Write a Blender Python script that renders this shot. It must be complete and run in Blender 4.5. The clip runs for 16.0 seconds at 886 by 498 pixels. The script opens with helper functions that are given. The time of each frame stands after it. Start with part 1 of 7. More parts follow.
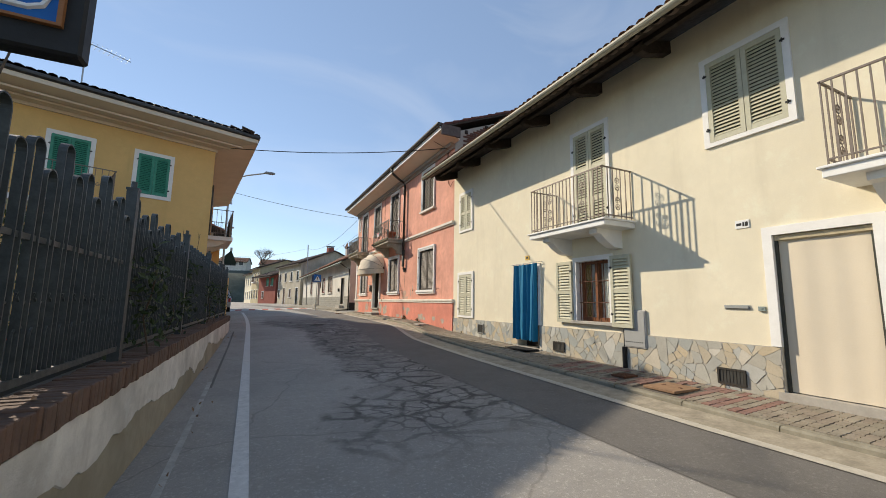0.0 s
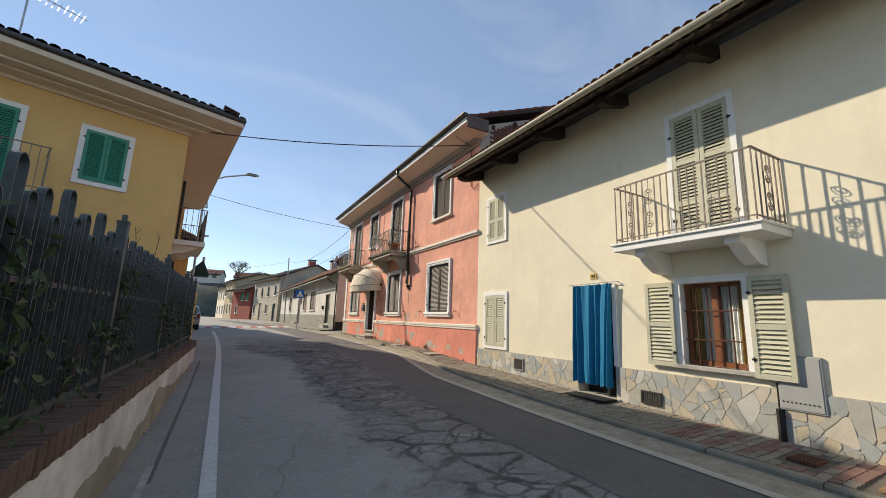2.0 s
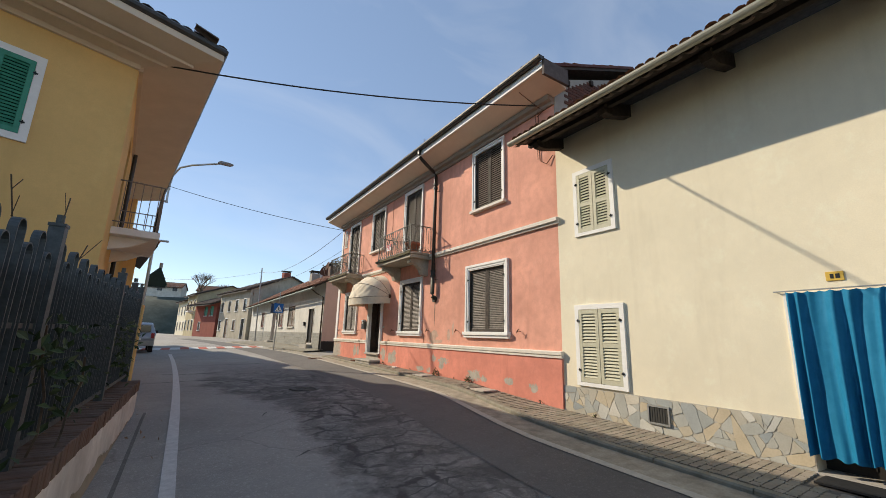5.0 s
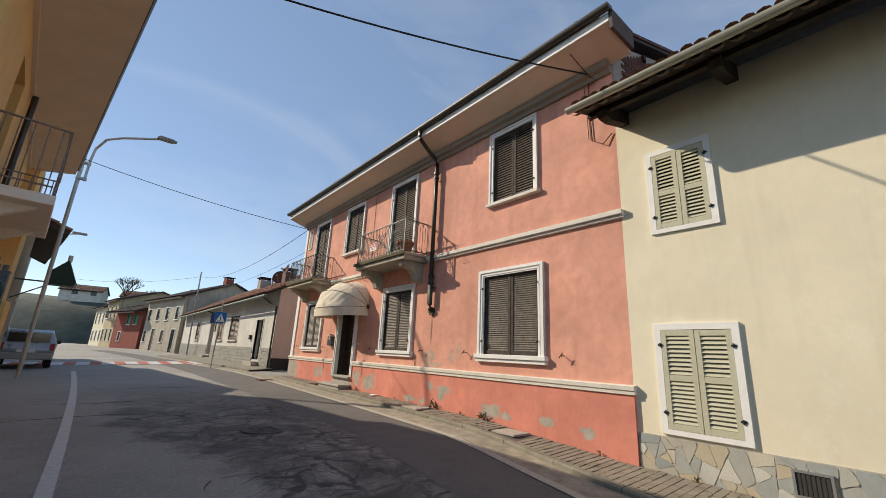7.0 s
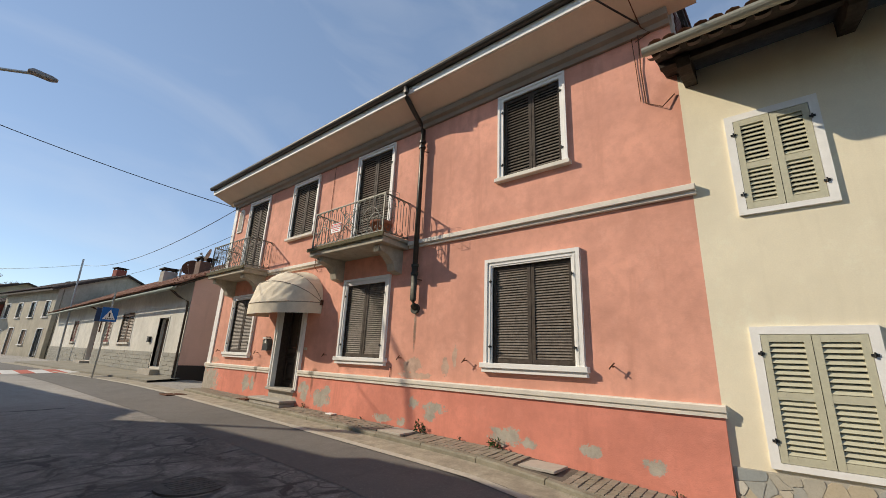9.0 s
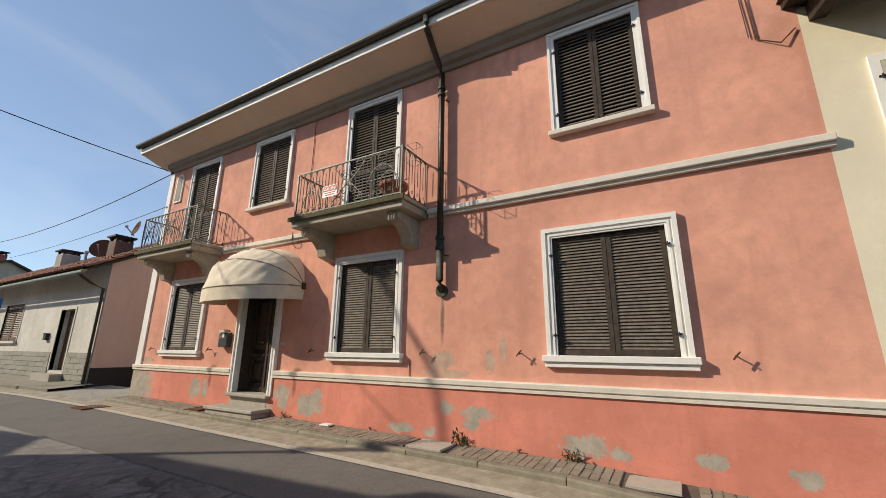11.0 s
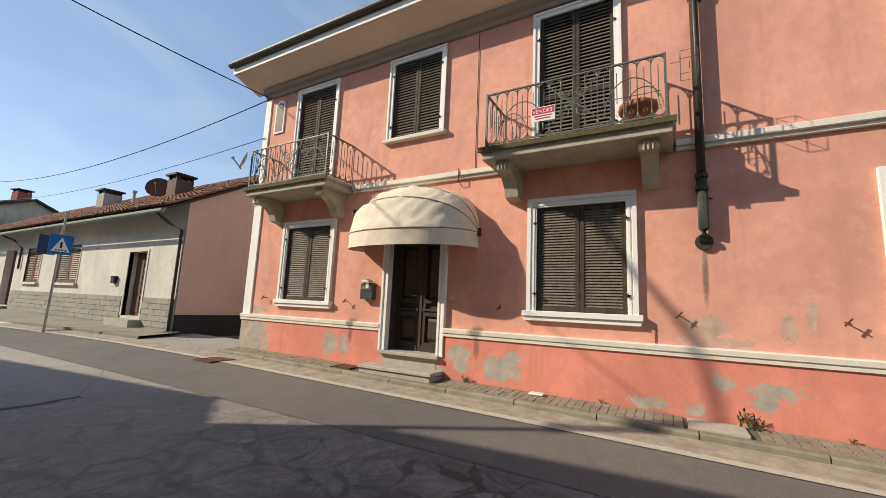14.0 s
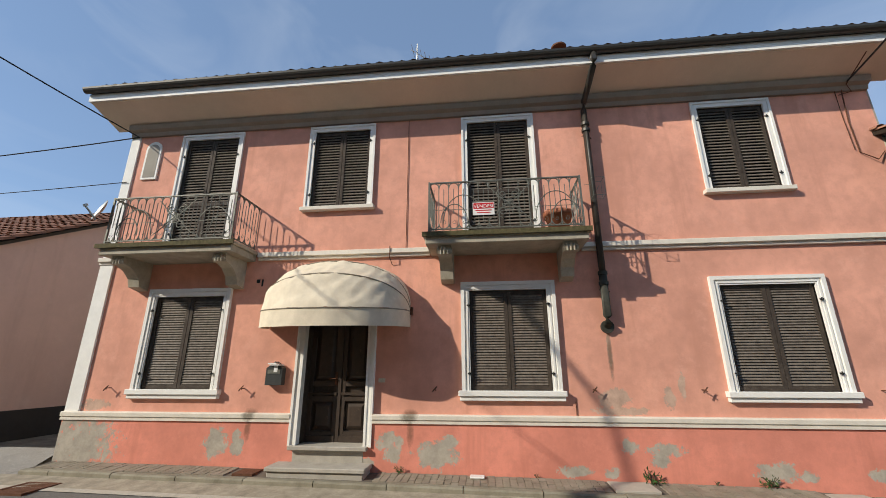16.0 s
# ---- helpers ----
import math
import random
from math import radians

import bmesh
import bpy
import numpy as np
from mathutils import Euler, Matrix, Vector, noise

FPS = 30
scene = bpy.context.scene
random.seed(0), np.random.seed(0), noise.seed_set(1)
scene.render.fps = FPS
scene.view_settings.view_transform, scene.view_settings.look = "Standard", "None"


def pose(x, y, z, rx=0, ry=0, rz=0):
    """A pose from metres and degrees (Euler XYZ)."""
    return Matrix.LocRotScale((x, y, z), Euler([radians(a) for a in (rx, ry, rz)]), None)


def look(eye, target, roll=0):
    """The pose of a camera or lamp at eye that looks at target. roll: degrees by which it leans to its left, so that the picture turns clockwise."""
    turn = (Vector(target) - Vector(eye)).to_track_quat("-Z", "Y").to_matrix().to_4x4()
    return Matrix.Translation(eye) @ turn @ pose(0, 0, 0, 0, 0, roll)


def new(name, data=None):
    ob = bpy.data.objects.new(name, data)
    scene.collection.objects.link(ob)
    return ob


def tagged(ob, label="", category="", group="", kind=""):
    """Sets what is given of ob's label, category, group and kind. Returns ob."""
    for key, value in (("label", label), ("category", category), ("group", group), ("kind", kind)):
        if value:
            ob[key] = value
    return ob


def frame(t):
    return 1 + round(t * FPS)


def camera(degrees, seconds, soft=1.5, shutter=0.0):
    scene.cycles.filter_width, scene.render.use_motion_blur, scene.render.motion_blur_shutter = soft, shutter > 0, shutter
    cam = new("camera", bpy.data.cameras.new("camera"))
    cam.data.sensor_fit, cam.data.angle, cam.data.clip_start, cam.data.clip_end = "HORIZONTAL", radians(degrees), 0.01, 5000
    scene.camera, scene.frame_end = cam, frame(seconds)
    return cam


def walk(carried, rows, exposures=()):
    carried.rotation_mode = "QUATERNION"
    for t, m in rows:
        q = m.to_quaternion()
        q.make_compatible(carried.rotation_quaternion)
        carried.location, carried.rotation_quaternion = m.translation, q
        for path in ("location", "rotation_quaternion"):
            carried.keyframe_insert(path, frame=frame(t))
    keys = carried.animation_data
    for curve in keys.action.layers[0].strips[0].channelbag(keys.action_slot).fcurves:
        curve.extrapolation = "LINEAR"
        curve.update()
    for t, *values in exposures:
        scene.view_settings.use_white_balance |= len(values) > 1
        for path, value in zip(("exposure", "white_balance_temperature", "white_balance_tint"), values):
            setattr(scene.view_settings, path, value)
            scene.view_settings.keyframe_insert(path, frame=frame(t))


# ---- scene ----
cam = camera(95.7, 16.0, soft=0.6)
PATH = [
    (0, (-0.042, 0.441, 1.771), (0.810, 2.231, 2.033), 0.8),
    (0.5, (-0.014, 1.069, 1.81), (0.871, 2.840, 2.093), 0.9),
    (1, (-0.01, 1.692, 1.859), (0.892, 3.450, 2.169), 1.3),
    (1.5, (-0.03, 2.327, 1.904), (0.889, 4.072, 2.237), 1.6),
    (2, (-0.086, 2.967, 1.936), (0.846, 4.701, 2.289), 2.0),
    (2.5, (-0.112, 3.59, 1.956), (0.834, 5.313, 2.325), 1.7),
    (3, (-0.151, 4.235, 1.992), (0.810, 5.948, 2.370), 1.3),
    (3.5, (-0.123, 4.846, 2.006), (0.851, 6.549, 2.396), 1.0),
    (4, (-0.129, 5.464, 2.028), (0.859, 7.156, 2.429), 1.0),
    (4.5, (-0.108, 6.082, 2.05), (0.902, 7.758, 2.463), 1.3),
    (5, (-0.111, 6.708, 2.071), (0.931, 8.361, 2.497), 1.6),
    (7.5, (0.166, 9.732, 2.132), (1.448, 11.173, 2.663), 3.0),
    (8, (0.242, 10.287, 2.123), (1.591, 11.662, 2.662), 3.0),
    (8.5, (0.294, 10.821, 2.151), (1.714, 12.122, 2.690), 2.8),
    (11, (0.645, 13.481, 2.235), (2.327, 14.444, 2.729), 0.6),
    (11.5, (0.648, 13.972, 2.187), (2.374, 14.879, 2.634), 0.2),
    (12, (0.577, 14.453, 2.225), (2.339, 15.306, 2.633), 0.6),
    (12.5, (0.581, 14.981, 2.215), (2.356, 15.821, 2.594), 1.6),
    (13, (0.504, 15.573, 2.191), (2.273, 16.438, 2.539), 2.4),
    (13.5, (0.326, 16.217, 2.191), (2.074, 17.135, 2.508), 3.0),
    (14, (0.13, 16.798, 2.192), (1.849, 17.780, 2.478), 2.6),
    (14.5, (-0.176, 17.249, 2.288), (1.615, 18.113, 2.505), 2.5),
    (15, (-0.372, 17.644, 2.349), (1.481, 18.314, 2.690), 1.4),
    (15.5, (-0.492, 17.922, 2.456), (1.409, 18.328, 2.926), 0.2),
    (16, (-0.483, 18.207, 2.515), (1.423, 18.412, 3.085), -0.1),
]
walk(cam, [(t, look(eye, target, roll)) for t, eye, target, roll in PATH],
     exposures=[(0, 0.66, 7250, 10), (0.6, 0.6, 7250, 10), (3, 0.68, 7250, 10), (5, 0.6, 7250, 10), (8.5, 0.44, 7200, 10), (12, 0.48, 7200, 10), (14.5, 0.7, 7200, 10), (15.2, 0.6, 7100, 10), (16, 0.46, 6750, 8)])

# ---- light ----
SUN_TO = Vector((-0.75, 1.155, 0.792)).normalized()
sun_data = bpy.data.lights.new("sun", "SUN")
sun_data.energy, sun_data.angle, sun_data.color = 3.3, radians(0.55), (1.0, 0.92, 0.8)
sun = new("sun", sun_data)
sun.matrix_world = look(SUN_TO * 60, (0, 0, 0))
world = bpy.data.worlds.new("sky")
scene.world = world
world.use_nodes = True
wn = world.node_tree.nodes
sky = wn.new("ShaderNodeTexSky")
sky.sky_type, sky.sun_disc = "NISHITA", False
sky.sun_elevation = math.asin(SUN_TO.z)
sky.sun_rotation = math.atan2(SUN_TO.x, SUN_TO.y) % (2 * math.pi)
sky.air_density, sky.dust_density, sky.ozone_density, sky.altitude = 1.0, 0.03, 1.2, 1800
wn["Background"].inputs["Strength"].default_value = 0.145
# thin cirrus veils over the whole sky
veil_at = wn.new("ShaderNodeTexCoord")
veil_map = wn.new("ShaderNodeMapping")
veil_map.inputs["Scale"].default_value = (1.2, 3.0, 5.0)
veil_map.inputs["Rotation"].default_value = (0.2, 0.3, 0.7)
veil = wn.new("ShaderNodeTexNoise")
veil.inputs["Scale"].default_value, veil.inputs["Detail"].default_value, veil.inputs["Distortion"].default_value = 1.3, 7, 0.8
veil_amount = wn.new("ShaderNodeMapRange")
veil_amount.inputs["From Min"].default_value, veil_amount.inputs["From Max"].default_value, veil_amount.inputs["To Max"].default_value = 0.45, 0.8, 0.22
veil_mix = wn.new("ShaderNodeMix")
veil_mix.data_type = "RGBA"
veil_mix.inputs[7].default_value = (4.2, 4.5, 5.0, 1.0)
wl = world.node_tree.links
wl.new(veil_at.outputs["Generated"], veil_map.inputs["Vector"])
wl.new(veil_map.outputs[0], veil.inputs["Vector"])
wl.new(veil.outputs["Fac"], veil_amount.inputs["Value"])
wl.new(veil_amount.outputs[0], veil_mix.inputs[0])
haze = wn.new("ShaderNodeMix")
haze.data_type = "RGBA"
haze.inputs[0].default_value = 0.5
haze.inputs[7].default_value = (1.2, 1.85, 3.1, 1.0)
wl.new(sky.outputs[0], haze.inputs[6])
wl.new(haze.outputs[2], veil_mix.inputs[6])
wl.new(veil_mix.outputs[2], wn["Background"].inputs["Color"])


# ---- materials ----
def rgb(c):
    return (c[0], c[1], c[2], 1.0)


class Nodes:
    """A small builder of node materials."""

    def __init__(self, name, mat=None):
        self.mat = mat or bpy.data.materials.new(name)
        self.mat.use_nodes = True
        self.tree = self.mat.node_tree
        self.bsdf = self.tree.nodes["Principled BSDF"]
        self.pos = self.add("ShaderNodeNewGeometry").outputs["Position"]

    def add(self, kind):
        return self.tree.nodes.new(kind)

    def link(self, a, b):
        self.tree.links.new(a, b)

    def put(self, socket, value):
        if isinstance(value, bpy.types.NodeSocket):
            self.link(value, socket)
        else:
            socket.default_value = value

    def scaled(self, s):
        n = self.add("ShaderNodeMapping")
        self.link(self.pos, n.inputs["Vector"])
        n.inputs["Scale"].default_value = s
        return n.outputs[0]

    def noise(self, scale, detail=4, rough=0.6, vec=None, warp=0.0):
        n = self.add("ShaderNodeTexNoise")
        self.link(vec or self.pos, n.inputs["Vector"])
        n.inputs["Scale"].default_value, n.inputs["Detail"].default_value = scale, detail
        n.inputs["Roughness"].default_value, n.inputs["Distortion"].default_value = rough, warp
        return n.outputs["Fac"]

    def ramp(self, fac, lo, hi, a=0.0, b=1.0):
        n = self.add("ShaderNodeMapRange")
        n.clamp = True
        self.put(n.inputs["Value"], fac)
        for key, v in (("From Min", lo), ("From Max", hi), ("To Min", a), ("To Max", b)):
            n.inputs[key].default_value = v
        return n.outputs[0]

    def mix(self, fac, a, b, mode="MIX"):
        n = self.add("ShaderNodeMix")
        n.data_type, n.blend_type = "RGBA", mode
        self.put(n.inputs[0], fac)
        self.put(n.inputs[6], rgb(a) if isinstance(a, tuple) else a)
        self.put(n.inputs[7], rgb(b) if isinstance(b, tuple) else b)
        return n.outputs[2]

    def math(self, op, a, b=0.0):
        n = self.add("ShaderNodeMath")
        n.operation = op
        self.put(n.inputs[0], a)
        self.put(n.inputs[1], b)
        return n.outputs[0]

    def axis(self, i):
        n = self.add("ShaderNodeSeparateXYZ")
        self.link(self.pos, n.inputs[0])
        return n.outputs[i]

    def bump(self, height, strength=0.3, distance=0.01):
        n = self.add("ShaderNodeBump")
        n.inputs["Strength"].default_value, n.inputs["Distance"].default_value = strength, distance
        self.link(height, n.inputs["Height"])
        self.link(n.outputs[0], self.bsdf.inputs["Normal"])

    def finish(self, color, rough=0.8, metal=0.0, spec=0.3):
        self.put(self.bsdf.inputs["Base Color"], rgb(color) if isinstance(color, tuple) else color)
        self.put(self.bsdf.inputs["Roughness"], rough)
        self.bsdf.inputs["Metallic"].default_value = metal
        self.bsdf.inputs["Specular IOR Level"].default_value = spec
        return self.mat


def dim(c, k):
    return tuple(v * k for v in c)


def plaster(name, c, stain=0.12, grain=70.0, streak=0.1, bump=0.35):
    n = Nodes(name)
    big = n.noise(0.9, 5, 0.65)
    mid = n.noise(6.0, 5, 0.7)
    st = n.noise(1.0, 4, 0.6, n.scaled((3.2, 3.2, 0.35)))
    col = n.mix(n.ramp(big, 0.35, 0.7), dim(c, 1.0 + stain * 0.4), dim(c, 1.0 - stain))
    col = n.mix(n.ramp(mid, 0.45, 0.75, 0, 0.55), col, dim(c, 1.0 - stain * 1.1))
    col = n.mix(n.ramp(st, 0.55, 0.75, 0, streak * 4), col, (c[0] * 0.72, c[1] * 0.7, c[2] * 0.68))
    fine = n.noise(grain, 3, 0.7)
    col = n.mix(n.ramp(n.noise(2.3, 6, 0.75), 0.55, 0.72, 0, 0.45), col, (min(1, c[0] * 1.08), min(1, c[1] * 1.2), min(1, c[2] * 1.25)))
    col = n.mix(n.ramp(fine, 0.3, 0.75, 0, 0.3), col, dim(c, 0.75))
    n.bump(n.math("ADD", fine, n.math("MULTIPLY", mid, 2.0)), bump, 0.006)
    return n.finish(col, 0.9, 0, 0.15)


def worn(name, c, rough=0.6, var=0.25, scale=9.0, grain=60.0, metal=0.0, bump=0.2, spec=0.3, chip=None):
    n = Nodes(name)
    a, b = n.noise(scale, 5, 0.65), n.noise(grain, 3, 0.6)
    col = n.mix(n.ramp(a, 0.3, 0.75), dim(c, 1 + var * 0.6), dim(c, 1 - var))
    col = n.mix(n.ramp(b, 0.4, 0.8, 0, 0.4), col, dim(c, 1 - var * 1.3))
    if chip:
        col = n.mix(n.ramp(n.noise(scale * 2.3, 6, 0.75), 0.63, 0.68), col, chip)
    n.bump(b, bump, 0.004)
    return n.finish(col, n.ramp(a, 0.3, 0.8, rough * 0.85, min(1.0, rough * 1.2)), metal, spec)


def pieces(name, colors, rough=0.85, island=False, grain=45.0, bump=0.4, dirt=0.25):
    """Colour by piece: from Object Info's Random, or Random Per Island for joined pieces."""
    n = Nodes(name)
    r = (n.add("ShaderNodeNewGeometry").outputs["Random Per Island"] if island
         else n.add("ShaderNodeObjectInfo").outputs["Random"])
    cr = n.add("ShaderNodeValToRGB")
    n.link(r, cr.inputs[0])
    el = cr.color_ramp.elements
    for i, c in enumerate(colors):
        e = el[i] if i < 2 else el.new(0.5)
        e.position, e.color = i / (len(colors) - 1), rgb(c)
    a, b = n.noise(5.0, 5, 0.65), n.noise(grain, 4, 0.7)
    col = n.mix(n.ramp(a, 0.4, 0.75, 0, dirt * 2), cr.outputs[0], n.mix(1.0, cr.outputs[0], (0.55, 0.53, 0.5), "MULTIPLY"))
    col = n.mix(n.ramp(b, 0.45, 0.8, 0, 0.5), col, n.mix(1.0, col, (0.7, 0.69, 0.67), "MULTIPLY"))
    n.bump(b, bump, 0.006)
    return n.finish(col, rough, 0, 0.2)


def peeled(name, c, bare, spots, ragged=0.9):
    """Plaster whose paint has come off in ragged patches round the given (y, z, half width, half height)."""
    mat_ = plaster(name, c, 0.26, streak=0.2)
    n = Nodes(name, mat_)
    y, z = n.axis(1), n.axis(2)
    best = None
    for cy, cz, ry, rz in spots:
        a = n.math("DIVIDE", n.math("SUBTRACT", y, cy), ry)
        b = n.math("DIVIDE", n.math("SUBTRACT", z, cz), rz)
        r = n.math("ADD", n.math("MULTIPLY", a, a), n.math("MULTIPLY", b, b))
        best = r if best is None else n.math("MINIMUM", best, r)
    edge = n.math("ADD", best, n.math("MULTIPLY", n.math("SUBTRACT", n.noise(9.0, 8, 0.75), 0.5), 6.5 * ragged))
    mask = n.ramp(edge, 1.05, 0.75)
    old = n.bsdf.inputs["Base Color"].links[0].from_socket
    tone = n.mix(n.ramp(n.noise(5.0, 5, 0.7), 0.35, 0.7), dim(bare, 1.12), dim(bare, 0.75))
    n.link(n.mix(mask, old, tone), n.bsdf.inputs["Base Color"])
    return mat_


def soiled(mat_, tone, spots):
    """Dark mould and run-off round the given (y, z, half width, half height)."""
    n = Nodes("", mat_)
    y, z = n.axis(1), n.axis(2)
    best = None
    for cy, cz, ry, rz in spots:
        a = n.math("DIVIDE", n.math("SUBTRACT", y, cy), ry)
        b = n.math("DIVIDE", n.math("SUBTRACT", z, cz), rz)
        r = n.math("ADD", n.math("MULTIPLY", a, a), n.math("MULTIPLY", b, b))
        best = r if best is None else n.math("MINIMUM", best, r)
    edge = n.math("ADD", best, n.math("MULTIPLY", n.math("SUBTRACT", n.noise(14.0, 6, 0.75), 0.5), 2.2))
    old = n.bsdf.inputs["Base Color"].links[0].from_socket
    n.link(n.mix(n.ramp(edge, 1.3, 0.1, 0, 0.75), old, tone), n.bsdf.inputs["Base Color"])


def asphalt(name, c, cracked):
    n = Nodes(name)
    speck = n.noise(160.0, 2, 0.8)
    big, mid = n.noise(0.35, 4, 0.6), n.noise(2.2, 5, 0.7)
    col = n.mix(n.ramp(big, 0.3, 0.7), dim(c, 1.15), dim(c, 0.82))
    col = n.mix(n.ramp(mid, 0.5, 0.75, 0, 0.5), col, dim(c, 0.75))
    grit = n.noise(28.0, 4, 0.85)
    col = n.mix(n.ramp(speck, 0.52, 0.7, 0, 0.55), col, dim(c, 0.35))
    col = n.mix(n.ramp(grit, 0.54, 0.68, 0, 0.6), col, dim(c, 1.8))
    col = n.mix(n.ramp(n.noise(9.0, 6, 0.8), 0.5, 0.75, 0, 0.35), col, dim(c, 0.6))
    height = speck
    if cracked:
        warp = n.add("ShaderNodeVectorMath")
        warp.operation = "MULTIPLY_ADD"
        nz = n.add("ShaderNodeTexNoise")
        n.link(n.pos, nz.inputs["Vector"])
        nz.inputs["Scale"].default_value, nz.inputs["Detail"].default_value = 1.1, 4
        n.link(nz.outputs["Color"], warp.inputs[0])
        warp.inputs[1].default_value = (0.6, 0.6, 0.0)
        n.link(n.scaled((0.9, 1.05, 1.0)), warp.inputs[2])
        # oily dark stain along the middle of the worn lane
        x, y = n.axis(0), n.axis(1)
        zone = n.math("MULTIPLY", n.ramp(n.math("ADD", n.math("ADD", x, n.ramp(n.noise(1.6, 4, 0.7), 0.3, 0.7, -0.3, 0.3)), n.math("ADD", n.ramp(y, 5.0, 6.6, 0.75, 0.0), n.ramp(y, 14.5, 17.0, 0.0, 1.0))), 1.45, 1.75), n.ramp(x, 3.7, 3.3))
        zone = n.math("MULTIPLY", zone, n.math("MULTIPLY", n.ramp(y, 24.0, 18.0), n.ramp(y, 3.4, 4.8)))
        stain = n.math("MULTIPLY", zone, n.ramp(n.noise(1.5, 7, 0.75, warp=0.6), 0.36, 0.6, 0.05, 1.0))
        web = n.add("ShaderNodeTexVoronoi")
        web.feature, web.voronoi_dimensions = "DISTANCE_TO_EDGE", "2D"
        n.link(warp.outputs[0], web.inputs["Vector"])
        web.inputs["Scale"].default_value = 2.0
        fine_web = n.add("ShaderNodeTexVoronoi")
        fine_web.feature, fine_web.voronoi_dimensions = "DISTANCE_TO_EDGE", "2D"
        n.link(warp.outputs[0], fine_web.inputs["Vector"])
        fine_web.inputs["Scale"].default_value = 4.6
        patchy = n.ramp(n.noise(1.3, 3, 0.6), 0.38, 0.52)
        wide = n.math("MULTIPLY", n.ramp(n.math("ADD", web.outputs["Distance"], n.ramp(n.noise(4.0, 4, 0.7), 0.3, 0.7, -0.06, 0.12)), 0.19, 0.06), 0.92)
        thin = n.math("MULTIPLY", n.ramp(fine_web.outputs["Distance"], 0.15, 0.04), n.math("MULTIPLY", patchy, 0.75))
        lines = n.math("MULTIPLY", n.math("MULTIPLY", n.math("MAXIMUM", wide, thin), n.ramp(n.noise(0.9, 4, 0.7), 0.36, 0.55, 0.5, 1.0)), zone)
        stain = n.math("MULTIPLY", stain, n.ramp(y, 5.0, 10.0, 0.3, 0.8))
        stain = n.math("MAXIMUM", stain, lines)
        col = n.mix(stain, col, (0.05, 0.045, 0.041))
        hair = n.add("ShaderNodeTexVoronoi")
        hair.feature, hair.voronoi_dimensions = "DISTANCE_TO_EDGE", "2D"
        n.link(warp.outputs[0], hair.inputs["Vector"])
        hair.inputs["Scale"].default_value = 0.33
        col = n.mix(n.ramp(hair.outputs["Distance"], 0.006, 0.002, 0, 0.22), col, (0.02, 0.02, 0.02))
    n.bump(height, 0.5, 0.006)
    return n.finish(col, n.ramp(mid, 0.3, 0.8, 0.75, 0.92), 0, 0.3)


M_ASPHALT = asphalt("old_asphalt", (0.325, 0.305, 0.275), True)
M_NEWASPH = asphalt("new_asphalt", (0.155, 0.145, 0.132), False)
M_TAR = asphalt("tar_vein", (0.1, 0.095, 0.086), False)
M_GUTTER = worn("dusty_gutter", (0.37, 0.325, 0.25), 0.95, 0.4, 5.0, 38, bump=0.5)
M_PAINT = worn("road_paint", (0.62, 0.61, 0.58), 0.8, 0.2, 14.0, 90, chip=(0.2, 0.19, 0.185))
M_EDGE = worn("dusty_road_paint", (0.5, 0.46, 0.385), 0.85, 0.2, 14.0, 90, chip=(0.25, 0.22, 0.19))
M_REDPAINT = worn("red_road_paint", (0.5, 0.12, 0.08), 0.8, 0.2, 10.0, 90)
M_KERB = pieces("kerb_stone", [(0.26, 0.24, 0.185), (0.31, 0.285, 0.22), (0.28, 0.26, 0.2)], dirt=0.4)
M_PAVER = pieces("paver", [(0.27, 0.24, 0.19), (0.33, 0.29, 0.23), (0.3, 0.25, 0.2), (0.25, 0.225, 0.185), (0.31, 0.265, 0.21), (0.29, 0.26, 0.2)], dirt=0.35)
M_PAVERI = pieces("paver_joined", [(0.27, 0.24, 0.19), (0.33, 0.29, 0.23), (0.3, 0.25, 0.2), (0.25, 0.225, 0.185), (0.31, 0.265, 0.21), (0.29, 0.26, 0.2)], island=True, dirt=0.35)
M_PAVERR = pieces("red_paver", [(0.26, 0.15, 0.125), (0.3, 0.18, 0.145), (0.24, 0.15, 0.13)], dirt=0.35)
M_JOINT = worn("joint_sand", (0.15, 0.13, 0.105), 1.0, 0.3, 12.0)
M_GROUND = worn("bare_ground", (0.16, 0.14, 0.09), 1.0, 0.4, 0.6, 30)
M_CREAM = plaster("cream_plaster", (0.81, 0.735, 0.56), 0.09, streak=0.09, bump=0.16)
M_PINK = peeled("pink_plaster", (0.78, 0.385, 0.285), (0.52, 0.36, 0.28), (
    (16.45, 2.1, 0.22, 0.14), (16.35, 1.93, 0.4, 0.06), (16.43, 2.75, 0.03, 0.3), (24.55, 1.96, 0.25, 0.09), (15.7, 2.1, 0.08, 0.16), (15.5, 2.3, 0.05, 0.2)), 0.8)
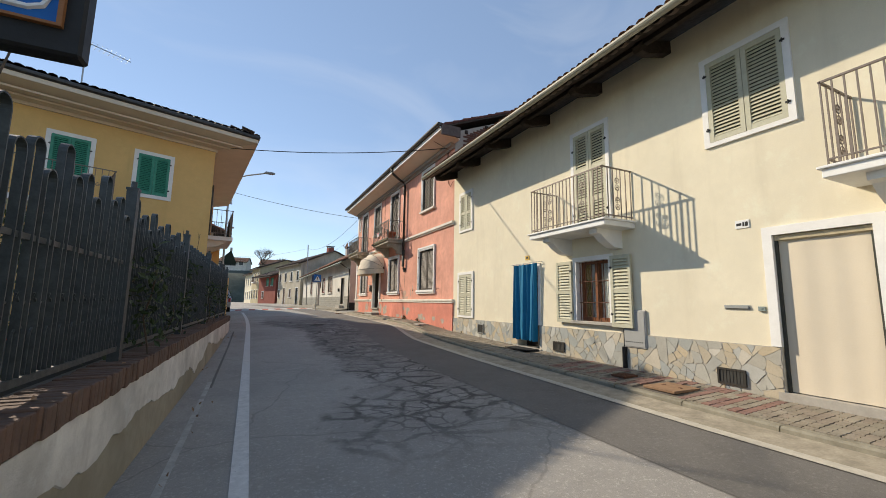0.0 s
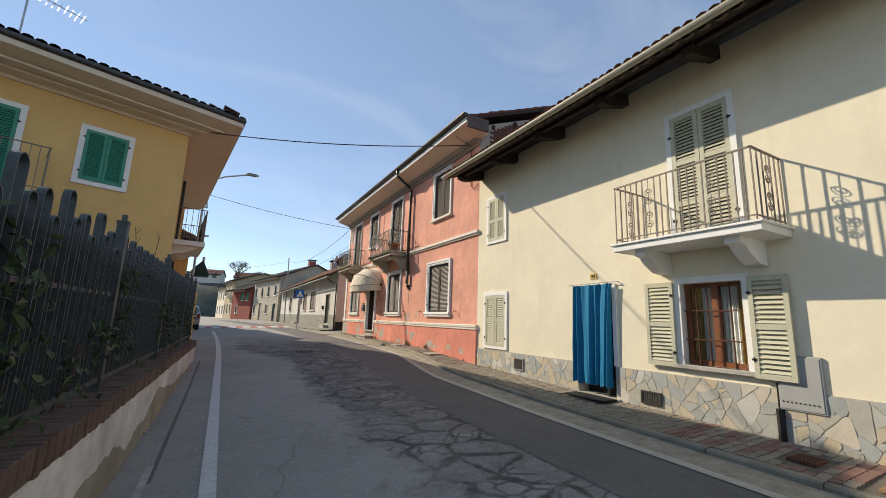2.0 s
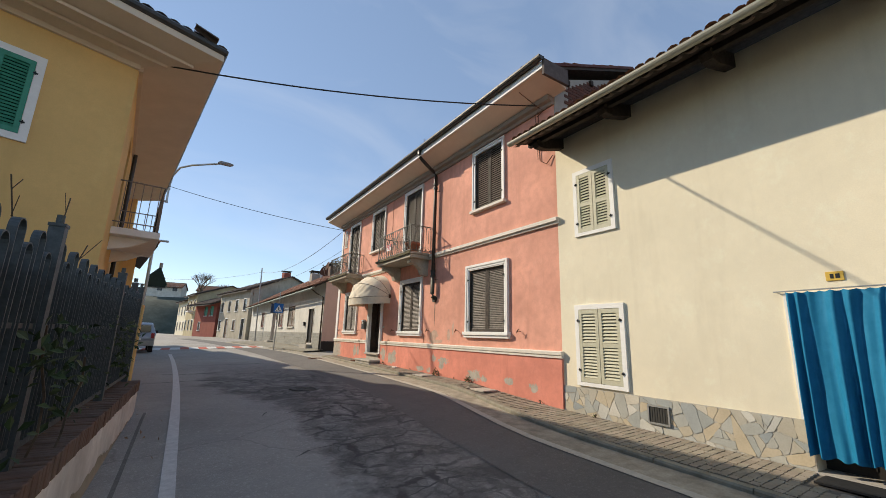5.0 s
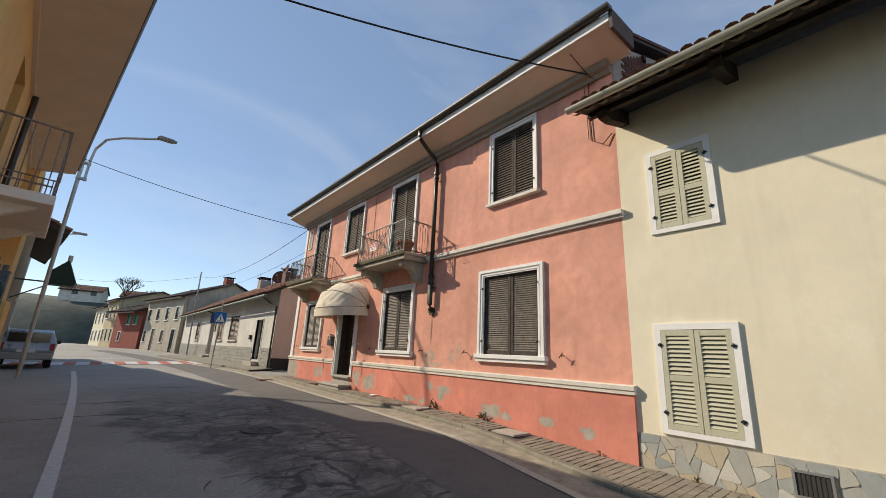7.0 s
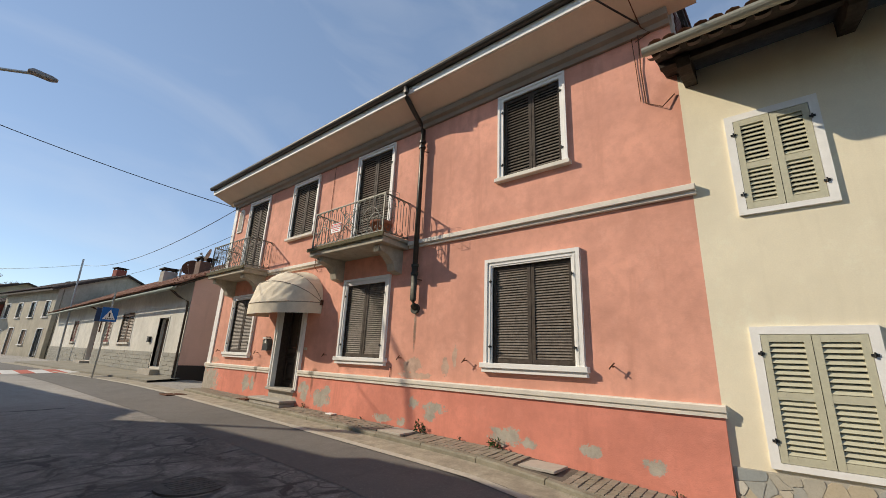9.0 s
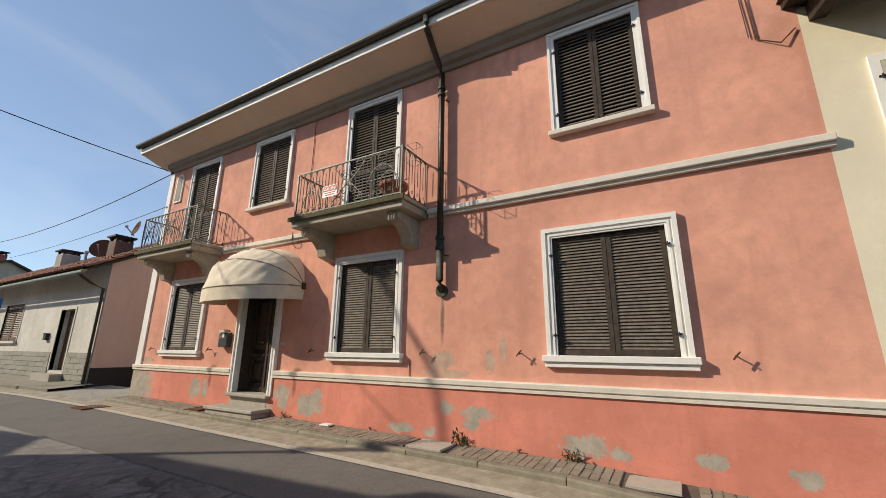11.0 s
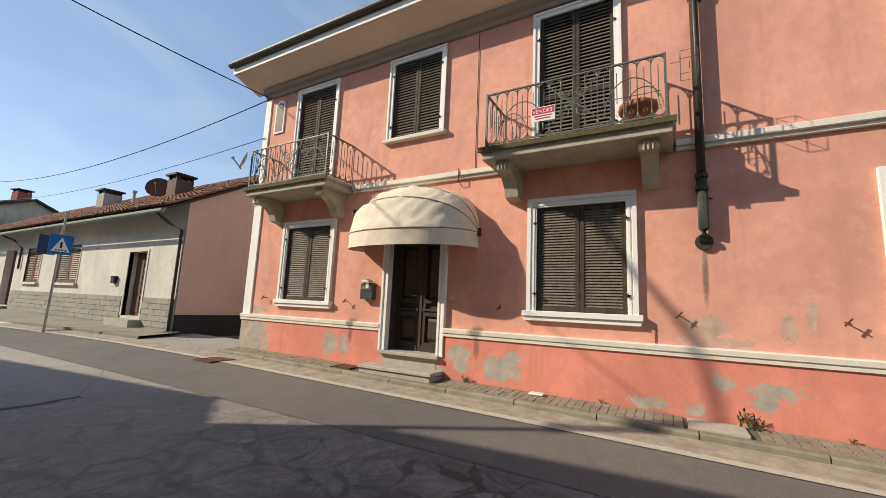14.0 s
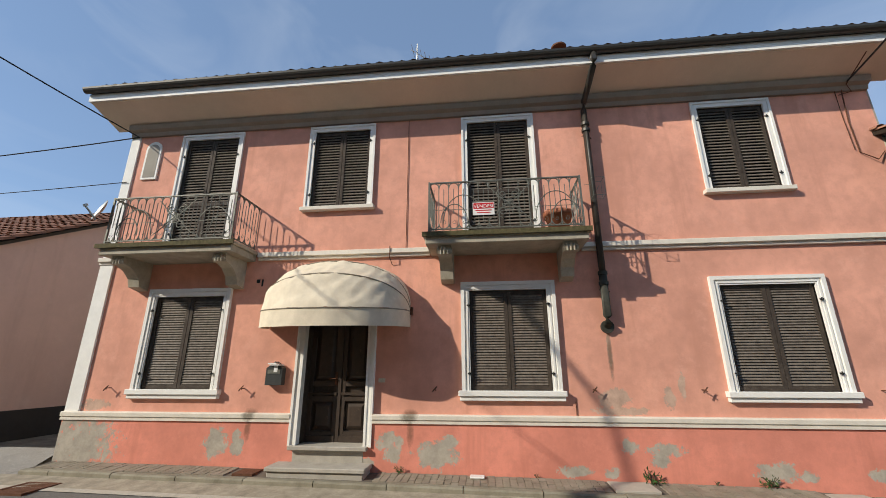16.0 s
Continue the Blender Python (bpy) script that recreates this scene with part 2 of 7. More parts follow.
M_PINKB = peeled("pink_plinth_plaster", (0.75, 0.285, 0.21), (0.42, 0.38, 0.32), (
    (22.35, 1.45, 0.2, 0.2), (22.0, 1.42, 0.1, 0.18), (19.68, 1.5, 0.2, 0.12), (19.62, 1.36, 0.12, 0.15), (18.98, 1.33, 0.32, 0.19), (18.8, 1.5, 0.15, 0.08),
    (15.85, 1.45, 0.24, 0.09), (15.95, 1.32, 0.14, 0.08), (16.32, 1.5, 0.11, 0.1), (17.1, 1.17, 0.22, 0.07), (14.5, 1.2, 0.26, 0.13), (14.15, 1.17, 0.13, 0.07),
    (13.3, 1.2, 0.15, 0.07), (16.6, 1.16, 0.1, 0.07), (24.75, 1.35, 0.75, 0.5), (20.0, 1.2, 0.12, 0.08), (12.6, 1.15, 0.12, 0.08)))
M_SALMON = plaster("salmon_plaster", (0.7, 0.47, 0.42), 0.08)
M_GREYPL = plaster("bare_grey_plaster", (0.4, 0.37, 0.32), 0.2)
M_YELLOW = plaster("yellow_plaster", (0.76, 0.5, 0.2), 0.1)
M_WHITEPL = plaster("dirty_white_plaster", (0.7, 0.68, 0.61), 0.25, streak=0.2)
M_OLDPL = plaster("old_plaster", (0.52, 0.47, 0.37), 0.25, streak=0.25)
M_BEIGE = plaster("beige_plaster", (0.52, 0.44, 0.28), 0.25)
M_BRICKRED = plaster("brick_red_plaster", (0.32, 0.1, 0.075), 0.2)
M_OLIVE = plaster("stripped_render", (0.36, 0.33, 0.26), 0.3, streak=0.25)
M_WALLWHITE = plaster("flaking_limewash", (0.74, 0.72, 0.67), 0.42, streak=0.4, bump=0.6)
M_DARKBASE = plaster("dark_base_paint", (0.05, 0.045, 0.045), 0.2)
M_TRIM = worn("white_trim", (0.82, 0.81, 0.77), 0.7, 0.08, 5.0, 50)
M_BAND = worn("weathered_band", (0.74, 0.69, 0.6), 0.8, 0.15, 4.0, 40)
MOULD = ((19.38, 1.84, 0.13, 0.09), (19.36, 1.62, 0.05, 0.2), (21.86, 1.84, 0.11, 0.09), (21.86, 1.64, 0.05, 0.16), (16.43, 2.7, 0.035, 0.35))
soiled(M_BAND, (0.1, 0.085, 0.055), MOULD)
soiled(M_PINK, (0.16, 0.09, 0.06), MOULD)
soiled(M_PINKB, (0.2, 0.1, 0.07), MOULD)
M_SOFFIT = worn("painted_soffit", (0.74, 0.62, 0.5), 0.85, 0.08, 2.0, 30)
M_SOFFITY = worn("cream_soffit", (0.68, 0.58, 0.45), 0.85, 0.08, 2.0, 30)
M_CORN = worn("brown_cornice", (0.3, 0.25, 0.2), 0.8, 0.15, 3.0, 40)
M_WOOD = worn("weathered_dark_wood", (0.06, 0.043, 0.032), 0.7, 0.35, 14.0, 70, bump=0.4)
M_EAVEW = worn("old_eaves_wood", (0.035, 0.025, 0.018), 0.85, 0.35, 14.0, 70, bump=0.4)
M_SLATB = worn("brown_slat_paint", (0.185, 0.155, 0.127), 0.6, 0.45, 14.0, 80)
M_LEAFB = worn("weathered_shutter_frame", (0.065, 0.05, 0.039), 0.75, 0.5, 11.0, 60, bump=0.6, chip=(0.2, 0.165, 0.135))
M_SHUTC = worn("pale_green_paint", (0.52, 0.5, 0.37), 0.6, 0.12, 16.0, 70, chip=(0.3, 0.27, 0.22))
M_GREEN = worn("green_paint", (0.045, 0.27, 0.18), 0.5, 0.2, 12.0, 60)
# near-black sheets put the shade inside openings into colour
M_BLACK = worn("unlit_depth_black", (0.012, 0.011, 0.01), 0.9, 0.2)
M_IRON = worn("painted_iron", (0.16, 0.165, 0.14), 0.55, 0.3, 25.0, 90, metal=0.3, spec=0.4)
M_IRONC = worn("brown_grey_iron", (0.22, 0.18, 0.15), 0.55, 0.25, 25.0, 90, metal=0.2)
M_FENCE = worn("green_grey_steel", (0.075, 0.088, 0.092), 0.55, 0.3, 18.0, 80, metal=0.35, spec=0.5)
M_GALV = worn("galvanised_steel", (0.42, 0.43, 0.42), 0.45, 0.2, 14.0, 60, metal=0.7)
M_GUTC = worn("cream_gutter_paint", (0.4, 0.385, 0.31), 0.5, 0.15, 10.0, 50, metal=0.2)
M_PIPE = worn("dark_downpipe_paint", (0.055, 0.05, 0.042), 0.45, 0.3, 12.0, 60, metal=0.3, spec=0.5)
M_PIPEG = worn("green_grey_downpipe", (0.06, 0.06, 0.048), 0.6, 0.3, 12.0, 60, metal=0.3)
M_SLAB = worn("balcony_concrete", (0.42, 0.38, 0.3), 0.9, 0.25, 5.0, 45)
M_MOSS = worn("mossy_slab_edge", (0.11, 0.095, 0.045), 0.95, 0.5, 20.0, 60)
M_STEP = worn("step_stone", (0.42, 0.39, 0.34), 0.85, 0.2, 6.0, 60)
M_AWN = worn("cream_awning_cloth", (0.72, 0.64, 0.5), 0.85, 0.14, 6.0, 90)
M_CLOTH = worn("blue_curtain_cloth", (0.0, 0.165, 0.31), 0.75, 0.15, 8.0, 140)
M_BLIND = worn("beige_blind", (0.66, 0.58, 0.45), 0.8, 0.05, 1.2, 60)
M_TERRA = worn("terracotta", (0.42, 0.16, 0.09), 0.85, 0.25, 14.0, 60)
M_TILE = pieces("roof_tile", [(0.25, 0.12, 0.08), (0.36, 0.17, 0.11), (0.3, 0.15, 0.1), (0.19, 0.11, 0.085), (0.4, 0.22, 0.15)], island=True, dirt=0.4)
M_TILED = pieces("dark_roof_tile", [(0.09, 0.065, 0.052), (0.13, 0.09, 0.07), (0.11, 0.085, 0.07)], island=True, rough=0.6)
M_BRICK = pieces("coping_brick", [(0.19, 0.115, 0.085), (0.165, 0.105, 0.08), (0.145, 0.1, 0.08), (0.18, 0.125, 0.098)], dirt=0.45)
M_BRICKI = pieces("gable_brick", [(0.2, 0.08, 0.055), (0.16, 0.07, 0.05), (0.24, 0.1, 0.07), (0.13, 0.07, 0.055)], island=True)
M_STONE = pieces("crazy_stone", [(0.34, 0.36, 0.34), (0.47, 0.46, 0.4), (0.3, 0.33, 0.33), (0.6, 0.58, 0.51), (0.54, 0.45, 0.31), (0.4, 0.42, 0.39), (0.5, 0.48, 0.41), (0.63, 0.6, 0.52), (0.38, 0.4, 0.38)], rough=0.75, dirt=0.15)
M_MORTAR = worn("pale_mortar", (0.43, 0.4, 0.34), 0.95, 0.2, 12.0)
M_GREYTILE = pieces("grey_stone_block", [(0.33, 0.33, 0.29), (0.37, 0.36, 0.32), (0.3, 0.3, 0.27)])
M_LEAF = pieces("hedge_leaf", [(0.035, 0.055, 0.02), (0.055, 0.09, 0.035), (0.085, 0.12, 0.055), (0.12, 0.14, 0.08)], island=True, rough=0.5, bump=0.1)
M_LEAFY = pieces("bright_leaf", [(0.07, 0.12, 0.03), (0.1, 0.14, 0.04), (0.06, 0.09, 0.03)], island=True, rough=0.5, bump=0.1)
M_WEED = pieces("weed_leaf", [(0.04, 0.1, 0.025), (0.06, 0.13, 0.035), (0.05, 0.085, 0.03)], island=True, rough=0.6, bump=0.1)
M_PETAL = pieces("orange_red_petal", [(0.5, 0.08, 0.03), (0.55, 0.22, 0.03), (0.35, 0.03, 0.03)], island=True, rough=0.6, bump=0.1)
M_TWIG = worn("bare_twig", (0.11, 0.08, 0.055), 0.9, 0.3, 20.0)
M_NET = worn("dark_green_screen", (0.012, 0.02, 0.018), 0.9, 0.3, 6.0)
M_BLUESIGN = worn("blue_sign_enamel", (0.0, 0.12, 0.42), 0.4, 0.08, 6.0, 60, bump=0.05)
M_SIGNW = worn("white_sign_enamel", (0.78, 0.78, 0.76), 0.45, 0.05, 6.0, 60, bump=0.05)
M_SIGNRED = worn("red_sign_print", (0.55, 0.02, 0.03), 0.5, 0.05, 6.0)
M_SIGNY = worn("yellow_plate", (0.65, 0.42, 0.08), 0.5, 0.1, 20.0)
M_INK = worn("black_print", (0.02, 0.02, 0.02), 0.6, 0.1)
M_RUST = worn("rusty_iron", (0.13, 0.055, 0.03), 0.85, 0.35, 25.0)
M_COVER = worn("rusty_cover", (0.28, 0.17, 0.1), 0.85, 0.2, 8.0)
M_PLATE = worn("concrete_cover", (0.45, 0.41, 0.35), 0.9, 0.12, 8.0)
M_PLASTG = worn("grey_plastic", (0.36, 0.36, 0.34), 0.6, 0.08, 6.0)
M_RUBBER = worn("black_rubber", (0.02, 0.02, 0.02), 0.85, 0.2)
M_CARG = worn("silver_car_paint", (0.35, 0.37, 0.4), 0.3, 0.05, 3.0, 40, metal=0.6, bump=0.0, spec=0.5)
M_CARW = worn("white_car_paint", (0.7, 0.7, 0.7), 0.3, 0.05, 3.0, 40, bump=0.0, spec=0.5)
M_TAIL = worn("red_lamp_plastic", (0.35, 0.01, 0.01), 0.3, 0.05, spec=0.5)
M_HILL = worn("wooded_hill", (0.065, 0.08, 0.062), 1.0, 0.4, 0.35, 1.6)
M_FRAMEB = worn("varnished_brown_wood", (0.24, 0.09, 0.04), 0.45, 0.25, 14.0, 70)
M_LACE = worn("white_net_curtain", (0.62, 0.62, 0.6), 0.9, 0.1, 25.0)
M_CURTB = worn("gold_curtain", (0.42, 0.27, 0.08), 0.9, 0.5, 30.0)
gl = Nodes("window_glass")
gl.bsdf.inputs["Transmission Weight"].default_value = 1.0
gl.bsdf.inputs["IOR"].default_value = 1.45
M_GLASS = gl.finish((0.9, 0.93, 0.92), 0.02, 0, 0.5)
M_DGLASS = worn("dark_window_glass", (0.02, 0.024, 0.028), 0.08, 0.1, 3.0, 20, bump=0.0, spec=0.6)

# ---- helpers for building ----
WORLD = {}


class Face:
    """A facade: u runs along it, d out of it, z up."""

    def __init__(self, x, y, ux, uy):
        k = math.hypot(ux, uy)
        ux, uy = ux / k, uy / k
        self.m = Matrix(((ux, -uy, 0, x), (uy, ux, 0, y), (0, 0, 1, 0), (0, 0, 0, 1)))

    def at(self, u, d, z):
        return self.m @ Vector((u, d, z))


FLAT = Face(0, 0, 1, 0)


def thing(name, base, label, category, group="", kind=""):
    ob = new(name)
    ob.empty_display_size = 0.2
    ob.location = base
    WORLD[ob] = Matrix.Translation(base)
    return tagged(ob, label, category, group, kind)


def hang(ob, parent, m=None):
    m = m or Matrix.Identity(4)
    ob.parent = parent
    pm = WORLD.get(parent, Matrix.Identity(4))
    ob.matrix_parent_inverse = pm.inverted()
    ob.matrix_basis = m
    WORLD[ob] = m
    return ob


def to_mesh(name, bm, material, smooth=False, bevel=0.0, tidy=True):
    if bevel:
        bmesh.ops.bevel(bm, geom=bm.edges[:], offset=bevel, segments=1, affect="EDGES", clamp_overlap=True)
    if tidy:
        bmesh.ops.recalc_face_normals(bm, faces=bm.faces[:])
    me = bpy.data.meshes.new(name)
    bm.to_mesh(me)
    bm.free()
    for m in material if isinstance(material, (list, tuple)) else [material]:
        me.materials.append(m)
    if smooth:
        me.polygons.foreach_set("use_smooth", [True] * len(me.polygons))
    return me


def part(name, bm, material, parent, label="", face=None, bevel=0.0, smooth=False, tidy=True):
    if face:
        bmesh.ops.transform(bm, matrix=face.m, verts=bm.verts[:])
    ob = new(name, to_mesh(name, bm, material, smooth, bevel, tidy))
    hang(ob, parent)
    if label:
        tagged(ob, label)
    return ob


def solo(name, bm, material, label, category="", kind="", face=None, bevel=0.0, smooth=False, group="", tidy=True):
    """A top-level thing of one mesh."""
    if face:
        bmesh.ops.transform(bm, matrix=face.m, verts=bm.verts[:])
    ob = new(name, to_mesh(name, bm, material, smooth, bevel, tidy))
    WORLD[ob] = Matrix.Identity(4)
    return tagged(ob, label, category, group, kind)


def box(bm, u0, u1, d0, d1, z0, z1):
    vs = [bm.verts.new((u, d, z)) for u in (u0, u1) for d in (d0, d1) for z in (z0, z1)]
    for f in ((0, 1, 3, 2), (4, 6, 7, 5), (0, 4, 5, 1), (2, 3, 7, 6), (0, 2, 6, 4), (1, 5, 7, 3)):
        bm.faces.new([vs[i] for i in f])
    return vs


def boxes(*list_):
    bm = bmesh.new()
    for b in list_:
        box(bm, *b)
    return bm


def prism(bm, outline, plane, lo, hi):
    """Extrude an outline of (a, b) along the third axis; plane 'uz' extrudes along d, 'dz' along u, 'ud' along z."""
    def p(a, b, c):
        return {"uz": (a, c, b), "dz": (c, a, b), "ud": (a, b, c)}[plane]
    lower = [bm.verts.new(p(a, b, lo)) for a, b in outline]
    upper = [bm.verts.new(p(a, b, hi)) for a, b in outline]
    bm.faces.new(lower)
    bm.faces.new(upper)
    n = len(outline)
    for i in range(n):
        bm.faces.new((lower[i], lower[(i + 1) % n], upper[(i + 1) % n], upper[i]))


def tube(bm, pts, r, sides=6, cap=True, flat=None):
    """A round bar along points; flat=(a, b) gives an oblong bar instead."""
    pts = [Vector(p) for p in pts]
    rings = []
    for i, p in enumerate(pts):
        t = (pts[min(i + 1, len(pts) - 1)] - pts[max(i - 1, 0)]).normalized()
        ref = Vector((0, 0, 1)) if abs(t.z) < 0.9 else Vector((0, 1, 0))
        a = t.cross(ref).normalized()
        b = a.cross(t)
        ring = []
        for k in range(sides):
            ang = 2 * math.pi * (k + 0.5) / sides
            ra, rb = flat or (r, r)
            ring.append(bm.verts.new(p + a * ra * math.cos(ang) + b * rb * math.sin(ang)))
        rings.append(ring)
    for r0, r1 in zip(rings, rings[1:]):
        for k in range(sides):
            bm.faces.new((r0[k], r0[(k + 1) % sides], r1[(k + 1) % sides], r1[k]))
    if cap:
        bm.faces.new(rings[0])
        bm.faces.new(rings[-1])


def tubes(*runs, sides=6):
    bm = bmesh.new()
    for pts, r in runs:
        tube(bm, pts, r, sides)
    return bm


def arc(cu, cz, r, a0, a1, n=10, d=0.0, rz=None):
    return [(cu + r * math.cos(radians(a0 + (a1 - a0) * i / n)), d, cz + (rz or r) * math.sin(radians(a0 + (a1 - a0) * i / n))) for i in range(n + 1)]


def spiral(cu, cz, r0, r1, a0, turns, n=18, d=0.0, sx=1):
    out = []
    for i in range(n + 1):
        k = i / n
        a, r = radians(a0) + turns * 2 * math.pi * k, r0 + (r1 - r0) * k
        out.append((cu + sx * r * math.cos(a), d, cz + r * math.sin(a)))
    return out


def holed_wall(u0, u1, z0, z1, holes, depth, reveal=0.14):
    """A wall of real thickness with openings right through it, in (u, d, z)."""
    us = sorted({round(v, 4) for v in (u0, u1, *[h[0] for h in holes], *[h[1] for h in holes])})
    zs = sorted({round(v, 4) for v in (z0, z1, *[h[2] for h in holes], *[h[3] for h in holes])})
    bm, cache = bmesh.new(), {}

    def v(u, d, z):
        key = (round(u, 4), d, round(z, 4))
        if key not in cache:
            cache[key] = bm.verts.new((u, d, z))
        return cache[key]

    def solid(i, j):
        if not (0 <= i < len(us) - 1 and 0 <= j < len(zs) - 1):
            return False
        cu, cz = (us[i] + us[i + 1]) / 2, (zs[j] + zs[j + 1]) / 2
        return not any(h[0] < cu < h[1] and h[2] < cz < h[3] for h in holes)

    for i in range(len(us) - 1):
        for j in range(len(zs) - 1):
            if not solid(i, j):
                continue
            a, b, c, e = us[i], us[i + 1], zs[j], zs[j + 1]
            bm.faces.new((v(a, 0, c), v(b, 0, c), v(b, 0, e), v(a, 0, e)))
            bm.faces.new((v(a, -depth, e), v(b, -depth, e), v(b, -depth, c), v(a, -depth, c)))
            for di, dj, p, q in ((-1, 0, (a, c), (a, e)), (1, 0, (b, c), (b, e)), (0, -1, (a, c), (b, c)), (0, 1, (a, e), (b, e))):
                if not solid(i + di, j + dj):
                    bm.faces.new((v(p[0], 0, p[1]), v(q[0], 0, q[1]), v(q[0], -depth, q[1]), v(p[0], -depth, p[1])))
    return bm


def strip(bm, left, right):
    a = [bm.verts.new(p) for p in left]
    b = [bm.verts.new(p) for p in right]
    for i in range(len(a) - 1):
        bm.faces.new((a[i], b[i], b[i + 1], a[i + 1]))


SHARED = {}


def shared(key, make):
    if key not in SHARED:
        SHARED[key] = make()
    return SHARED[key]


def put_shared(name, mesh, parent, m):
    ob = new(name, mesh)
    return hang(ob, parent, m)


# ---- shape of the ground ----
YS = [-40, 3, 8, 12, 14.5, 18, 25, 30, 60, 200]
PS = [0.45, 0.67, 0.76, 0.88, 1.04, 1.09, 1.15, 1.2, 1.3, 1.6]


def top_at(y):
    return float(np.interp(y, YS, PS))


def bend(y):
    return -0.0017 * (y - 14) ** 2 if y > 14 else 0.0


def kerb_x(y):
    return float(np.interp(y, [-40, 11, 14, 25, 34, 200], [4.72, 4.72, 5.15, 5.28, 4.9, 4.9])) + (bend(y) - bend(28) if y > 28 else 0)


def road_z(x, y):
    return top_at(y) - 0.125 - 0.035 * (4.6 - x)


def pave_z(x, y):
    return top_at(y) - 0.05 * (5.8 - x)


def run(a, b, step):
    n = max(1, round((b - a) / step))
    return [a + (b - a) * i / n for i in range(n + 1)]


# ---- ground, road and markings ----
def road_strip(name, x0, x1, y0, y1, material, label, lift, step=1.0, category="road"):
    bm = bmesh.new()
    ys = run(y0, y1, step)
    xs = [0.0, 0.25, 0.5, 0.75, 1.0]
    rows = []
    for y in ys:
        a, b = x0(y), x1(y)
        rows.append([bm.verts.new((a + (b - a) * k, y, road_z(a + (b - a) * k, y) + lift)) for k in xs])
    for r0, r1 in zip(rows, rows[1:]):
        for i in range(len(xs) - 1):
            bm.faces.new((r0[i], r0[i + 1], r1[i + 1], r1[i]))
    return solo(name, bm, material, label, category, "structure")


bm = bmesh.new()
gx = [-900, -300, -100, -40, -20, -10, -4, 0, 5, 10, 20, 40, 100, 300, 900]
gy = [-300, -100, -40, -20, 0, 10, 20, 30, 40, 60, 80, 120, 200, 400, 1200]
rows = [[bm.verts.new((x, y, road_z(max(-6, min(x, 6)), max(-40, min(y, 200))) - 0.25)) for x in gx] for y in gy]
for r0, r1 in zip(rows, rows[1:]):
    for i in range(len(gx) - 1):
        bm.faces.new((r0[i], r0[i + 1], r1[i + 1], r1[i]))
solo("ground", bm, M_GROUND, "bare earth ground around the village street", "ground", "structure")

wall_x = lambda y: -0.98 + 0.0265 * y
road_l = lambda y: (wall_x(y) - 0.3 if y < 15.2 else -3.2 + bend(y))
road_strip("road", lambda y: -3.2 + bend(y), lambda y: kerb_x(y) + 0.05 if y < 25.2 else 7.0 + bend(y) * 0.6, -25, 150, M_ASPHALT, "grey cracked asphalt village road with tar veins", 0.0)
road_strip("road_patch", lambda y: 3.02 + 0.38 * min(1, max(0, (y - 10) / 5)) + bend(y), lambda y: kerb_x(y) - 0.42, -25, 62, M_NEWASPH, "darker newer asphalt band along the road", 0.005)
road_strip("gutter_strip", lambda y: kerb_x(y) - 0.45, lambda y: kerb_x(y) + 0.02, -25, 46, M_GUTTER, "dusty pale gutter strip beside the kerb", 0.010)
road_strip("edge_line", lambda y: kerb_x(y) - 0.58, lambda y: kerb_x(y) - 0.45, -25, 36, M_EDGE, "worn white edge line painted on the road", 0.014, 0.8, "road marking")
left_line = lambda y: -0.02 if y < 14 else -0.02 - 0.0016 * (y - 14) ** 2
road_strip("edge_line", lambda y: left_line(y) - 0.065, lambda y: left_line(y) + 0.065, -25, 30, M_PAINT, "white edge line painted on the asphalt", 0.006, 0.6, "road marking")
road_strip("faint_line", lambda y: -0.57 + 0.006 * y - 0.03, lambda y: -0.57 + 0.006 * y + 0.03, 1, 8, worn("ghost_paint", (0.42, 0.405, 0.375), 0.9, 0.35, 6.0, chip=(0.22, 0.21, 0.19)), "faint worn trace of an old line", 0.005, 0.5, "road marking")
road_strip("verge_seam", lambda y: -0.54 + 0.0075 * y - 0.02, lambda y: -0.54 + 0.0075 * y + 0.02, 7.5, 15, M_NEWASPH, "dark seam in the asphalt beside the low wall", 0.0042, 0.5, "road seam")
for i in range(9):
    a = -3.4 + i * 0.95
    road_strip("crossing_bar", lambda y, a=a: a, lambda y, a=a: a + 0.5, 34.6, 37.4, M_PAINT, "white bar of the pedestrian crossing", 0.012, 0.7, "road marking")
    road_strip("crossing_bar", lambda y, a=a: a + 0.5, lambda y, a=a: a + 0.95, 34.6, 37.4, M_REDPAINT, "red bar of the pedestrian crossing", 0.012, 0.7, "road marking")
MX, MY, MR = 2.36, 16.2, 0.33
MZ = road_z(MX, MY)
M_CAST = worn("cast_iron", (0.1, 0.095, 0.085), 0.7, 0.3, metal=0.3)
manhole = thing("manhole_cover", (MX, MY, MZ), "round dusty cast-iron manhole cover set in the asphalt", "manhole cover")
bm = bmesh.new()
prism(bm, [(MX + MR * math.cos(a * math.pi / 14), MY + MR * math.sin(a * math.pi / 14)) for a in range(28)], "ud", MZ - 0.02, MZ + 0.009)
part("plate", bm, M_CAST, manhole)
for k in range(-3, 4):
    part("rib", boxes((MX - 0.2, MX + 0.2, MY + k * 0.07 - 0.012, MY + k * 0.07 + 0.012, MZ + 0.009, MZ + 0.013)), M_CAST, manhole)

# pavement bed, kerb and pavers
def pave_bed(y0, y1, lift=-0.012, wall=5.82):
    bm = bmesh.new()
    ys = run(y0, y1, 0.5)
    strip(bm, [(kerb_x(y) + 0.11, y, pave_z(kerb_x(y), y) + lift) for y in ys], [(wall, y, pave_z(5.8, y) + lift) for y in ys])
    return bm


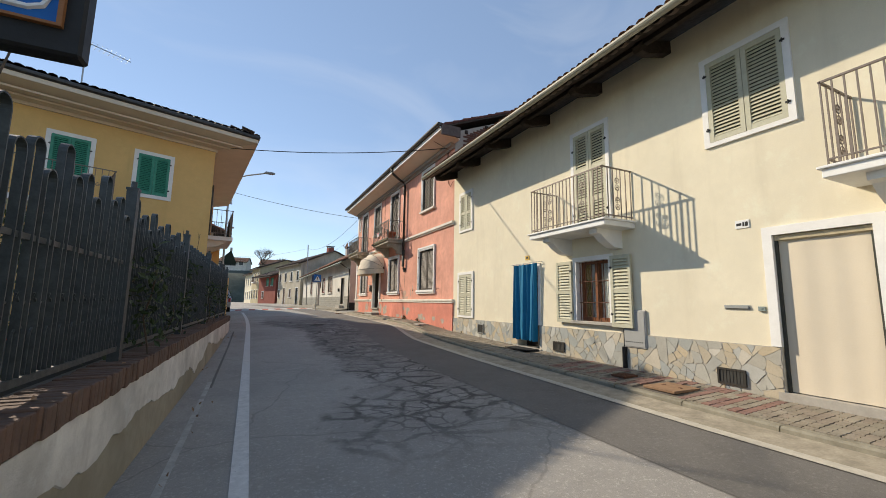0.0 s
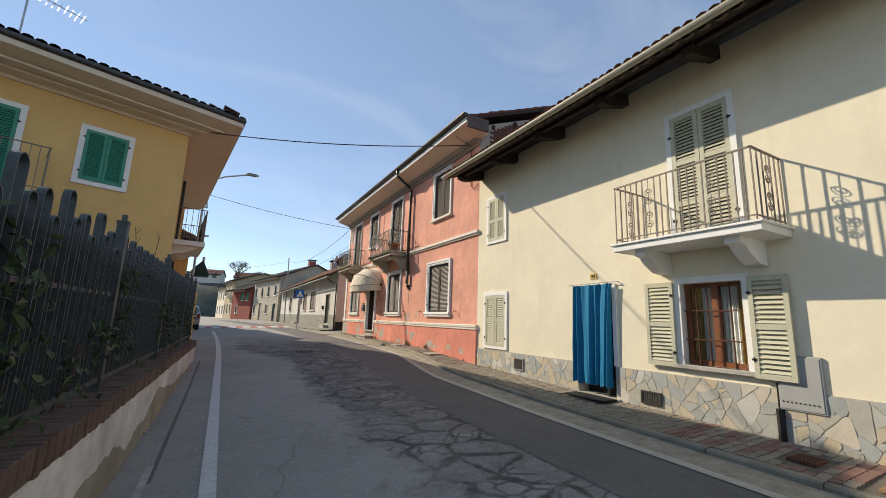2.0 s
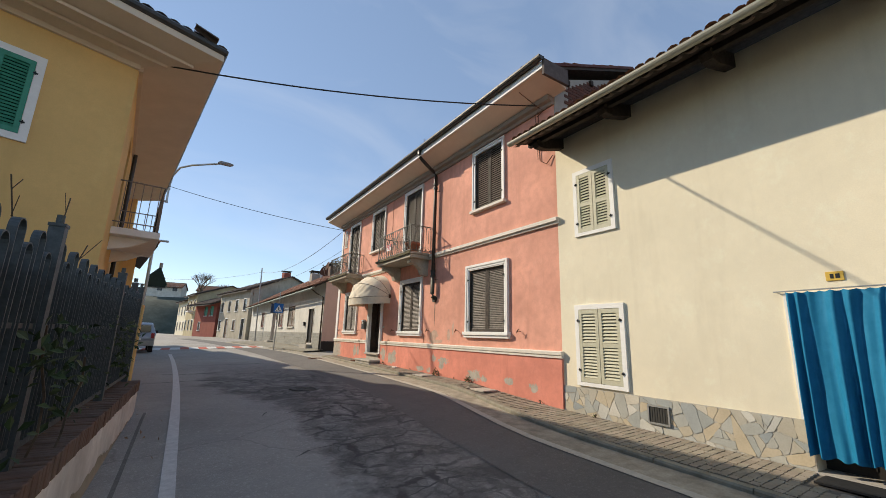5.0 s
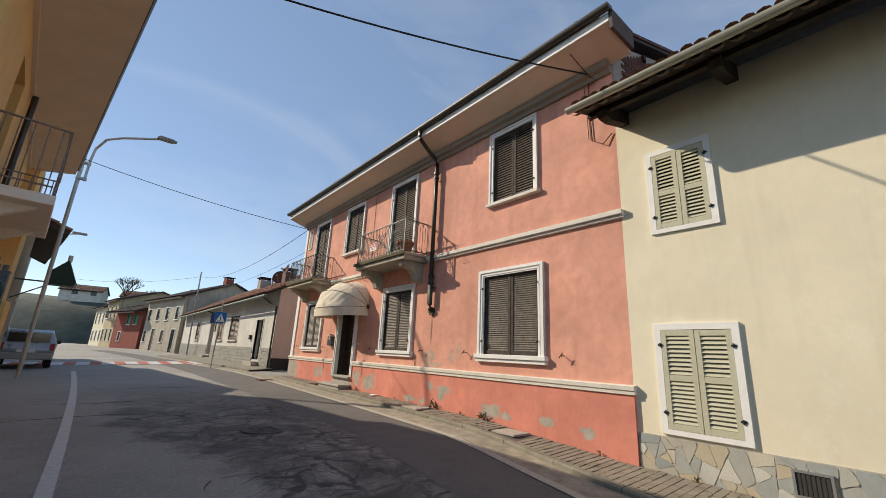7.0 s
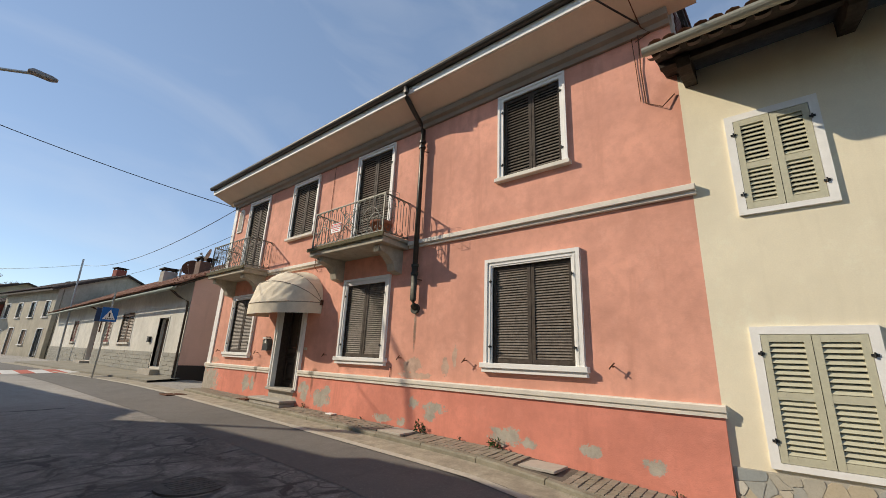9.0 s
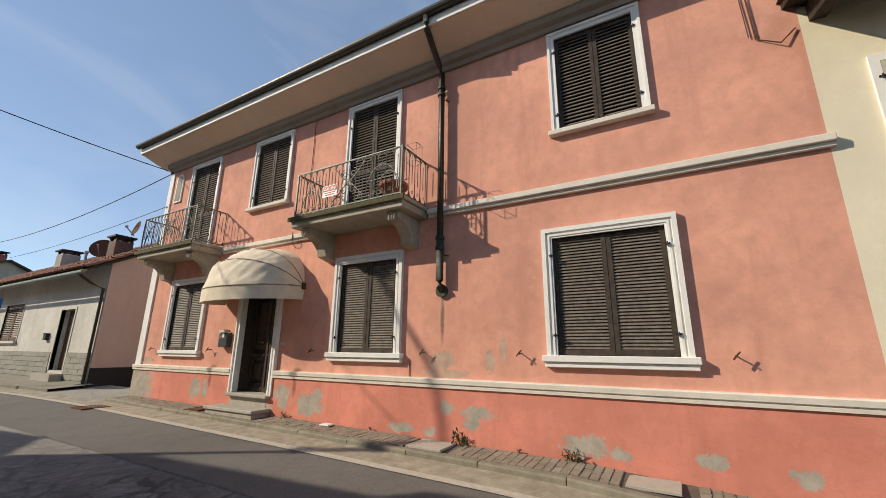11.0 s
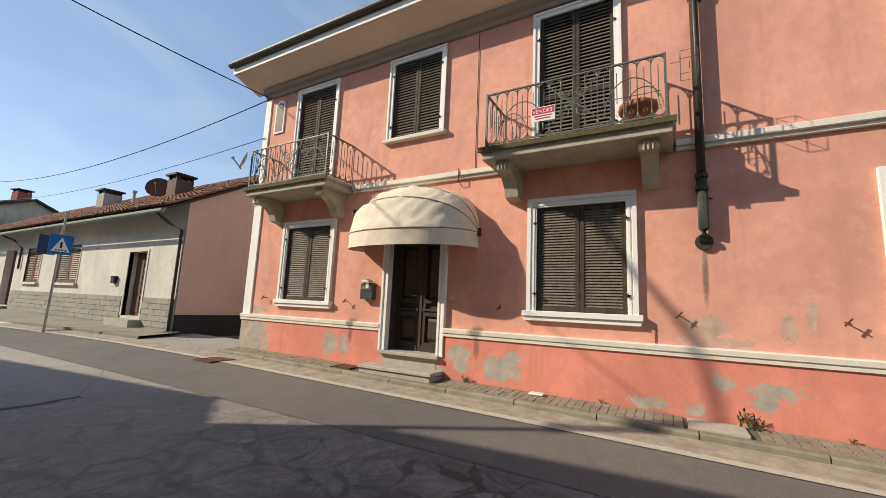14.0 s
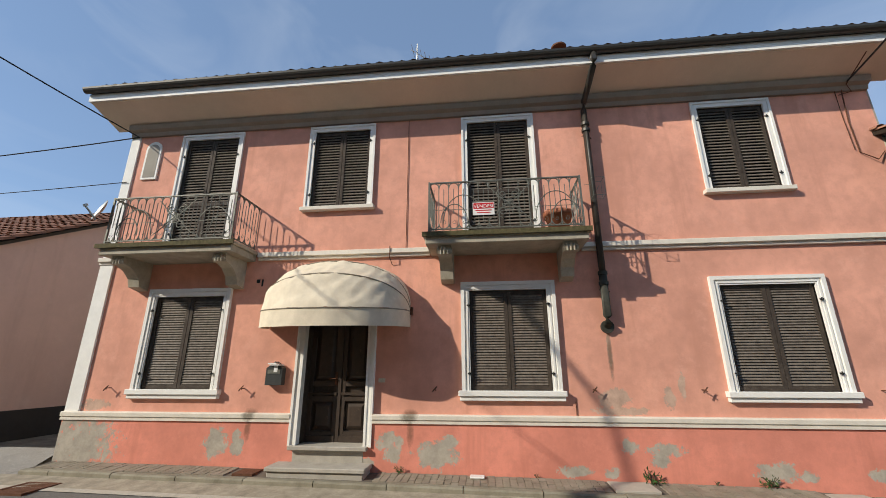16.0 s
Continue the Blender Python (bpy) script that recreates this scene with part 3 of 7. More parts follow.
pavement = solo("pavement", pave_bed(-24, 25.0), M_JOINT, "narrow pavement of interlocking pavers along the houses", "pavement", "structure")
kerb = thing("kerb", (4.7, 0, top_at(0)), "weathered concrete kerb stones edging the pavement", "kerb", kind="structure")
y = -24.0
rk = random.Random(5)
while y < 24.9:
    y1 = min(y + 0.99, 25.0)
    bm = bmesh.new()
    a, b = kerb_x(y), kerb_x(y1)
    za, zb = pave_z(a, y) + rk.uniform(-0.006, 0.006), pave_z(b, y1) + rk.uniform(-0.006, 0.006)
    vs = []
    for yy, x, z in ((y + 0.006, a, za), (y1 - 0.006, b, zb)):
        vs.append([bm.verts.new(p) for p in ((x, yy, z - 0.3), (x, yy, z - 0.02), (x + 0.02, yy, z), (x + 0.115, yy, z), (x + 0.115, yy, z - 0.3))])
    for i in range(5):
        bm.faces.new((vs[0][i], vs[0][(i + 1) % 5], vs[1][(i + 1) % 5], vs[1][i]))
    bm.faces.new(vs[0])
    bm.faces.new(vs[1])
    part("kerb_stone", bm, M_KERB, kerb)
    y = y1
# plain pavement before the white house, and its kerb
bm = bmesh.new()
ys = run(28.2, 46, 1)
strip(bm, [(kerb_x(y) + 0.1, y, road_z(kerb_x(y), y) + 0.07) for y in ys], [(6.25, y, road_z(6.2, y) + 0.1) for y in ys])
strip(bm, [(kerb_x(y) + 0.1, y, road_z(kerb_x(y), y) - 0.1) for y in ys], [(kerb_x(y) + 0.1, y, road_z(kerb_x(y), y) + 0.07) for y in ys])
solo("pavement", bm, worn("worn_concrete", (0.27, 0.25, 0.2), 0.95, 0.25, 2.0, 50), "worn concrete pavement before the low white house", "pavement", "structure")

# ---- cream house ----
CF = Face(5.8, 0, 0, 1)
cream = thing("house", (5.8, 4.5, 0.7), "pale cream rendered two-storey house with crazy-stone plinth", "house")
c_holes = [(7.67, 8.47, 0.72, 2.6), (5.68, 6.5, 1.45, 2.6), (10.68, 11.48, 1.38, 2.6), (10.72, 11.4, 3.97, 5.1),
           (5.65, 6.47, 3.28, 5.18), (2.83, 3.77, 4.08, 5.29), (2.22, 3.14, 0.72, 2.66)]
part("wall", holed_wall(-12, 11.9, 0.2, 6.0, c_holes, 0.4), M_CREAM, cream, "cream render with faint streaks", CF)
part("wall", boxes((-12, 11.9, -9.0, -0.41, 0.2, 5.9)), M_OLDPL, cream, face=CF)

SLAT_T = 0.009


def slat_mesh(length, material, width=0.054, tilt=55):
    def make():
        bm = bmesh.new()
        box(bm, 0, length, -width / 2, width / 2, -SLAT_T / 2, SLAT_T / 2)
        bmesh.ops.rotate(bm, cent=(0, 0, 0), matrix=Matrix.Rotation(radians(-tilt), 3, "X"), verts=bm.verts[:])
        return to_mesh("slat", bm, material)
    return shared(("slat", round(length, 3), material.name, width, tilt), make)


def leaf(window, F, u0, u1, z0, z1, d, m_leaf, m_slat, pitch, rails, stile=0.06, thick=0.04, solid=0.0):
    """A louvred shutter leaf: stiles and rails in one mesh, the slats one by one."""
    bm = bmesh.new()
    box(bm, u0, u0 + stile, d - thick, d, z0, z1)
    box(bm, u1 - stile, u1, d - thick, d, z0, z1)
    zs = sorted([z0 + stile * 0.6, z1 - stile * 0.6, *rails])
    for i, z in enumerate(zs):
        h = stile * 0.6
        box(bm, u0 + stile, u1 - stile, d - thick + 0.002, d - 0.002, z - h, z + h)
    if solid:
        box(bm, u0 + stile, u1 - stile, d - thick + 0.008, d - 0.01, z0 + stile, z0 + solid)
    part("leaf", bm, m_leaf, window, face=F)
    sm = slat_mesh(u1 - u0 - 2 * stile, m_slat, 0.04 if m_slat is M_SLATB else 0.054)
    for a, b in zip(zs, zs[1:]):
        a, b = a + stile * 0.6, b - stile * 0.6
        if solid and a < z0 + solid - 0.02:
            a = z0 + solid
        n = max(1, int((b - a) / pitch))
        for i in range(n):
            z = a + (i + 0.5) * (b - a) / n
            put_shared("slat", sm, window, F.m @ Matrix.Translation((u0 + stile, d - thick / 2, z)))


def hinges(window, F, spots, d=0.02):
    def make():
        bm = bmesh.new()
        box(bm, -0.028, 0.028, 0, 0.008, -0.012, 0.012)
        tube(bm, [(0, 0.01, -0.026), (0, 0.01, 0.026)], 0.008)
        return to_mesh("hinge", bm, M_INK)
    for u, z in spots:
        put_shared("hinge", shared("hinge", make), window, F.m @ Matrix.Translation((u, d, z)))


def shuttered(house, F, u0, u1, z0, z1, m_trim, m_leaf, m_slat, trim=0.08, sill=0.07, pitch=0.045, rails=(), moulded=False, d=-0.02, name="window", label="", stile=0.06, bottom=False, solid=0.0, thin=False):
    """A window closed by two shutter leaves, in its trim; u0..z1 is the trim's outside."""
    a, b, c, e = u0 + trim, u1 - trim, z0 + sill, z1 - trim
    out = 0.035
    bm = holed_wall(u0, u1, z0 if bottom else c, z1, [(a, b, c, e)], 0.135)
    bmesh.ops.translate(bm, vec=(0, out, 0), verts=bm.verts[:])
    win = part(name, bm, m_trim, house, label, F)
    if moulded:
        k = trim * 0.42
        bm = holed_wall(u0, u1, c, z1, [(u0 + k, u1 - k, c, z1 - k)], 0.027)
        bmesh.ops.translate(bm, vec=(0, out + 0.025, 0), verts=bm.verts[:])
        part("moulding", bm, m_trim, win, face=F)
        k1, k2 = trim * 0.62, trim * 0.82
        bm = holed_wall(u0 + k1, u1 - k1, c, z1 - k1, [(u0 + k2, u1 - k2, c, z1 - k2)], 0.012)
        bmesh.ops.translate(bm, vec=(0, out + 0.012, 0), verts=bm.verts[:])
        part("moulding", bm, m_trim, win, face=F)
    elif thin:
        k = trim * 0.3
        bm = holed_wall(u0 - 0.012, u1 + 0.012, c, z1 + 0.012, [(u0 + k, u1 - k, c, z1 - k)], 0.02)
        bmesh.ops.translate(bm, vec=(0, out + 0.018, 0), verts=bm.verts[:])
        part("moulding", bm, m_trim, win, face=F)
    if not bottom:
        bm = bmesh.new()
        box(bm, u0 - 0.05, u1 + 0.05, -0.1, 0.1, z0 if thin else z0 + sill * 0.45, c)
        if not thin:
            box(bm, u0 - 0.03, u1 + 0.03, -0.1, 0.07, z0, z0 + sill * 0.45)
        part("sill", bm, M_BAND if thin else m_trim, win, face=F, bevel=0.006)
    # black sheet standing for the unlit room behind the slats
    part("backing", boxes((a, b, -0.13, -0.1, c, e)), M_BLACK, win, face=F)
    m = (a + b) / 2
    leaf(win, F, a + 0.004, m - 0.003, c + 0.004, e - 0.004, d, m_leaf, m_slat, pitch, rails, stile, solid=solid)
    leaf(win, F, m + 0.003, b - 0.004, c + 0.004, e - 0.004, d + 0.004, m_leaf, m_slat, pitch, rails, stile, solid=solid)
    q = (e - c) * 0.16
    hinges(win, F, [(a - 0.01, c + q), (a - 0.01, e - q), (b + 0.01, c + q), (b + 0.01, e - q)], out + (0.02 if moulded else 0))
    return win


def c_win(u0, u1, z0, z1, rails, **k):
    return shuttered(cream, CF, u0, u1, z0, z1, M_TRIM, M_SHUTC, M_SHUTC, pitch=0.05, rails=rails, d=0.03, bottom=True, **k)


c_win(10.6, 11.56, 1.32, 2.68, (2.0,), sill=0.06, label="pale green shutters closed in a white surround")
c_win(10.64, 11.48, 3.92, 5.18, (4.5,), sill=0.06, label="pale green shutters closed in a white surround")
c_win(2.75, 3.85, 4.02, 5.37, (), sill=0.06, label="weathered pale green shutters closed")
c_win(5.57, 6.55, 3.2, 5.26, (3.78, 4.42), sill=0.02, name="balcony_door", label="tall pale green louvred shutters closed")

# window with a grille, its shutters folded back on the wall
bm = boxes((5.6, 5.688, -0.128, 0.03, 1.45, 2.68), (6.492, 6.58, -0.128, 0.03, 1.45, 2.68), (5.688, 6.492, -0.128, 0.03, 2.592, 2.68))
gw = part("window", bm, M_TRIM, cream, "brown wooden window behind an iron grille, shutters open", CF)
part("sill", boxes((5.55, 6.63, -0.12, 0.08, 1.39, 1.45)), M_STEP, gw, "grey stone sill", CF, 0.006)
part("window_frame", boxes((5.68, 5.74, -0.2, -0.13, 1.45, 2.6), (6.44, 6.5, -0.2, -0.13, 1.45, 2.6), (5.74, 6.44, -0.2, -0.13, 2.54, 2.6), (5.74, 6.44, -0.2, -0.13, 1.45, 1.52), (6.05, 6.14, -0.2, -0.12, 1.52, 2.54)), M_FRAMEB, gw, "varnished brown wooden frame", CF)
for u in (5.74, 6.14):
    pane = part("pane", boxes((u, u + 0.3, -0.172, -0.166, 1.52, 2.54)), M_GLASS, gw, face=CF)
    pane.visible_shadow = False
for u0, u1, m in ((5.72, 5.86, M_CURTB), (5.84, 6.07, M_LACE), (6.1, 6.3, M_LACE), (6.3, 6.48, M_CURTB)):
    bm = bmesh.new()
    n = 18
    strip(bm, [(u0 + (u1 - u0) * i / n, -0.2 + 0.015 * math.sin(i * 1.4), 1.48) for i in range(n + 1)], [(u0 + (u1 - u0) * i / n, -0.2 + 0.015 * math.sin(i * 1.4 + 0.3), 2.58) for i in range(n + 1)])
    part("curtain", bm, m, gw, face=CF, smooth=True)
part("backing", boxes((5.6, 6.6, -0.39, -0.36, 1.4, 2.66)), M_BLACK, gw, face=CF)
bm = bmesh.new()
for i in range(6):
    u = 5.72 + i * 0.147
    tube(bm, [(u, -0.05, 1.46), (u, -0.05, 2.59)], 0.009)
for z in (1.8, 2.2):
    tube(bm, [(5.69, -0.05, z), (6.49, -0.05, z)], 0.009)
part("grille", bm, M_RUST, gw, "rusty iron window grille", CF)
leaf(gw, CF, 6.58, 7.02, 1.4, 2.62, 0.075, M_SHUTC, M_SHUTC, 0.055, (2.0,), 0.055)
leaf(gw, CF, 5.18, 5.6, 1.38, 2.63, 0.085, M_SHUTC, M_SHUTC, 0.055, (2.0,), 0.055)
hinges(gw, CF, [(6.59, 1.6), (6.59, 2.42), (5.59, 1.6), (5.59, 2.42)], 0.08)

# blue curtain in the doorway
part("door_frame", boxes((7.6, 7.677, -0.15, 0.03, 1.29, 2.67), (8.463, 8.54, -0.15, 0.03, 1.29, 2.67), (7.677, 8.463, -0.15, 0.025, 2.593, 2.67)), M_TRIM, cream, "white painted door surround", CF)
part("door", boxes((7.67, 8.47, -0.3, -0.25, 0.75, 2.6), (7.72, 8.0, -0.25, -0.24, 0.85, 1.3), (8.07, 8.4, -0.25, -0.24, 0.85, 1.3)), worn("dark_door", (0.03, 0.028, 0.026), 0.5), cream, "dark door behind the curtain", CF)
part("threshold", boxes((7.58, 8.49, -0.3, 0.06, 0.5, 0.775)), M_STEP, cream, "worn stone threshold", CF)
curtain = thing("door_curtain", (5.75, 8.05, 0.98), "bright blue cloth curtain hanging before the doorway on a rod", "curtain")
bm = bmesh.new()
nu, nz = 130, 18
grid = []
for j in range(nz + 1):
    kz = j / nz
    z = 2.68 - kz * 1.74
    gather = 1.0 - 0.14 * kz ** 0.6
    row = []
    for i in range(nu + 1):
        ku = i / nu
        u = 8.5 - ku * 0.88 * gather - 0.02 * kz
        d = 0.065 + (0.024 + 0.034 * kz) * math.sin(ku * 46 + 2.2 * math.sin(ku * 7 + 0.8 * kz)) * (0.6 + 0.5 * math.sin(ku * 13 + 1.0)) + 0.02 * math.sin(ku * 15 + kz * 1.5) + 0.012 * noise.noise(Vector((ku * 9, kz * 4, 1)))
        row.append(bm.verts.new((u, max(0.01, d + 0.01), z + 0.015 * math.sin(ku * 31) * kz - (0.015 * abs(math.sin(ku * 28)) if j == 0 else 0))))
    grid.append(row)
for r0, r1 in zip(grid, grid[1:]):
    for i in range(nu):
        bm.faces.new((r0[i], r0[i + 1], r1[i + 1], r1[i]))
ob = part("cloth", bm, M_CLOTH, curtain, face=CF, smooth=True)
part("rod", tubes(([(7.54, 0.06, 2.7), (8.62, 0.06, 2.69)], 0.008), ([(7.55, 0, 2.7), (7.55, 0.06, 2.7)], 0.008), ([(8.6, 0, 2.69), (8.6, 0.06, 2.69)], 0.008)), M_GALV, curtain, "thin steel rod", CF)
solo("doormat", boxes((7.62, 8.4, 0.07, 0.42, pave_z(5.6, 8), pave_z(5.6, 8) + 0.02)), M_RUBBER, "black ribbed rubber doormat at the threshold", "doormat", face=CF)

# doorway with a roller blind
part("door_frame", boxes((2.12, 2.227, -0.15, 0.03, 1.29, 2.76), (3.133, 3.24, -0.15, 0.03, 1.29, 2.76), (2.227, 3.133, -0.15, 0.03, 2.653, 2.76)), M_TRIM, cream, "white painted door surround", CF)
blind = thing("roller_blind", (5.84, 2.68, 0.75), "beige cloth sun blind drawn down over a doorway", "blind")
bm = bmesh.new()
strip(bm, [(2.24 + 0.88 * i / 24, -0.05 + 0.006 * math.sin(i * 0.8), 0.77) for i in range(25)], [(2.24 + 0.88 * i / 24, -0.05 + 0.003 * math.sin(i * 0.5), 2.6) for i in range(25)])
part("cloth", bm, M_BLIND, blind, face=CF, smooth=True)
part("box", boxes((2.23, 3.13, -0.12, -0.01, 2.58, 2.65)), worn("blind_box", (0.5, 0.42, 0.27), 0.6), blind, face=CF, bevel=0.008)
part("guide", boxes((2.23, 2.26, -0.1, -0.02, 0.7, 2.58)), M_PIPEG, blind, face=CF)
part("guide", boxes((3.1, 3.13, -0.1, -0.02, 0.7, 2.58)), M_PIPEG, blind, face=CF)
part("door", boxes((2.2, 3.16, -0.3, -0.26, 0.7, 2.66)), M_WOOD, cream, face=CF)
part("threshold", boxes((2.18, 3.2, -0.3, 0.05, 0.5, 0.76)), M_STEP, cream, face=CF)


# wrought-iron balconies of the cream house
def cream_balcony(u0, u1):
    z = 3.18
    bal = part("balcony", boxes((u0 - 0.03, u1 + 0.03, 0, 0.75, z - 0.03, z), (u0, u1, 0, 0.72, z - 0.12, z - 0.03)), M_TRIM, cream, "white-edged balcony with scrolled iron railing", CF, bevel=0.006)
    for u in (u0 + 0.28, u1 - 0.46):
        bm = bmesh.new()
        prism(bm, [(0, z - 0.12), (0.6, z - 0.12), (0.6, z - 0.2), (0.5, z - 0.22), (0.4, z - 0.31), (0.2, z - 0.42), (0, z - 0.44)], "dz", u, u + 0.18)
        part("corbel", bm, M_TRIM, bal, face=CF)
    d = 0.69
    a, b, top = u0 + 0.05, u1 - 0.05, z + 0.9
    part("rail", boxes((a, b, d - 0.012, d + 0.012, top - 0.02, top), (a - 0.012, a + 0.012, 0, d + 0.012, top - 0.02, top), (b - 0.012, b + 0.012, 0, d + 0.012, top - 0.02, top)), M_IRONC, bal, face=CF)
    part("rail", boxes((a, b, d - 0.01, d + 0.01, z + 0.06, z + 0.075), (a - 0.01, a + 0.01, 0, d, z + 0.06, z + 0.075), (b - 0.01, b + 0.01, 0, d, z + 0.06, z + 0.075)), M_IRONC, bal, face=CF)
    bar = shared("cbar", lambda: to_mesh("baluster", boxes((-0.007, 0.007, -0.007, 0.007, 0, 0.9)), M_IRONC))

    def scrolls(cu, m):
        bm = bmesh.new()
        for s in (-1, 1):
            for zz in (0.28, 0.62):
                tube(bm, spiral(cu, z + zz + 0.07, 0.06, 0.012, -90, 1.2, sx=s), 0.005, 4)
                tube(bm, spiral(cu, z + zz - 0.07, 0.06, 0.012, 90, -1.2, sx=s), 0.005, 4)
        tube(bm, [(cu, 0, z + 0.07), (cu, 0, z + 0.88)], 0.005, 4)
        bmesh.ops.transform(bm, matrix=m, verts=bm.verts[:])
        part("scroll", bm, M_IRONC, bal, face=CF)

    n = 20
    skip = {5, 14}
    for i in range(n + 1):
        if i not in skip:
            put_shared("baluster", bar, bal, CF.m @ Matrix.Translation((a + (b - a) * i / n, d, z)))
    for i in skip:
        scrolls(a + (b - a) * i / n, Matrix.Translation((0, d, 0)))
    for u in (a, b):
        for k in (0.0, 0.12, 0.24, 0.42, 0.54):
            put_shared("baluster", bar, bal, CF.m @ Matrix.Translation((u, k + 0.02, z)))
        scrolls(0, Matrix.Translation((u, 0.34, 0)) @ Matrix.Rotation(radians(90), 4, "Z"))


cream_balcony(5.1, 7.06)
cream_balcony(0.35, 2.33)


# roof of the cream house
def tile_rows(bm, face, u0, u1, d0, z0, slope, rows, w=0.2, l=0.36, rnd=None, step_in=-1):
    """Rows of half-round clay tiles climbing away from the eave (towards -d), in face coordinates."""
    rnd = rnd or random.Random(3)
    n = int((u1 - u0) / w)
    ca, sa = math.cos(slope), math.sin(slope)
    for r in range(rows):
        for i in range(n):
            cu = u0 + (i + 0.5) * w + rnd.uniform(-0.012, 0.012)
            sk, lift = rnd.uniform(-0.012, 0.012), rnd.uniform(0, 0.012)
            ends = []
            for e in (0, 1):
                s = (r + e * 1.18) * l + rnd.uniform(-0.012, 0.012)
                rad = w * (0.52 if e == 0 else 0.43)
                hh = 0.035 if e == 0 else 0.005
                ring = []
                for k in range(5):
                    a = math.pi * k / 4
                    up = rad * 0.75 * math.sin(a) + hh + lift
                    ring.append(bm.verts.new((cu + sk * e + rad * math.cos(a), d0 - (s * ca - up * sa) , z0 + s * sa + up * ca)))
                ends.append(ring)
            for k in range(4):
                bm.faces.new((ends[0][k], ends[0][k + 1], ends[1][k + 1], ends[1][k]))


SL = math.atan(0.34)
bm = bmesh.new()
prism(bm, [(1.0, 5.7), (-6.0, 5.7 + 7.0 * 0.34), (-6.0, 5.77 + 7.0 * 0.34), (1.0, 5.77)], "dz", -12, 12.02)
part("roof_deck", bm, M_EAVEW, cream, "dark boarded eaves", CF)
bm = bmesh.new()
tile_rows(bm, CF, -4, 12.05, 1.04, 5.75, SL, 9, 0.15, 0.33)
tagged(part("roof_tiles", bm, M_TILE, cream, "old half-round clay tiles", CF, tidy=False), kind="stuff")
bm = bmesh.new()
for i in range(9):
    a = math.pi + math.pi * i / 8
    ring_r = 0.065
ends = []
for u in (-12, 12.1):
    ends.append([bm.verts.new((u, 1.06 + 0.065 * math.cos(math.pi + math.pi * k / 8), 5.745 + 0.07 * math.sin(math.pi + math.pi * k / 8))) for k in range(9)] + [bm.verts.new((u, 1.06 + 0.055 * math.cos(-math.pi * k / 8), 5.745 + 0.06 * math.sin(-math.pi * k / 8))) for k in range(9)])
n = len(ends[0])
for k in range(n):
    bm.faces.new((ends[0][k], ends[0][(k + 1) % n], ends[1][(k + 1) % n], ends[1][k]))
bm.faces.new(ends[1])
part("gutter", bm, M_GUTC, cream, "half-round gutter in faded cream paint", CF)
# ends of the lower tile course, showing under the boarding
bm = bmesh.new()
for i in range(76):
    cu = -3.0 + i * 0.2
    ring = [[(cu + 0.07 * math.cos(math.pi * k / 6), dd, 5.7 - 0.34 * (dd - 1.0) - 0.035 * math.sin(math.pi * k / 6) - 0.004) for k in range(7)] for dd in (0.9, 1.0)]
    strip(bm, ring[0], ring[1])
tagged(part("under_tiles", bm, M_TILED, cream, "upturned clay tile ends under the eave", CF, tidy=False), kind="stuff")
for u in (-2.4, -0.7, 1.0, 2.6, 4.35, 5.75, 7.25, 8.75, 10.3, 11.75):
    bm = bmesh.new()
    prism(bm, [(-0.2, 5.85), (-0.2, 6.07), (0.7, 5.79), (0.74, 5.72), (0.68, 5.64), (0.5, 5.64)], "dz", u - 0.07, u + 0.07)
    part("beam", bm, M_EAVEW, cream, face=CF)
for d in (0.62,):
    part("purlin", boxes((-12, 12.0, d - 0.04, d + 0.04, 6.01 - d * 0.34 - 0.06, 6.035 - d * 0.34)), M_EAVEW, cream, face=CF)

# small fittings of the cream wall
meter = thing("meter_box", (5.75, 5.2, 1.06), "pale grey plastic meter cabinet on the wall", "meter box")
part("body", boxes((4.97, 5.4, 0, 0.035, 1.06, 1.68)), M_PLASTG, meter, face=CF, bevel=0.008)
part("door", boxes((4.99, 5.38, 0.035, 0.043, 1.08, 1.66)), M_PLASTG, meter, face=CF, bevel=0.004)
part("vent", boxes(*[(5.22, 5.36, 0.043, 0.047, 1.4 + i * 0.012, 1.406 + i * 0.012) for i in range(5)]), M_INK, meter, face=CF)
part("vent", boxes(*[(5.03 + i * 0.04, 5.045 + i * 0.04, 0.043, 0.047, 1.15, 1.165) for i in range(9)]), M_INK, meter, face=CF)
part("pipe", tubes(([(5.4, 0.04, 0.66), (5.4, 0.04, 1.06)], 0.04), ([(5.41, 0.02, 1.06), (5.41, 0.02, 1.35)], 0.012)), M_RUBBER, meter, "black cable duct", CF)
slot = thing("letter_slot", (5.79, 3.6, 1.73), "narrow grey steel letter slot in the wall", "letter slot")
part("flap", boxes((3.46, 3.75, 0, 0.03, 1.74, 1.775)), M_GALV, slot, face=CF, bevel=0.004)
part("frame", boxes((3.45, 3.76, 0, 0.012, 1.73, 1.785)), M_GALV, slot, face=CF)
solo("door_bell", boxes((3.27, 3.35, 0, 0.03, 1.71, 1.77), (3.295, 3.32, 0.03, 0.036, 1.73, 1.75)), worn("grey_green_plastic", (0.25, 0.3, 0.28), 0.5), "small grey-green doorbell panel beside the doorway", "doorbell", face=CF, bevel=0.003)


def plate_with_bars(name, F, u, z, w, h, m, label, bars):
    p = thing(name, F.at(u, 0, z), label, "plate")
    part("plate", boxes((u - w / 2, u + w / 2, 0, 0.012, z - h / 2, z + h / 2)), m, p, face=F, bevel=0.003)
    part("marking", boxes(*[(u + a * w, u + b * w, 0.012, 0.015, z - c * h, z + c * h) for a, b, c in bars]), M_INK, p, face=F)


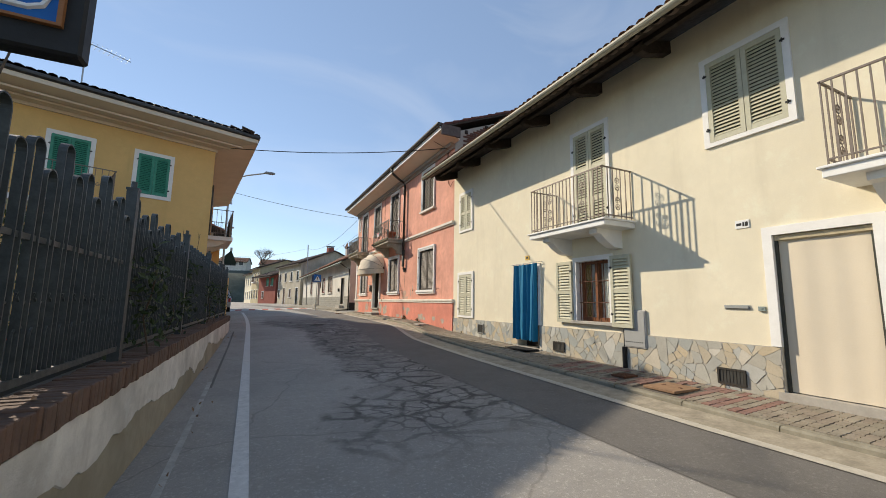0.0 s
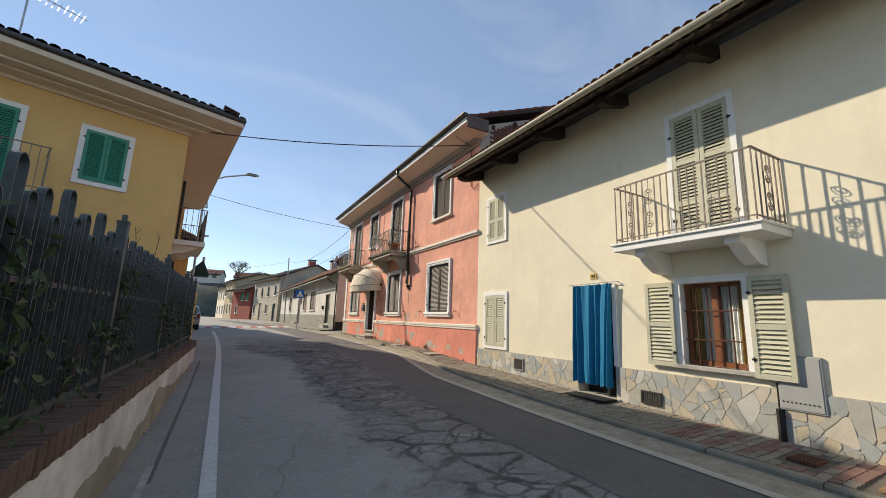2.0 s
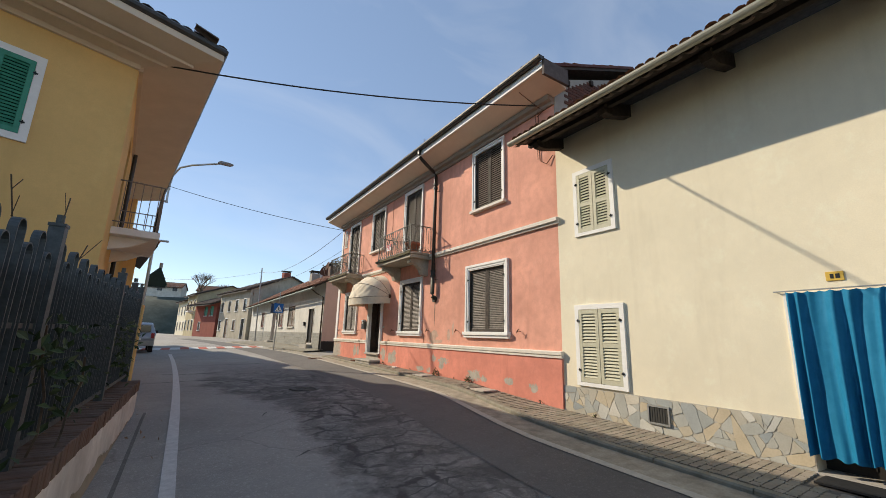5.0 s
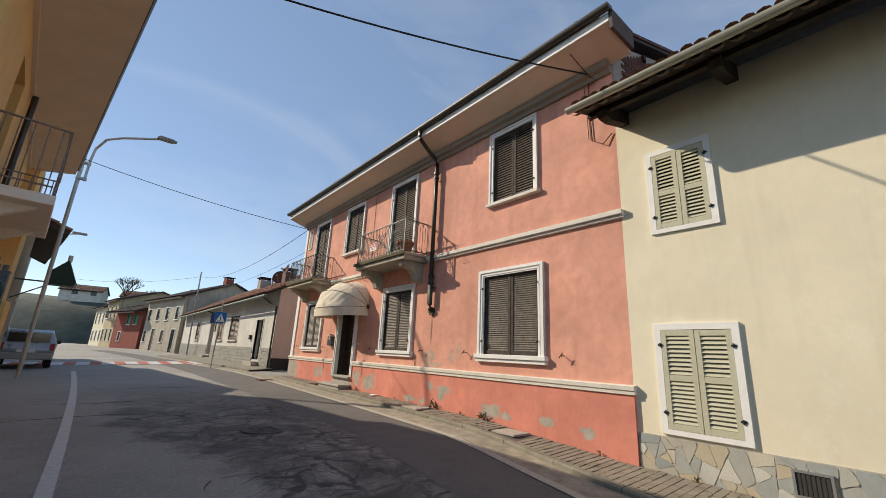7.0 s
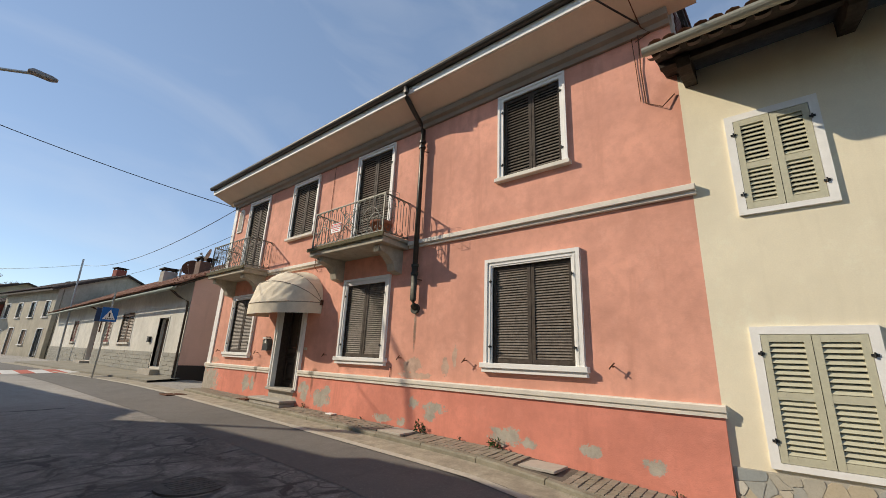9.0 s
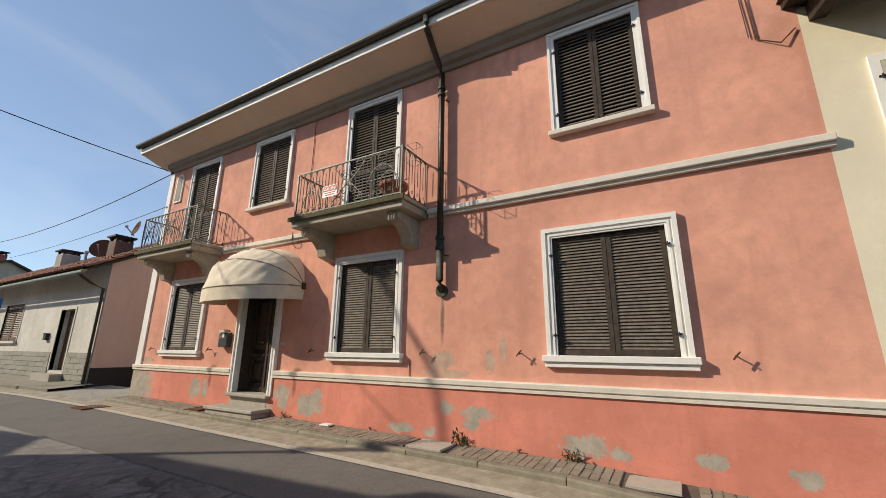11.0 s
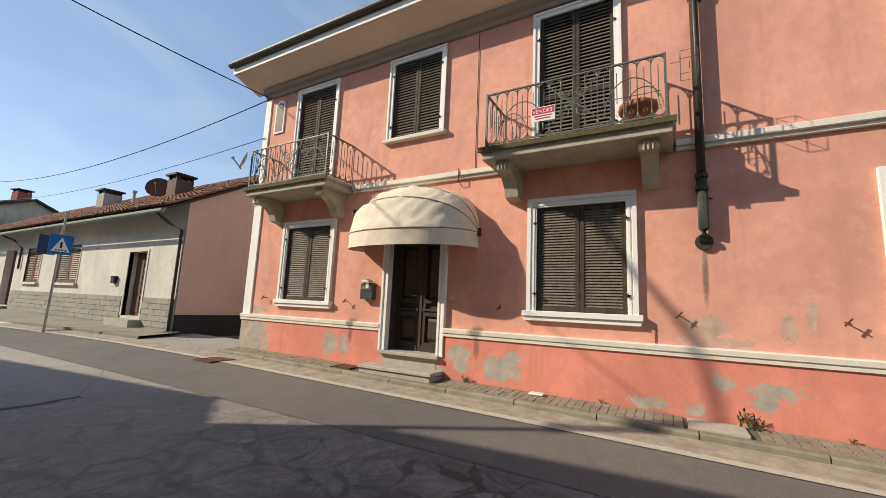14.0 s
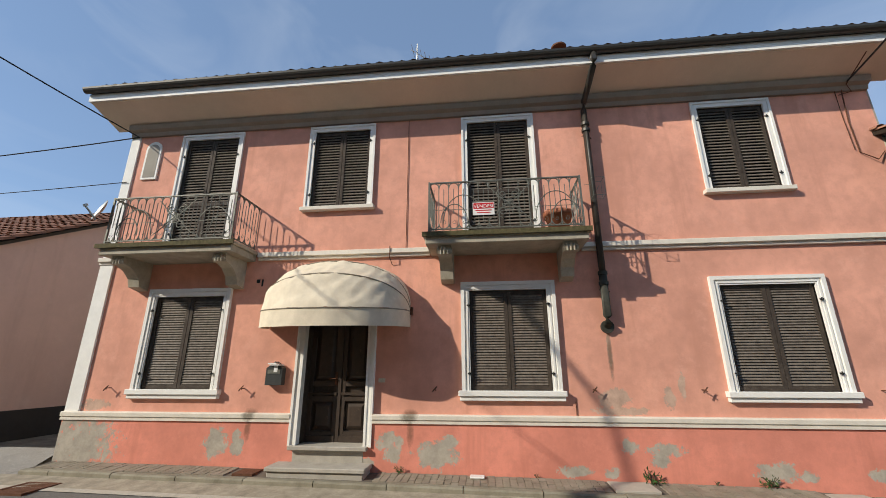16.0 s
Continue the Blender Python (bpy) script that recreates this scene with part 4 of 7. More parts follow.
plate_with_bars("wall_plate", CF, 3.46, 2.85, 0.17, 0.11, M_SIGNW, "small white enamel plate with black marks on the wall", ((-0.4, -0.22, 0.25), (-0.16, -0.04, 0.25), (0.05, 0.4, 0.15)))
plate_with_bars("wall_plate", CF, 8.07, 2.83, 0.15, 0.1, M_SIGNY, "small yellow plate above the curtained doorway", ((-0.28, -0.04, 0.25), (0.06, 0.25, 0.25)))


def vent(u0, u1, z0, z1, m):
    v = thing("wall_vent", CF.at((u0 + u1) / 2, 0.03, z0), "metal cellar grating set in the stone plinth", "vent", "cellar gratings")
    part("frame", boxes((u0, u1, 0, 0.045, z0, z0 + 0.025), (u0, u1, 0, 0.045, z1 - 0.025, z1), (u0, u0 + 0.025, 0, 0.045, z0 + 0.025, z1 - 0.025), (u1 - 0.025, u1, 0, 0.045, z0 + 0.025, z1 - 0.025)), m, v, face=CF)
    part("screen", boxes((u0 + 0.025, u1 - 0.025, 0, 0.034, z0 + 0.025, z1 - 0.025)), worn("dark_mesh", (0.05, 0.05, 0.045), 0.7), v, face=CF)
    part("grating", boxes(*[(u0 + 0.03 + i * (u1 - u0 - 0.06) / 7, u0 + 0.036 + i * (u1 - u0 - 0.06) / 7, 0.034, 0.038, z0 + 0.025, z1 - 0.025) for i in range(8)]), M_PIPE, v, face=CF)


vent(3.55, 3.9, 0.74, 0.95, M_PIPE)
vent(6.87, 7.2, 0.8, 0.99, M_PIPE)
vent(10.0, 10.32, 0.93, 1.19, M_GALV)

# ---- pink house ----
PF = Face(5.8, 0, 0, 1)
pink = thing("house", (5.8, 18.4, 1.0), "salmon pink two-storey house with brown shutters and iron balconies", "house")
p_win = [(13.33, 14.9, 2.06, 3.82), (17.15, 18.6, 2.06, 3.82), (22.45, 23.94, 2.06, 3.82)]
p_up = [(13.44, 14.66, 5.15, 6.82), (20.12, 21.34, 5.15, 6.82)]
p_door = [(17.3, 18.54, 4.46, 6.82), (22.67, 23.9, 4.46, 6.82)]
ins = lambda w, t, s: (w[0] + t, w[1] - t, w[2] + s, w[3] - t)
p_holes = [ins(w, 0.13, 0.14) for w in p_win] + [ins(w, 0.09, 0.07) for w in p_up] + [ins(w, 0.09, 0.0) for w in p_door] + [(20.05, 21.08, 1.4, 3.35)]
part("wall", holed_wall(11.9, 25.0, 1.8, 7.2, p_holes, 0.4), M_PINK, pink, "sun-faded salmon render", PF)
part("wall", boxes((11.95, 24.95, -9.0, -0.41, 0.5, 7.2)), M_GREYPL, pink, face=PF)
part("wall", holed_wall(11.88, 25.02, 0.3, 1.8, [(20.05, 21.08, 1.4, 1.8)], 0.45), M_PINKB, pink, "reddish plinth with damp patches", Face(5.755, 0, 0, 1))
for a, b in ((11.86, 19.93), (21.2, 25.04)):
    bm = bmesh.new()
    prism(bm, [(0, 1.74), (0.07, 1.74), (0.072, 1.775), (0.058, 1.779), (0.058, 1.791), (0.082, 1.796), (0.086, 1.85), (0.07, 1.862), (0, 1.866)], "dz", a, b)
    part("plinth_band", bm, M_BAND, pink, "weathered white string course", PF)
for a, b in ((11.86, 16.68), (19.1, 22.05), (24.45, 25.05)):
    part("string_course", boxes((a, b, 0, 0.05, 4.28, 4.33), (a, b, 0, 0.09, 4.33, 4.41)), M_BAND, pink, "weathered white string course", PF, bevel=0.006)
part("corner_strip", boxes((24.78, 25.03, 0, 0.035, 1.86, 4.28)), M_TRIM, pink, "white painted corner strip", PF)
part("corner_strip", boxes((24.84, 25.02, 0, 0.03, 4.41, 6.95)), M_TRIM, pink, "white painted corner strip", PF)
for w in p_win:
    shuttered(pink, PF, *w, M_TRIM, M_LEAFB, M_SLATB, trim=0.13, sill=0.14, pitch=0.039, moulded=True, stile=0.055, label="ground-floor window with weathered brown shutters closed")
for w in p_up:
    shuttered(pink, PF, *w, M_TRIM, M_LEAFB, M_SLATB, trim=0.09, sill=0.07, pitch=0.055, stile=0.05, thin=True, label="upper window with brown shutters closed")
for w in p_door:
    shuttered(pink, PF, *w, M_TRIM, M_LEAFB, M_SLATB, trim=0.09, sill=0.0, pitch=0.055, stile=0.05, name="balcony_door", bottom=True, thin=True, solid=0.32, rails=(5.4,), label="balcony door with brown shutters closed")

# eaves and roof
bm = bmesh.new()
prism(bm, [(0.0, 7.04), (0.62, 7.24), (0.66, 7.24), (0.66, 7.42), (0.0, 7.42)], "dz", 11.56, 25.38)
part("eave", bm, M_SOFFIT, pink, "deep painted eaves", PF)
part("eave_end", boxes((11.5, 11.555, 0.0, 0.69, 7.1, 7.44)), worn("grimy_verge", (0.12, 0.1, 0.09), 0.85, 0.3, 8.0), pink, "grimy grey eave end", PF)
part("fascia", boxes((11.56, 25.4, 0.66, 0.69, 7.25, 7.4)), M_TRIM, pink, face=PF)
bm = bmesh.new()
prism(bm, [(0, 6.87), (0.05, 6.87), (0.07, 6.94), (0.14, 6.97), (0.16, 7.07), (0, 7.04)], "dz", 11.9, 25.02)
part("cornice", bm, M_CORN, pink, "brown moulded cornice", PF)
bm = bmesh.new()
ends = []
for u in (11.5, 25.44):
    ends.append([bm.verts.new((u, 0.75 + 0.075 * math.cos(math.pi + math.pi * k / 8), 7.47 + 0.085 * math.sin(math.pi + math.pi * k / 8))) for k in range(9)])
for k in range(8):
    bm.faces.new((ends[0][k], ends[0][k + 1], ends[1][k + 1], ends[1][k]))
for e in ends:
    bm.faces.new(e)
part("gutter", bm, M_PIPE, pink, "dark green-black gutter", PF)
SP = math.atan(0.39)
bm = bmesh.new()
prism(bm, [(0.7, 7.4), (-2.85, 7.4 + 3.55 * 0.39), (-6.4, 7.4), (-6.4, 7.52), (-2.85, 7.53 + 3.55 * 0.39), (0.7, 7.52)], "dz", 11.82, 25.38)
part("roof_deck", bm, M_WOOD, pink, face=PF)
bm = bmesh.new()
tile_rows(bm, PF, 11.8, 25.4, 0.68, 7.473, SP, 10)
tagged(part("roof_tiles", bm, M_TILE, pink, "old half-round clay tiles", PF, tidy=False), kind="stuff")
bm = bmesh.new()
prism(bm, [(0.72, 7.46), (-2.85, 7.46 + 3.57 * 0.39), (-6.4, 7.46), (-6.4, 7.52), (-2.85, 7.53 + 3.57 * 0.39), (0.72, 7.52)], "dz", 11.79, 11.82)
part("barge_board", bm, worn("rusty_flashing", (0.13, 0.045, 0.035), 0.7, 0.35, 8.0), pink, "rust-red sheet verge", PF)
# brick gable end over the cream roof
bm = bmesh.new()
prism(bm, [(-0.004, 5.0), (-5.7, 5.0), (-5.7, 7.45), (-2.85, 7.45 + 2.85 * 0.39), (-0.004, 7.45)], "dz", 11.87, 11.99)
part("gable", bm, M_GREYPL, pink, "bare gable end, partly brick", PF)
bm = bmesh.new()
rb = random.Random(8)
for r in range(34):
    z = 6.1 + r * 0.075
    d = -0.3 - (r % 2) * 0.13
    while d > -5.2:
        if z + 0.07 < 7.44 + 0.39 * min(-d - 0.1, 5.7 + d):
            if not (d > -0.7 and z < 6.9):
                box(bm, 11.858 - rb.uniform(0, 0.006), 11.872, d - 0.245, d, z, z + 0.063)
        d -= 0.26
tagged(part("bricks", bm, M_BRICKI, pink, "rough dark red brickwork", PF), kind="stuff")
for d in (-0.4, -1.2, -2.0, -2.85, -3.7):
    part("purlin", boxes((11.81, 11.92, d - 0.045, d + 0.045, 7.28 + 0.39 * min(-d, 5.7 + d), 7.40 + 0.39 * min(-d, 5.7 + d))), M_EAVEW, pink, face=PF)

# front door, steps and awning
part("door_frame", boxes((19.93, 20.055, -0.06, 0.05, 1.42, 3.46), (21.075, 21.2, -0.06, 0.05, 1.42, 3.46), (20.055, 21.075, -0.06, 0.05, 3.345, 3.46), (19.93, 19.965, 0.05, 0.072, 1.42, 3.46), (21.165, 21.2, 0.05, 0.072, 1.42, 3.46), (20.02, 20.055, 0.05, 0.062, 1.42, 3.46), (21.075, 21.11, 0.05, 0.062, 1.42, 3.46)), M_TRIM, pink, "white moulded stone door surround", PF)
# dark strips over the jambs paint the shade of the deep reveal
part("door_lining", boxes((19.95, 20.052, -0.36, -0.062, 1.43, 3.4), (21.078, 21.18, -0.36, -0.062, 1.43, 3.4), (20.052, 21.078, -0.36, -0.062, 3.348, 3.4)), M_WOOD, pink, "dark strips standing for the shade in the door reveal", PF)
M_DOOR = worn("oiled_dark_door", (0.055, 0.039, 0.03), 0.45, 0.35, 7.0, 50, bump=0.3, spec=0.45, chip=(0.16, 0.11, 0.075))
door = part("door", boxes((20.05, 20.56, -0.34, -0.3, 1.43, 3.35), (20.57, 21.08, -0.34, -0.3, 1.43, 3.35), (20.54, 20.59, -0.3, -0.235, 1.43, 3.35)), M_DOOR, pink, "dark brown panelled double door", PF)
for u in (20.05, 20.59):
    w_ = 0.49
    bm = boxes((u, u + 0.07, -0.3, -0.25, 1.43, 3.35), (u + w_ - 0.07, u + w_, -0.3, -0.25, 1.43, 3.35),
               *[(u + 0.07, u + w_ - 0.07, -0.3, -0.25, a, b) for a, b in ((1.43, 1.58), (2.02, 2.1), (2.24, 2.32), (3.25, 3.35))])
    part("stile", bm, M_DOOR, door, face=PF, bevel=0.004)
    part("moulding", boxes((u + 0.01, u + w_ - 0.01, -0.25, -0.22, 2.11, 2.15)), M_DOOR, door, face=PF, bevel=0.004)
    part("kick_board", boxes((u + 0.01, u + w_ - 0.01, -0.25, -0.225, 1.43, 1.52)), M_DOOR, door, face=PF, bevel=0.004)
    for z0, z1 in ((1.6, 2.0), (2.34, 3.23)):
        bm = bmesh.new()
        a, b, t = u + 0.085, u + w_ - 0.085, 0.06
        lo = [bm.verts.new((x, -0.3, z)) for x, z in ((a, z0), (b, z0), (b, z1), (a, z1))]
        hi = [bm.verts.new((x, -0.262, z)) for x, z in ((a + t, z0 + t), (b - t, z0 + t), (b - t, z1 - t), (a + t, z1 - t))]
        bm.faces.new(hi)
        for i in range(4):
            bm.faces.new((lo[i], lo[(i + 1) % 4], hi[(i + 1) % 4], hi[i]))
        part("panel", bm, M_DOOR, door, face=PF)
part("handle", tubes(([(20.63, -0.26, 2.36), (20.63, -0.2, 2.36), (20.73, -0.2, 2.36)], 0.009)), M_RUST, door, face=PF)
part("lock_plate", boxes((20.61, 20.65, -0.25, -0.242, 2.26, 2.46)), M_RUST, door, face=PF)
steps = thing("door_steps", (5.5, 20.6, 1.08), "two worn grey stone door steps on the pavement", "steps")
part("step", boxes((19.93, 21.3, 0.04, 0.4, 0.9, 1.15), (19.9, 21.33, 0.04, 0.43, 1.15, 1.21)), M_STEP, steps, face=PF, bevel=0.012)
part("step", boxes((20.04, 21.12, -0.35, 0.05, 1.2, 1.37), (19.98, 21.17, -0.35, 0.13, 1.37, 1.43)), M_STEP, steps, face=PF, bevel=0.01)

awning = thing("awning", (5.8, 20.56, 3.2), "cream cloth dome awning over the front door", "awning")
AU, AZ, AW, AD, AH = 20.56, 3.38, 1.16, 0.98, 0.83
ribs = [-4, 34, 62, 90]


def hoop(ang, k=1.0, n=72):
    """A semi-elliptic hoop hinged at the wall, swung up by an angle."""
    out = []
    for i in range(n + 1):
        a = math.pi * i / n
        reach = AD * math.sin(a) ** 0.75 * k
        lift = AH * math.sin(a) ** 0.75 * k
        out.append(Vector((AU - AW * math.cos(a), reach * math.cos(radians(ang)), AZ + lift * math.sin(radians(ang)))))
    return out


def crease(p):
    """Slanting creases of slack cloth."""
    q = Vector((p.x * 7 + p.z * 6, p.y * 5, p.z * 3 - p.x * 1.5))
    return 0.016 * noise.noise(q) + 0.009 * (1 - 2 * abs(noise.noise(q * 1.9 + Vector((3, 1, 7)))))


for a, b in zip(ribs, ribs[1:]):
    bm = bmesh.new()
    rows = []
    m = 14
    for j in range(m + 1):
        k = j / m
        sag = 1.0 - 0.06 * math.sin(math.pi * k)
        pts = hoop(a + (b - a) * k, sag)
        rows.append([bm.verts.new((p.x, p.y + crease(p) * 0.7, p.z + crease(p))) for p in pts])
    for r0, r1 in zip(rows, rows[1:]):
        for i in range(len(r0) - 1):
            bm.faces.new((r0[i], r0[i + 1], r1[i + 1], r1[i]))
    part("cloth_panel", bm, M_AWN, awning, face=PF, smooth=True)
bm = bmesh.new()
base = hoop(ribs[0])
rows = []
for j in range(4):
    rows.append([bm.verts.new((p.x, p.y + 0.006 * math.sin(i * 0.62) * j / 3, p.z - 0.25 * j / 3)) for i, p in enumerate(base)])
for r0, r1 in zip(rows, rows[1:]):
    for i in range(len(r0) - 1):
        bm.faces.new((r0[i], r0[i + 1], r1[i + 1], r1[i]))
part("valance", bm, M_AWN, awning, "slightly yellowed valance", PF, smooth=True)
for ang in ribs[:3]:
    part("rib", tubes((hoop(ang, 1.005), 0.009)), worn("rib_seam", (0.3, 0.26, 0.2), 0.7), awning, face=PF)
for u in (AU - AW, AU + AW):
    part("hinge", boxes((u - 0.04, u + 0.04, 0, 0.06, AZ - 0.06, AZ + 0.06)), M_RUST, awning, face=PF)


# balconies of the pink house
def pink_balcony(u0, u1, pot):
    z = 4.44
    bal = part("balcony", boxes((u0 - 0.04, u1 + 0.04, 0, 0.74, z - 0.06, z), (u0, u1, 0, 0.7, z - 0.17, z - 0.06)), M_SLAB, pink, "stone balcony with ornate iron railing", PF, bevel=0.008)
    part("moss", boxes((u0 - 0.045, u1 + 0.045, 0.725, 0.752, z - 0.065, z + 0.006)), M_MOSS, bal, "mossy slab edge", PF)
    for u in (u0 + 0.15, u1 - 0.37):
        bm = bmesh.new()
        prism(bm, [(0, z - 0.17), (0.6, z - 0.17), (0.6, z - 0.2), (0.62, z - 0.24), (0.58, z - 0.3), (0.48, z - 0.31), (0.36, z - 0.36), (0.24, z - 0.47), (0.2, z - 0.6), (0.0, z - 0.64)], "dz", u, u + 0.2)
        c = part("corbel", bm, M_SLAB, bal, "carved stone corbel", PF)
        part("volute", tubes(([(u - 0.015, 0.55, z - 0.25), (u + 0.215, 0.55, z - 0.25)], 0.055), ([(u + 0.05, 0.61, z - 0.2), (u + 0.05, 0.61, z - 0.31)], 0.014), ([(u + 0.1, 0.61, z - 0.2), (u + 0.1, 0.61, z - 0.31)], 0.014), ([(u + 0.15, 0.61, z - 0.2), (u + 0.15, 0.61, z - 0.31)], 0.014), sides=8), M_SLAB, bal, face=PF)
    d, a, b, top = 0.68, u0 + 0.05, u1 - 0.05, z + 0.82
    part("rail", boxes((a - 0.01, b + 0.01, d - 0.014, d + 0.014, top - 0.018, top), (a - 0.014, a + 0.014, 0, d - 0.014, top - 0.018, top), (b - 0.014, b + 0.014, 0, d - 0.014, top - 0.018, top)), M_IRON, bal, face=PF)
    part("rail", boxes((a, b, d - 0.01, d + 0.01, z + 0.05, z + 0.065), (a - 0.01, a + 0.01, 0, d - 0.01, z + 0.05, z + 0.065), (b - 0.01, b + 0.01, 0, d - 0.01, z + 0.05, z + 0.065)), M_IRON, bal, face=PF)
    for u, dd in ((a, d), (b, d)):
        part("corner_post", boxes((u - 0.013, u + 0.013, dd - 0.013, dd + 0.013, z, top + 0.01)), M_IRON, bal, face=PF)

    def bay():
        """Two bars joined by arches above and below, with a short spear between them."""
        bm = bmesh.new()
        w = 0.148
        for x in (-w / 2,):
            tube(bm, [(x, 0, 0.06), (x, 0, 0.81)], 0.007, 5)
        tube(bm, arc(0, 0.72, w / 2, 0, 180, 8, rz=0.085), 0.009, 5)
        tube(bm, arc(0, 0.14, w / 2, 180, 360, 8, rz=0.08), 0.009, 5)
        tube(bm, [(0, 0, 0.3), (0, 0, 0.7)], 0.006, 5)
        tube(bm, spiral(0, 0.16, 0.035, 0.01, 90, 1.0, 10), 0.004, 4)
        return to_mesh("baluster", bm, M_IRON)

    me = shared("pink_bay", bay)
    n = round((b - a) / 0.148)
    mid = (n // 2 - 2, n // 2 - 1, n // 2, n // 2 + 1)
    for i in range(n):
        if i not in mid[1:3]:
            put_shared("baluster", me, bal, PF.m @ Matrix.Translation((a + (i + 0.5) * (b - a) / n, d, z)))
    side = Matrix.Rotation(radians(90), 4, "Z")
    for u in (a, b):
        for i in range(4):
            put_shared("baluster", me, bal, PF.m @ Matrix.Translation((u, 0.09 + i * 0.155, z)) @ side)
    cu = a + (n // 2) * (b - a) / n
    bm = bmesh.new()
    for s in (-1, 1):
        for zz, t in ((0.58, -1), (0.3, 1)):
            tube(bm, spiral(cu + s * 0.1, z + zz, 0.09, 0.012, -90 * t, 1.6 * t, 24, sx=s), 0.0075, 5)
        tube(bm, [(cu + s * 0.148, 0, z + 0.06), (cu + s * 0.148, 0, z + 0.81)], 0.006, 5)
        tube(bm, arc(cu, z + 0.44, 0.12 + 0.02 * s, 0, 180 * s, 10), 0.006, 5)
    tube(bm, [(cu, 0, z + 0.06), (cu, 0, z + 0.81)], 0.006, 5)
    for a0 in range(0, 360, 45):
        tube(bm, arc(cu + 0.045 * math.cos(radians(a0)), z + 0.44 + 0.045 * math.sin(radians(a0)), 0.028, 0, 360, 8), 0.004, 4)
    for s in (-1, 1):
        tube(bm, [(cu + s * k, 0, z + h) for k, h in ((0.0, 0.44), (0.09, 0.5), (0.19, 0.6), (0.27, 0.69), (0.33, 0.74))], 0.0075, 5)
        tube(bm, [(cu + s * k, 0, z + h) for k, h in ((0.0, 0.44), (0.09, 0.38), (0.19, 0.28), (0.27, 0.2), (0.33, 0.16))], 0.0075, 5)
    bmesh.ops.translate(bm, vec=(0, d, 0), verts=bm.verts[:])
    part("rosette", bm, M_IRON, bal, "scrolled iron rosette", PF)
    for s in (-1, 1):
        for off, r in ((0.68, 0.3), (0.82, 0.2)):
            bm = bmesh.new()
            tube(bm, arc(cu + s * off, z + 0.16, r, 0, 180, 16, d + 0.008, rz=r * 1.45), 0.0075, 5)
            part("bow", bm, M_IRON, bal, face=PF)
        bm = bmesh.new()
        tube(bm, [(a + 0.05 if s < 0 else cu + 0.38, d + 0.006, z + 0.36), (cu - 0.38 if s < 0 else b - 0.05, d + 0.006, z + 0.36)], 0.005, 4)
        part("rail", bm, M_IRON, bal, face=PF)
    return z


pink_balcony(16.72, 19.07, True)
pink_balcony(22.12, 24.4, False)
pot = thing("flower_pot", PF.at(17.0, 0.5, 4.44), "round terracotta flower pot with a wilted plant", "flower pot")
bm = bmesh.new()
prof = [(0.0, 0.0), (0.13, 0.0), (0.2, 0.24), (0.225, 0.24), (0.225, 0.31), (0.19, 0.31), (0.18, 0.26), (0, 0.25)]
N = 16
rings = [[bm.verts.new((17.08 + r * math.cos(2 * math.pi * k / N), 0.45 + r * math.sin(2 * math.pi * k / N), 4.46 + z)) for k in range(N)] for r, z in prof[1:-1]]
for r0, r1 in zip(rings, rings[1:]):
    for k in range(N):
        bm.faces.new((r0[k], r0[(k + 1) % N], r1[(k + 1) % N], r1[k]))
bm.faces.new(rings[0])
bm.faces.new(rings[-1])
part("pot", bm, M_TERRA, pot, face=PF, smooth=True)
rp = random.Random(4)
bm = bmesh.new()
for i in range(9):
    a = rp.uniform(0, 6.28)
    tube(bm, [(17.02 + 0.05 * math.cos(a), 0.45 + 0.05 * math.sin(a), 4.65), (17.02 + 0.12 * math.cos(a), 0.45 + 0.12 * math.sin(a), 4.78 + rp.uniform(0, 0.1)), (17.02 + 0.22 * math.cos(a), 0.45 + 0.16 * math.sin(a), 4.76 + rp.uniform(-0.1, 0.15))], 0.006, 4)
part("plant", bm, M_TWIG, pot, face=PF)
sale = thing("sale_sign", PF.at(18.2, 0.7, 4.7), "red and white for-sale board tied to the balcony railing", "sign")
part("board", boxes((18.04, 18.36, 0.7, 0.708, 4.69, 4.89)), M_SIGNW, sale, face=PF)
part("header", boxes((18.05, 18.35, 0.708, 0.711, 4.79, 4.88)), M_SIGNRED, sale, "red printed field", PF)
part("lines", boxes((18.08, 18.32, 0.708, 0.711, 4.755, 4.77), (18.1, 18.3, 0.708, 0.711, 4.72, 4.733)), M_SIGNRED, sale, face=PF)


def lettering(text, parent, origin, size, material):
    """Text lying on a street-side facade, read from the road."""
    cu = bpy.data.curves.new("lettering", "FONT")
    cu.body, cu.size, cu.align_x, cu.extrude = text, size, "CENTER", 0.001
    tmp = new("lettering", cu)
    dg = bpy.context.evaluated_depsgraph_get()
    me = bpy.data.meshes.new_from_object(tmp.evaluated_get(dg))
    bpy.data.objects.remove(tmp)
    me.materials.clear()
    me.materials.append(material)
    ob = new("lettering", me)
    return hang(ob, parent, Matrix.Translation(origin) @ Matrix(((0, 0, -1, 0), (-1, 0, 0, 0), (0, 1, 0, 0), (0, 0, 0, 1))))


lettering("VENDESI", sale, PF.at(18.2, 0.713, 4.803), 0.075, M_SIGNW)
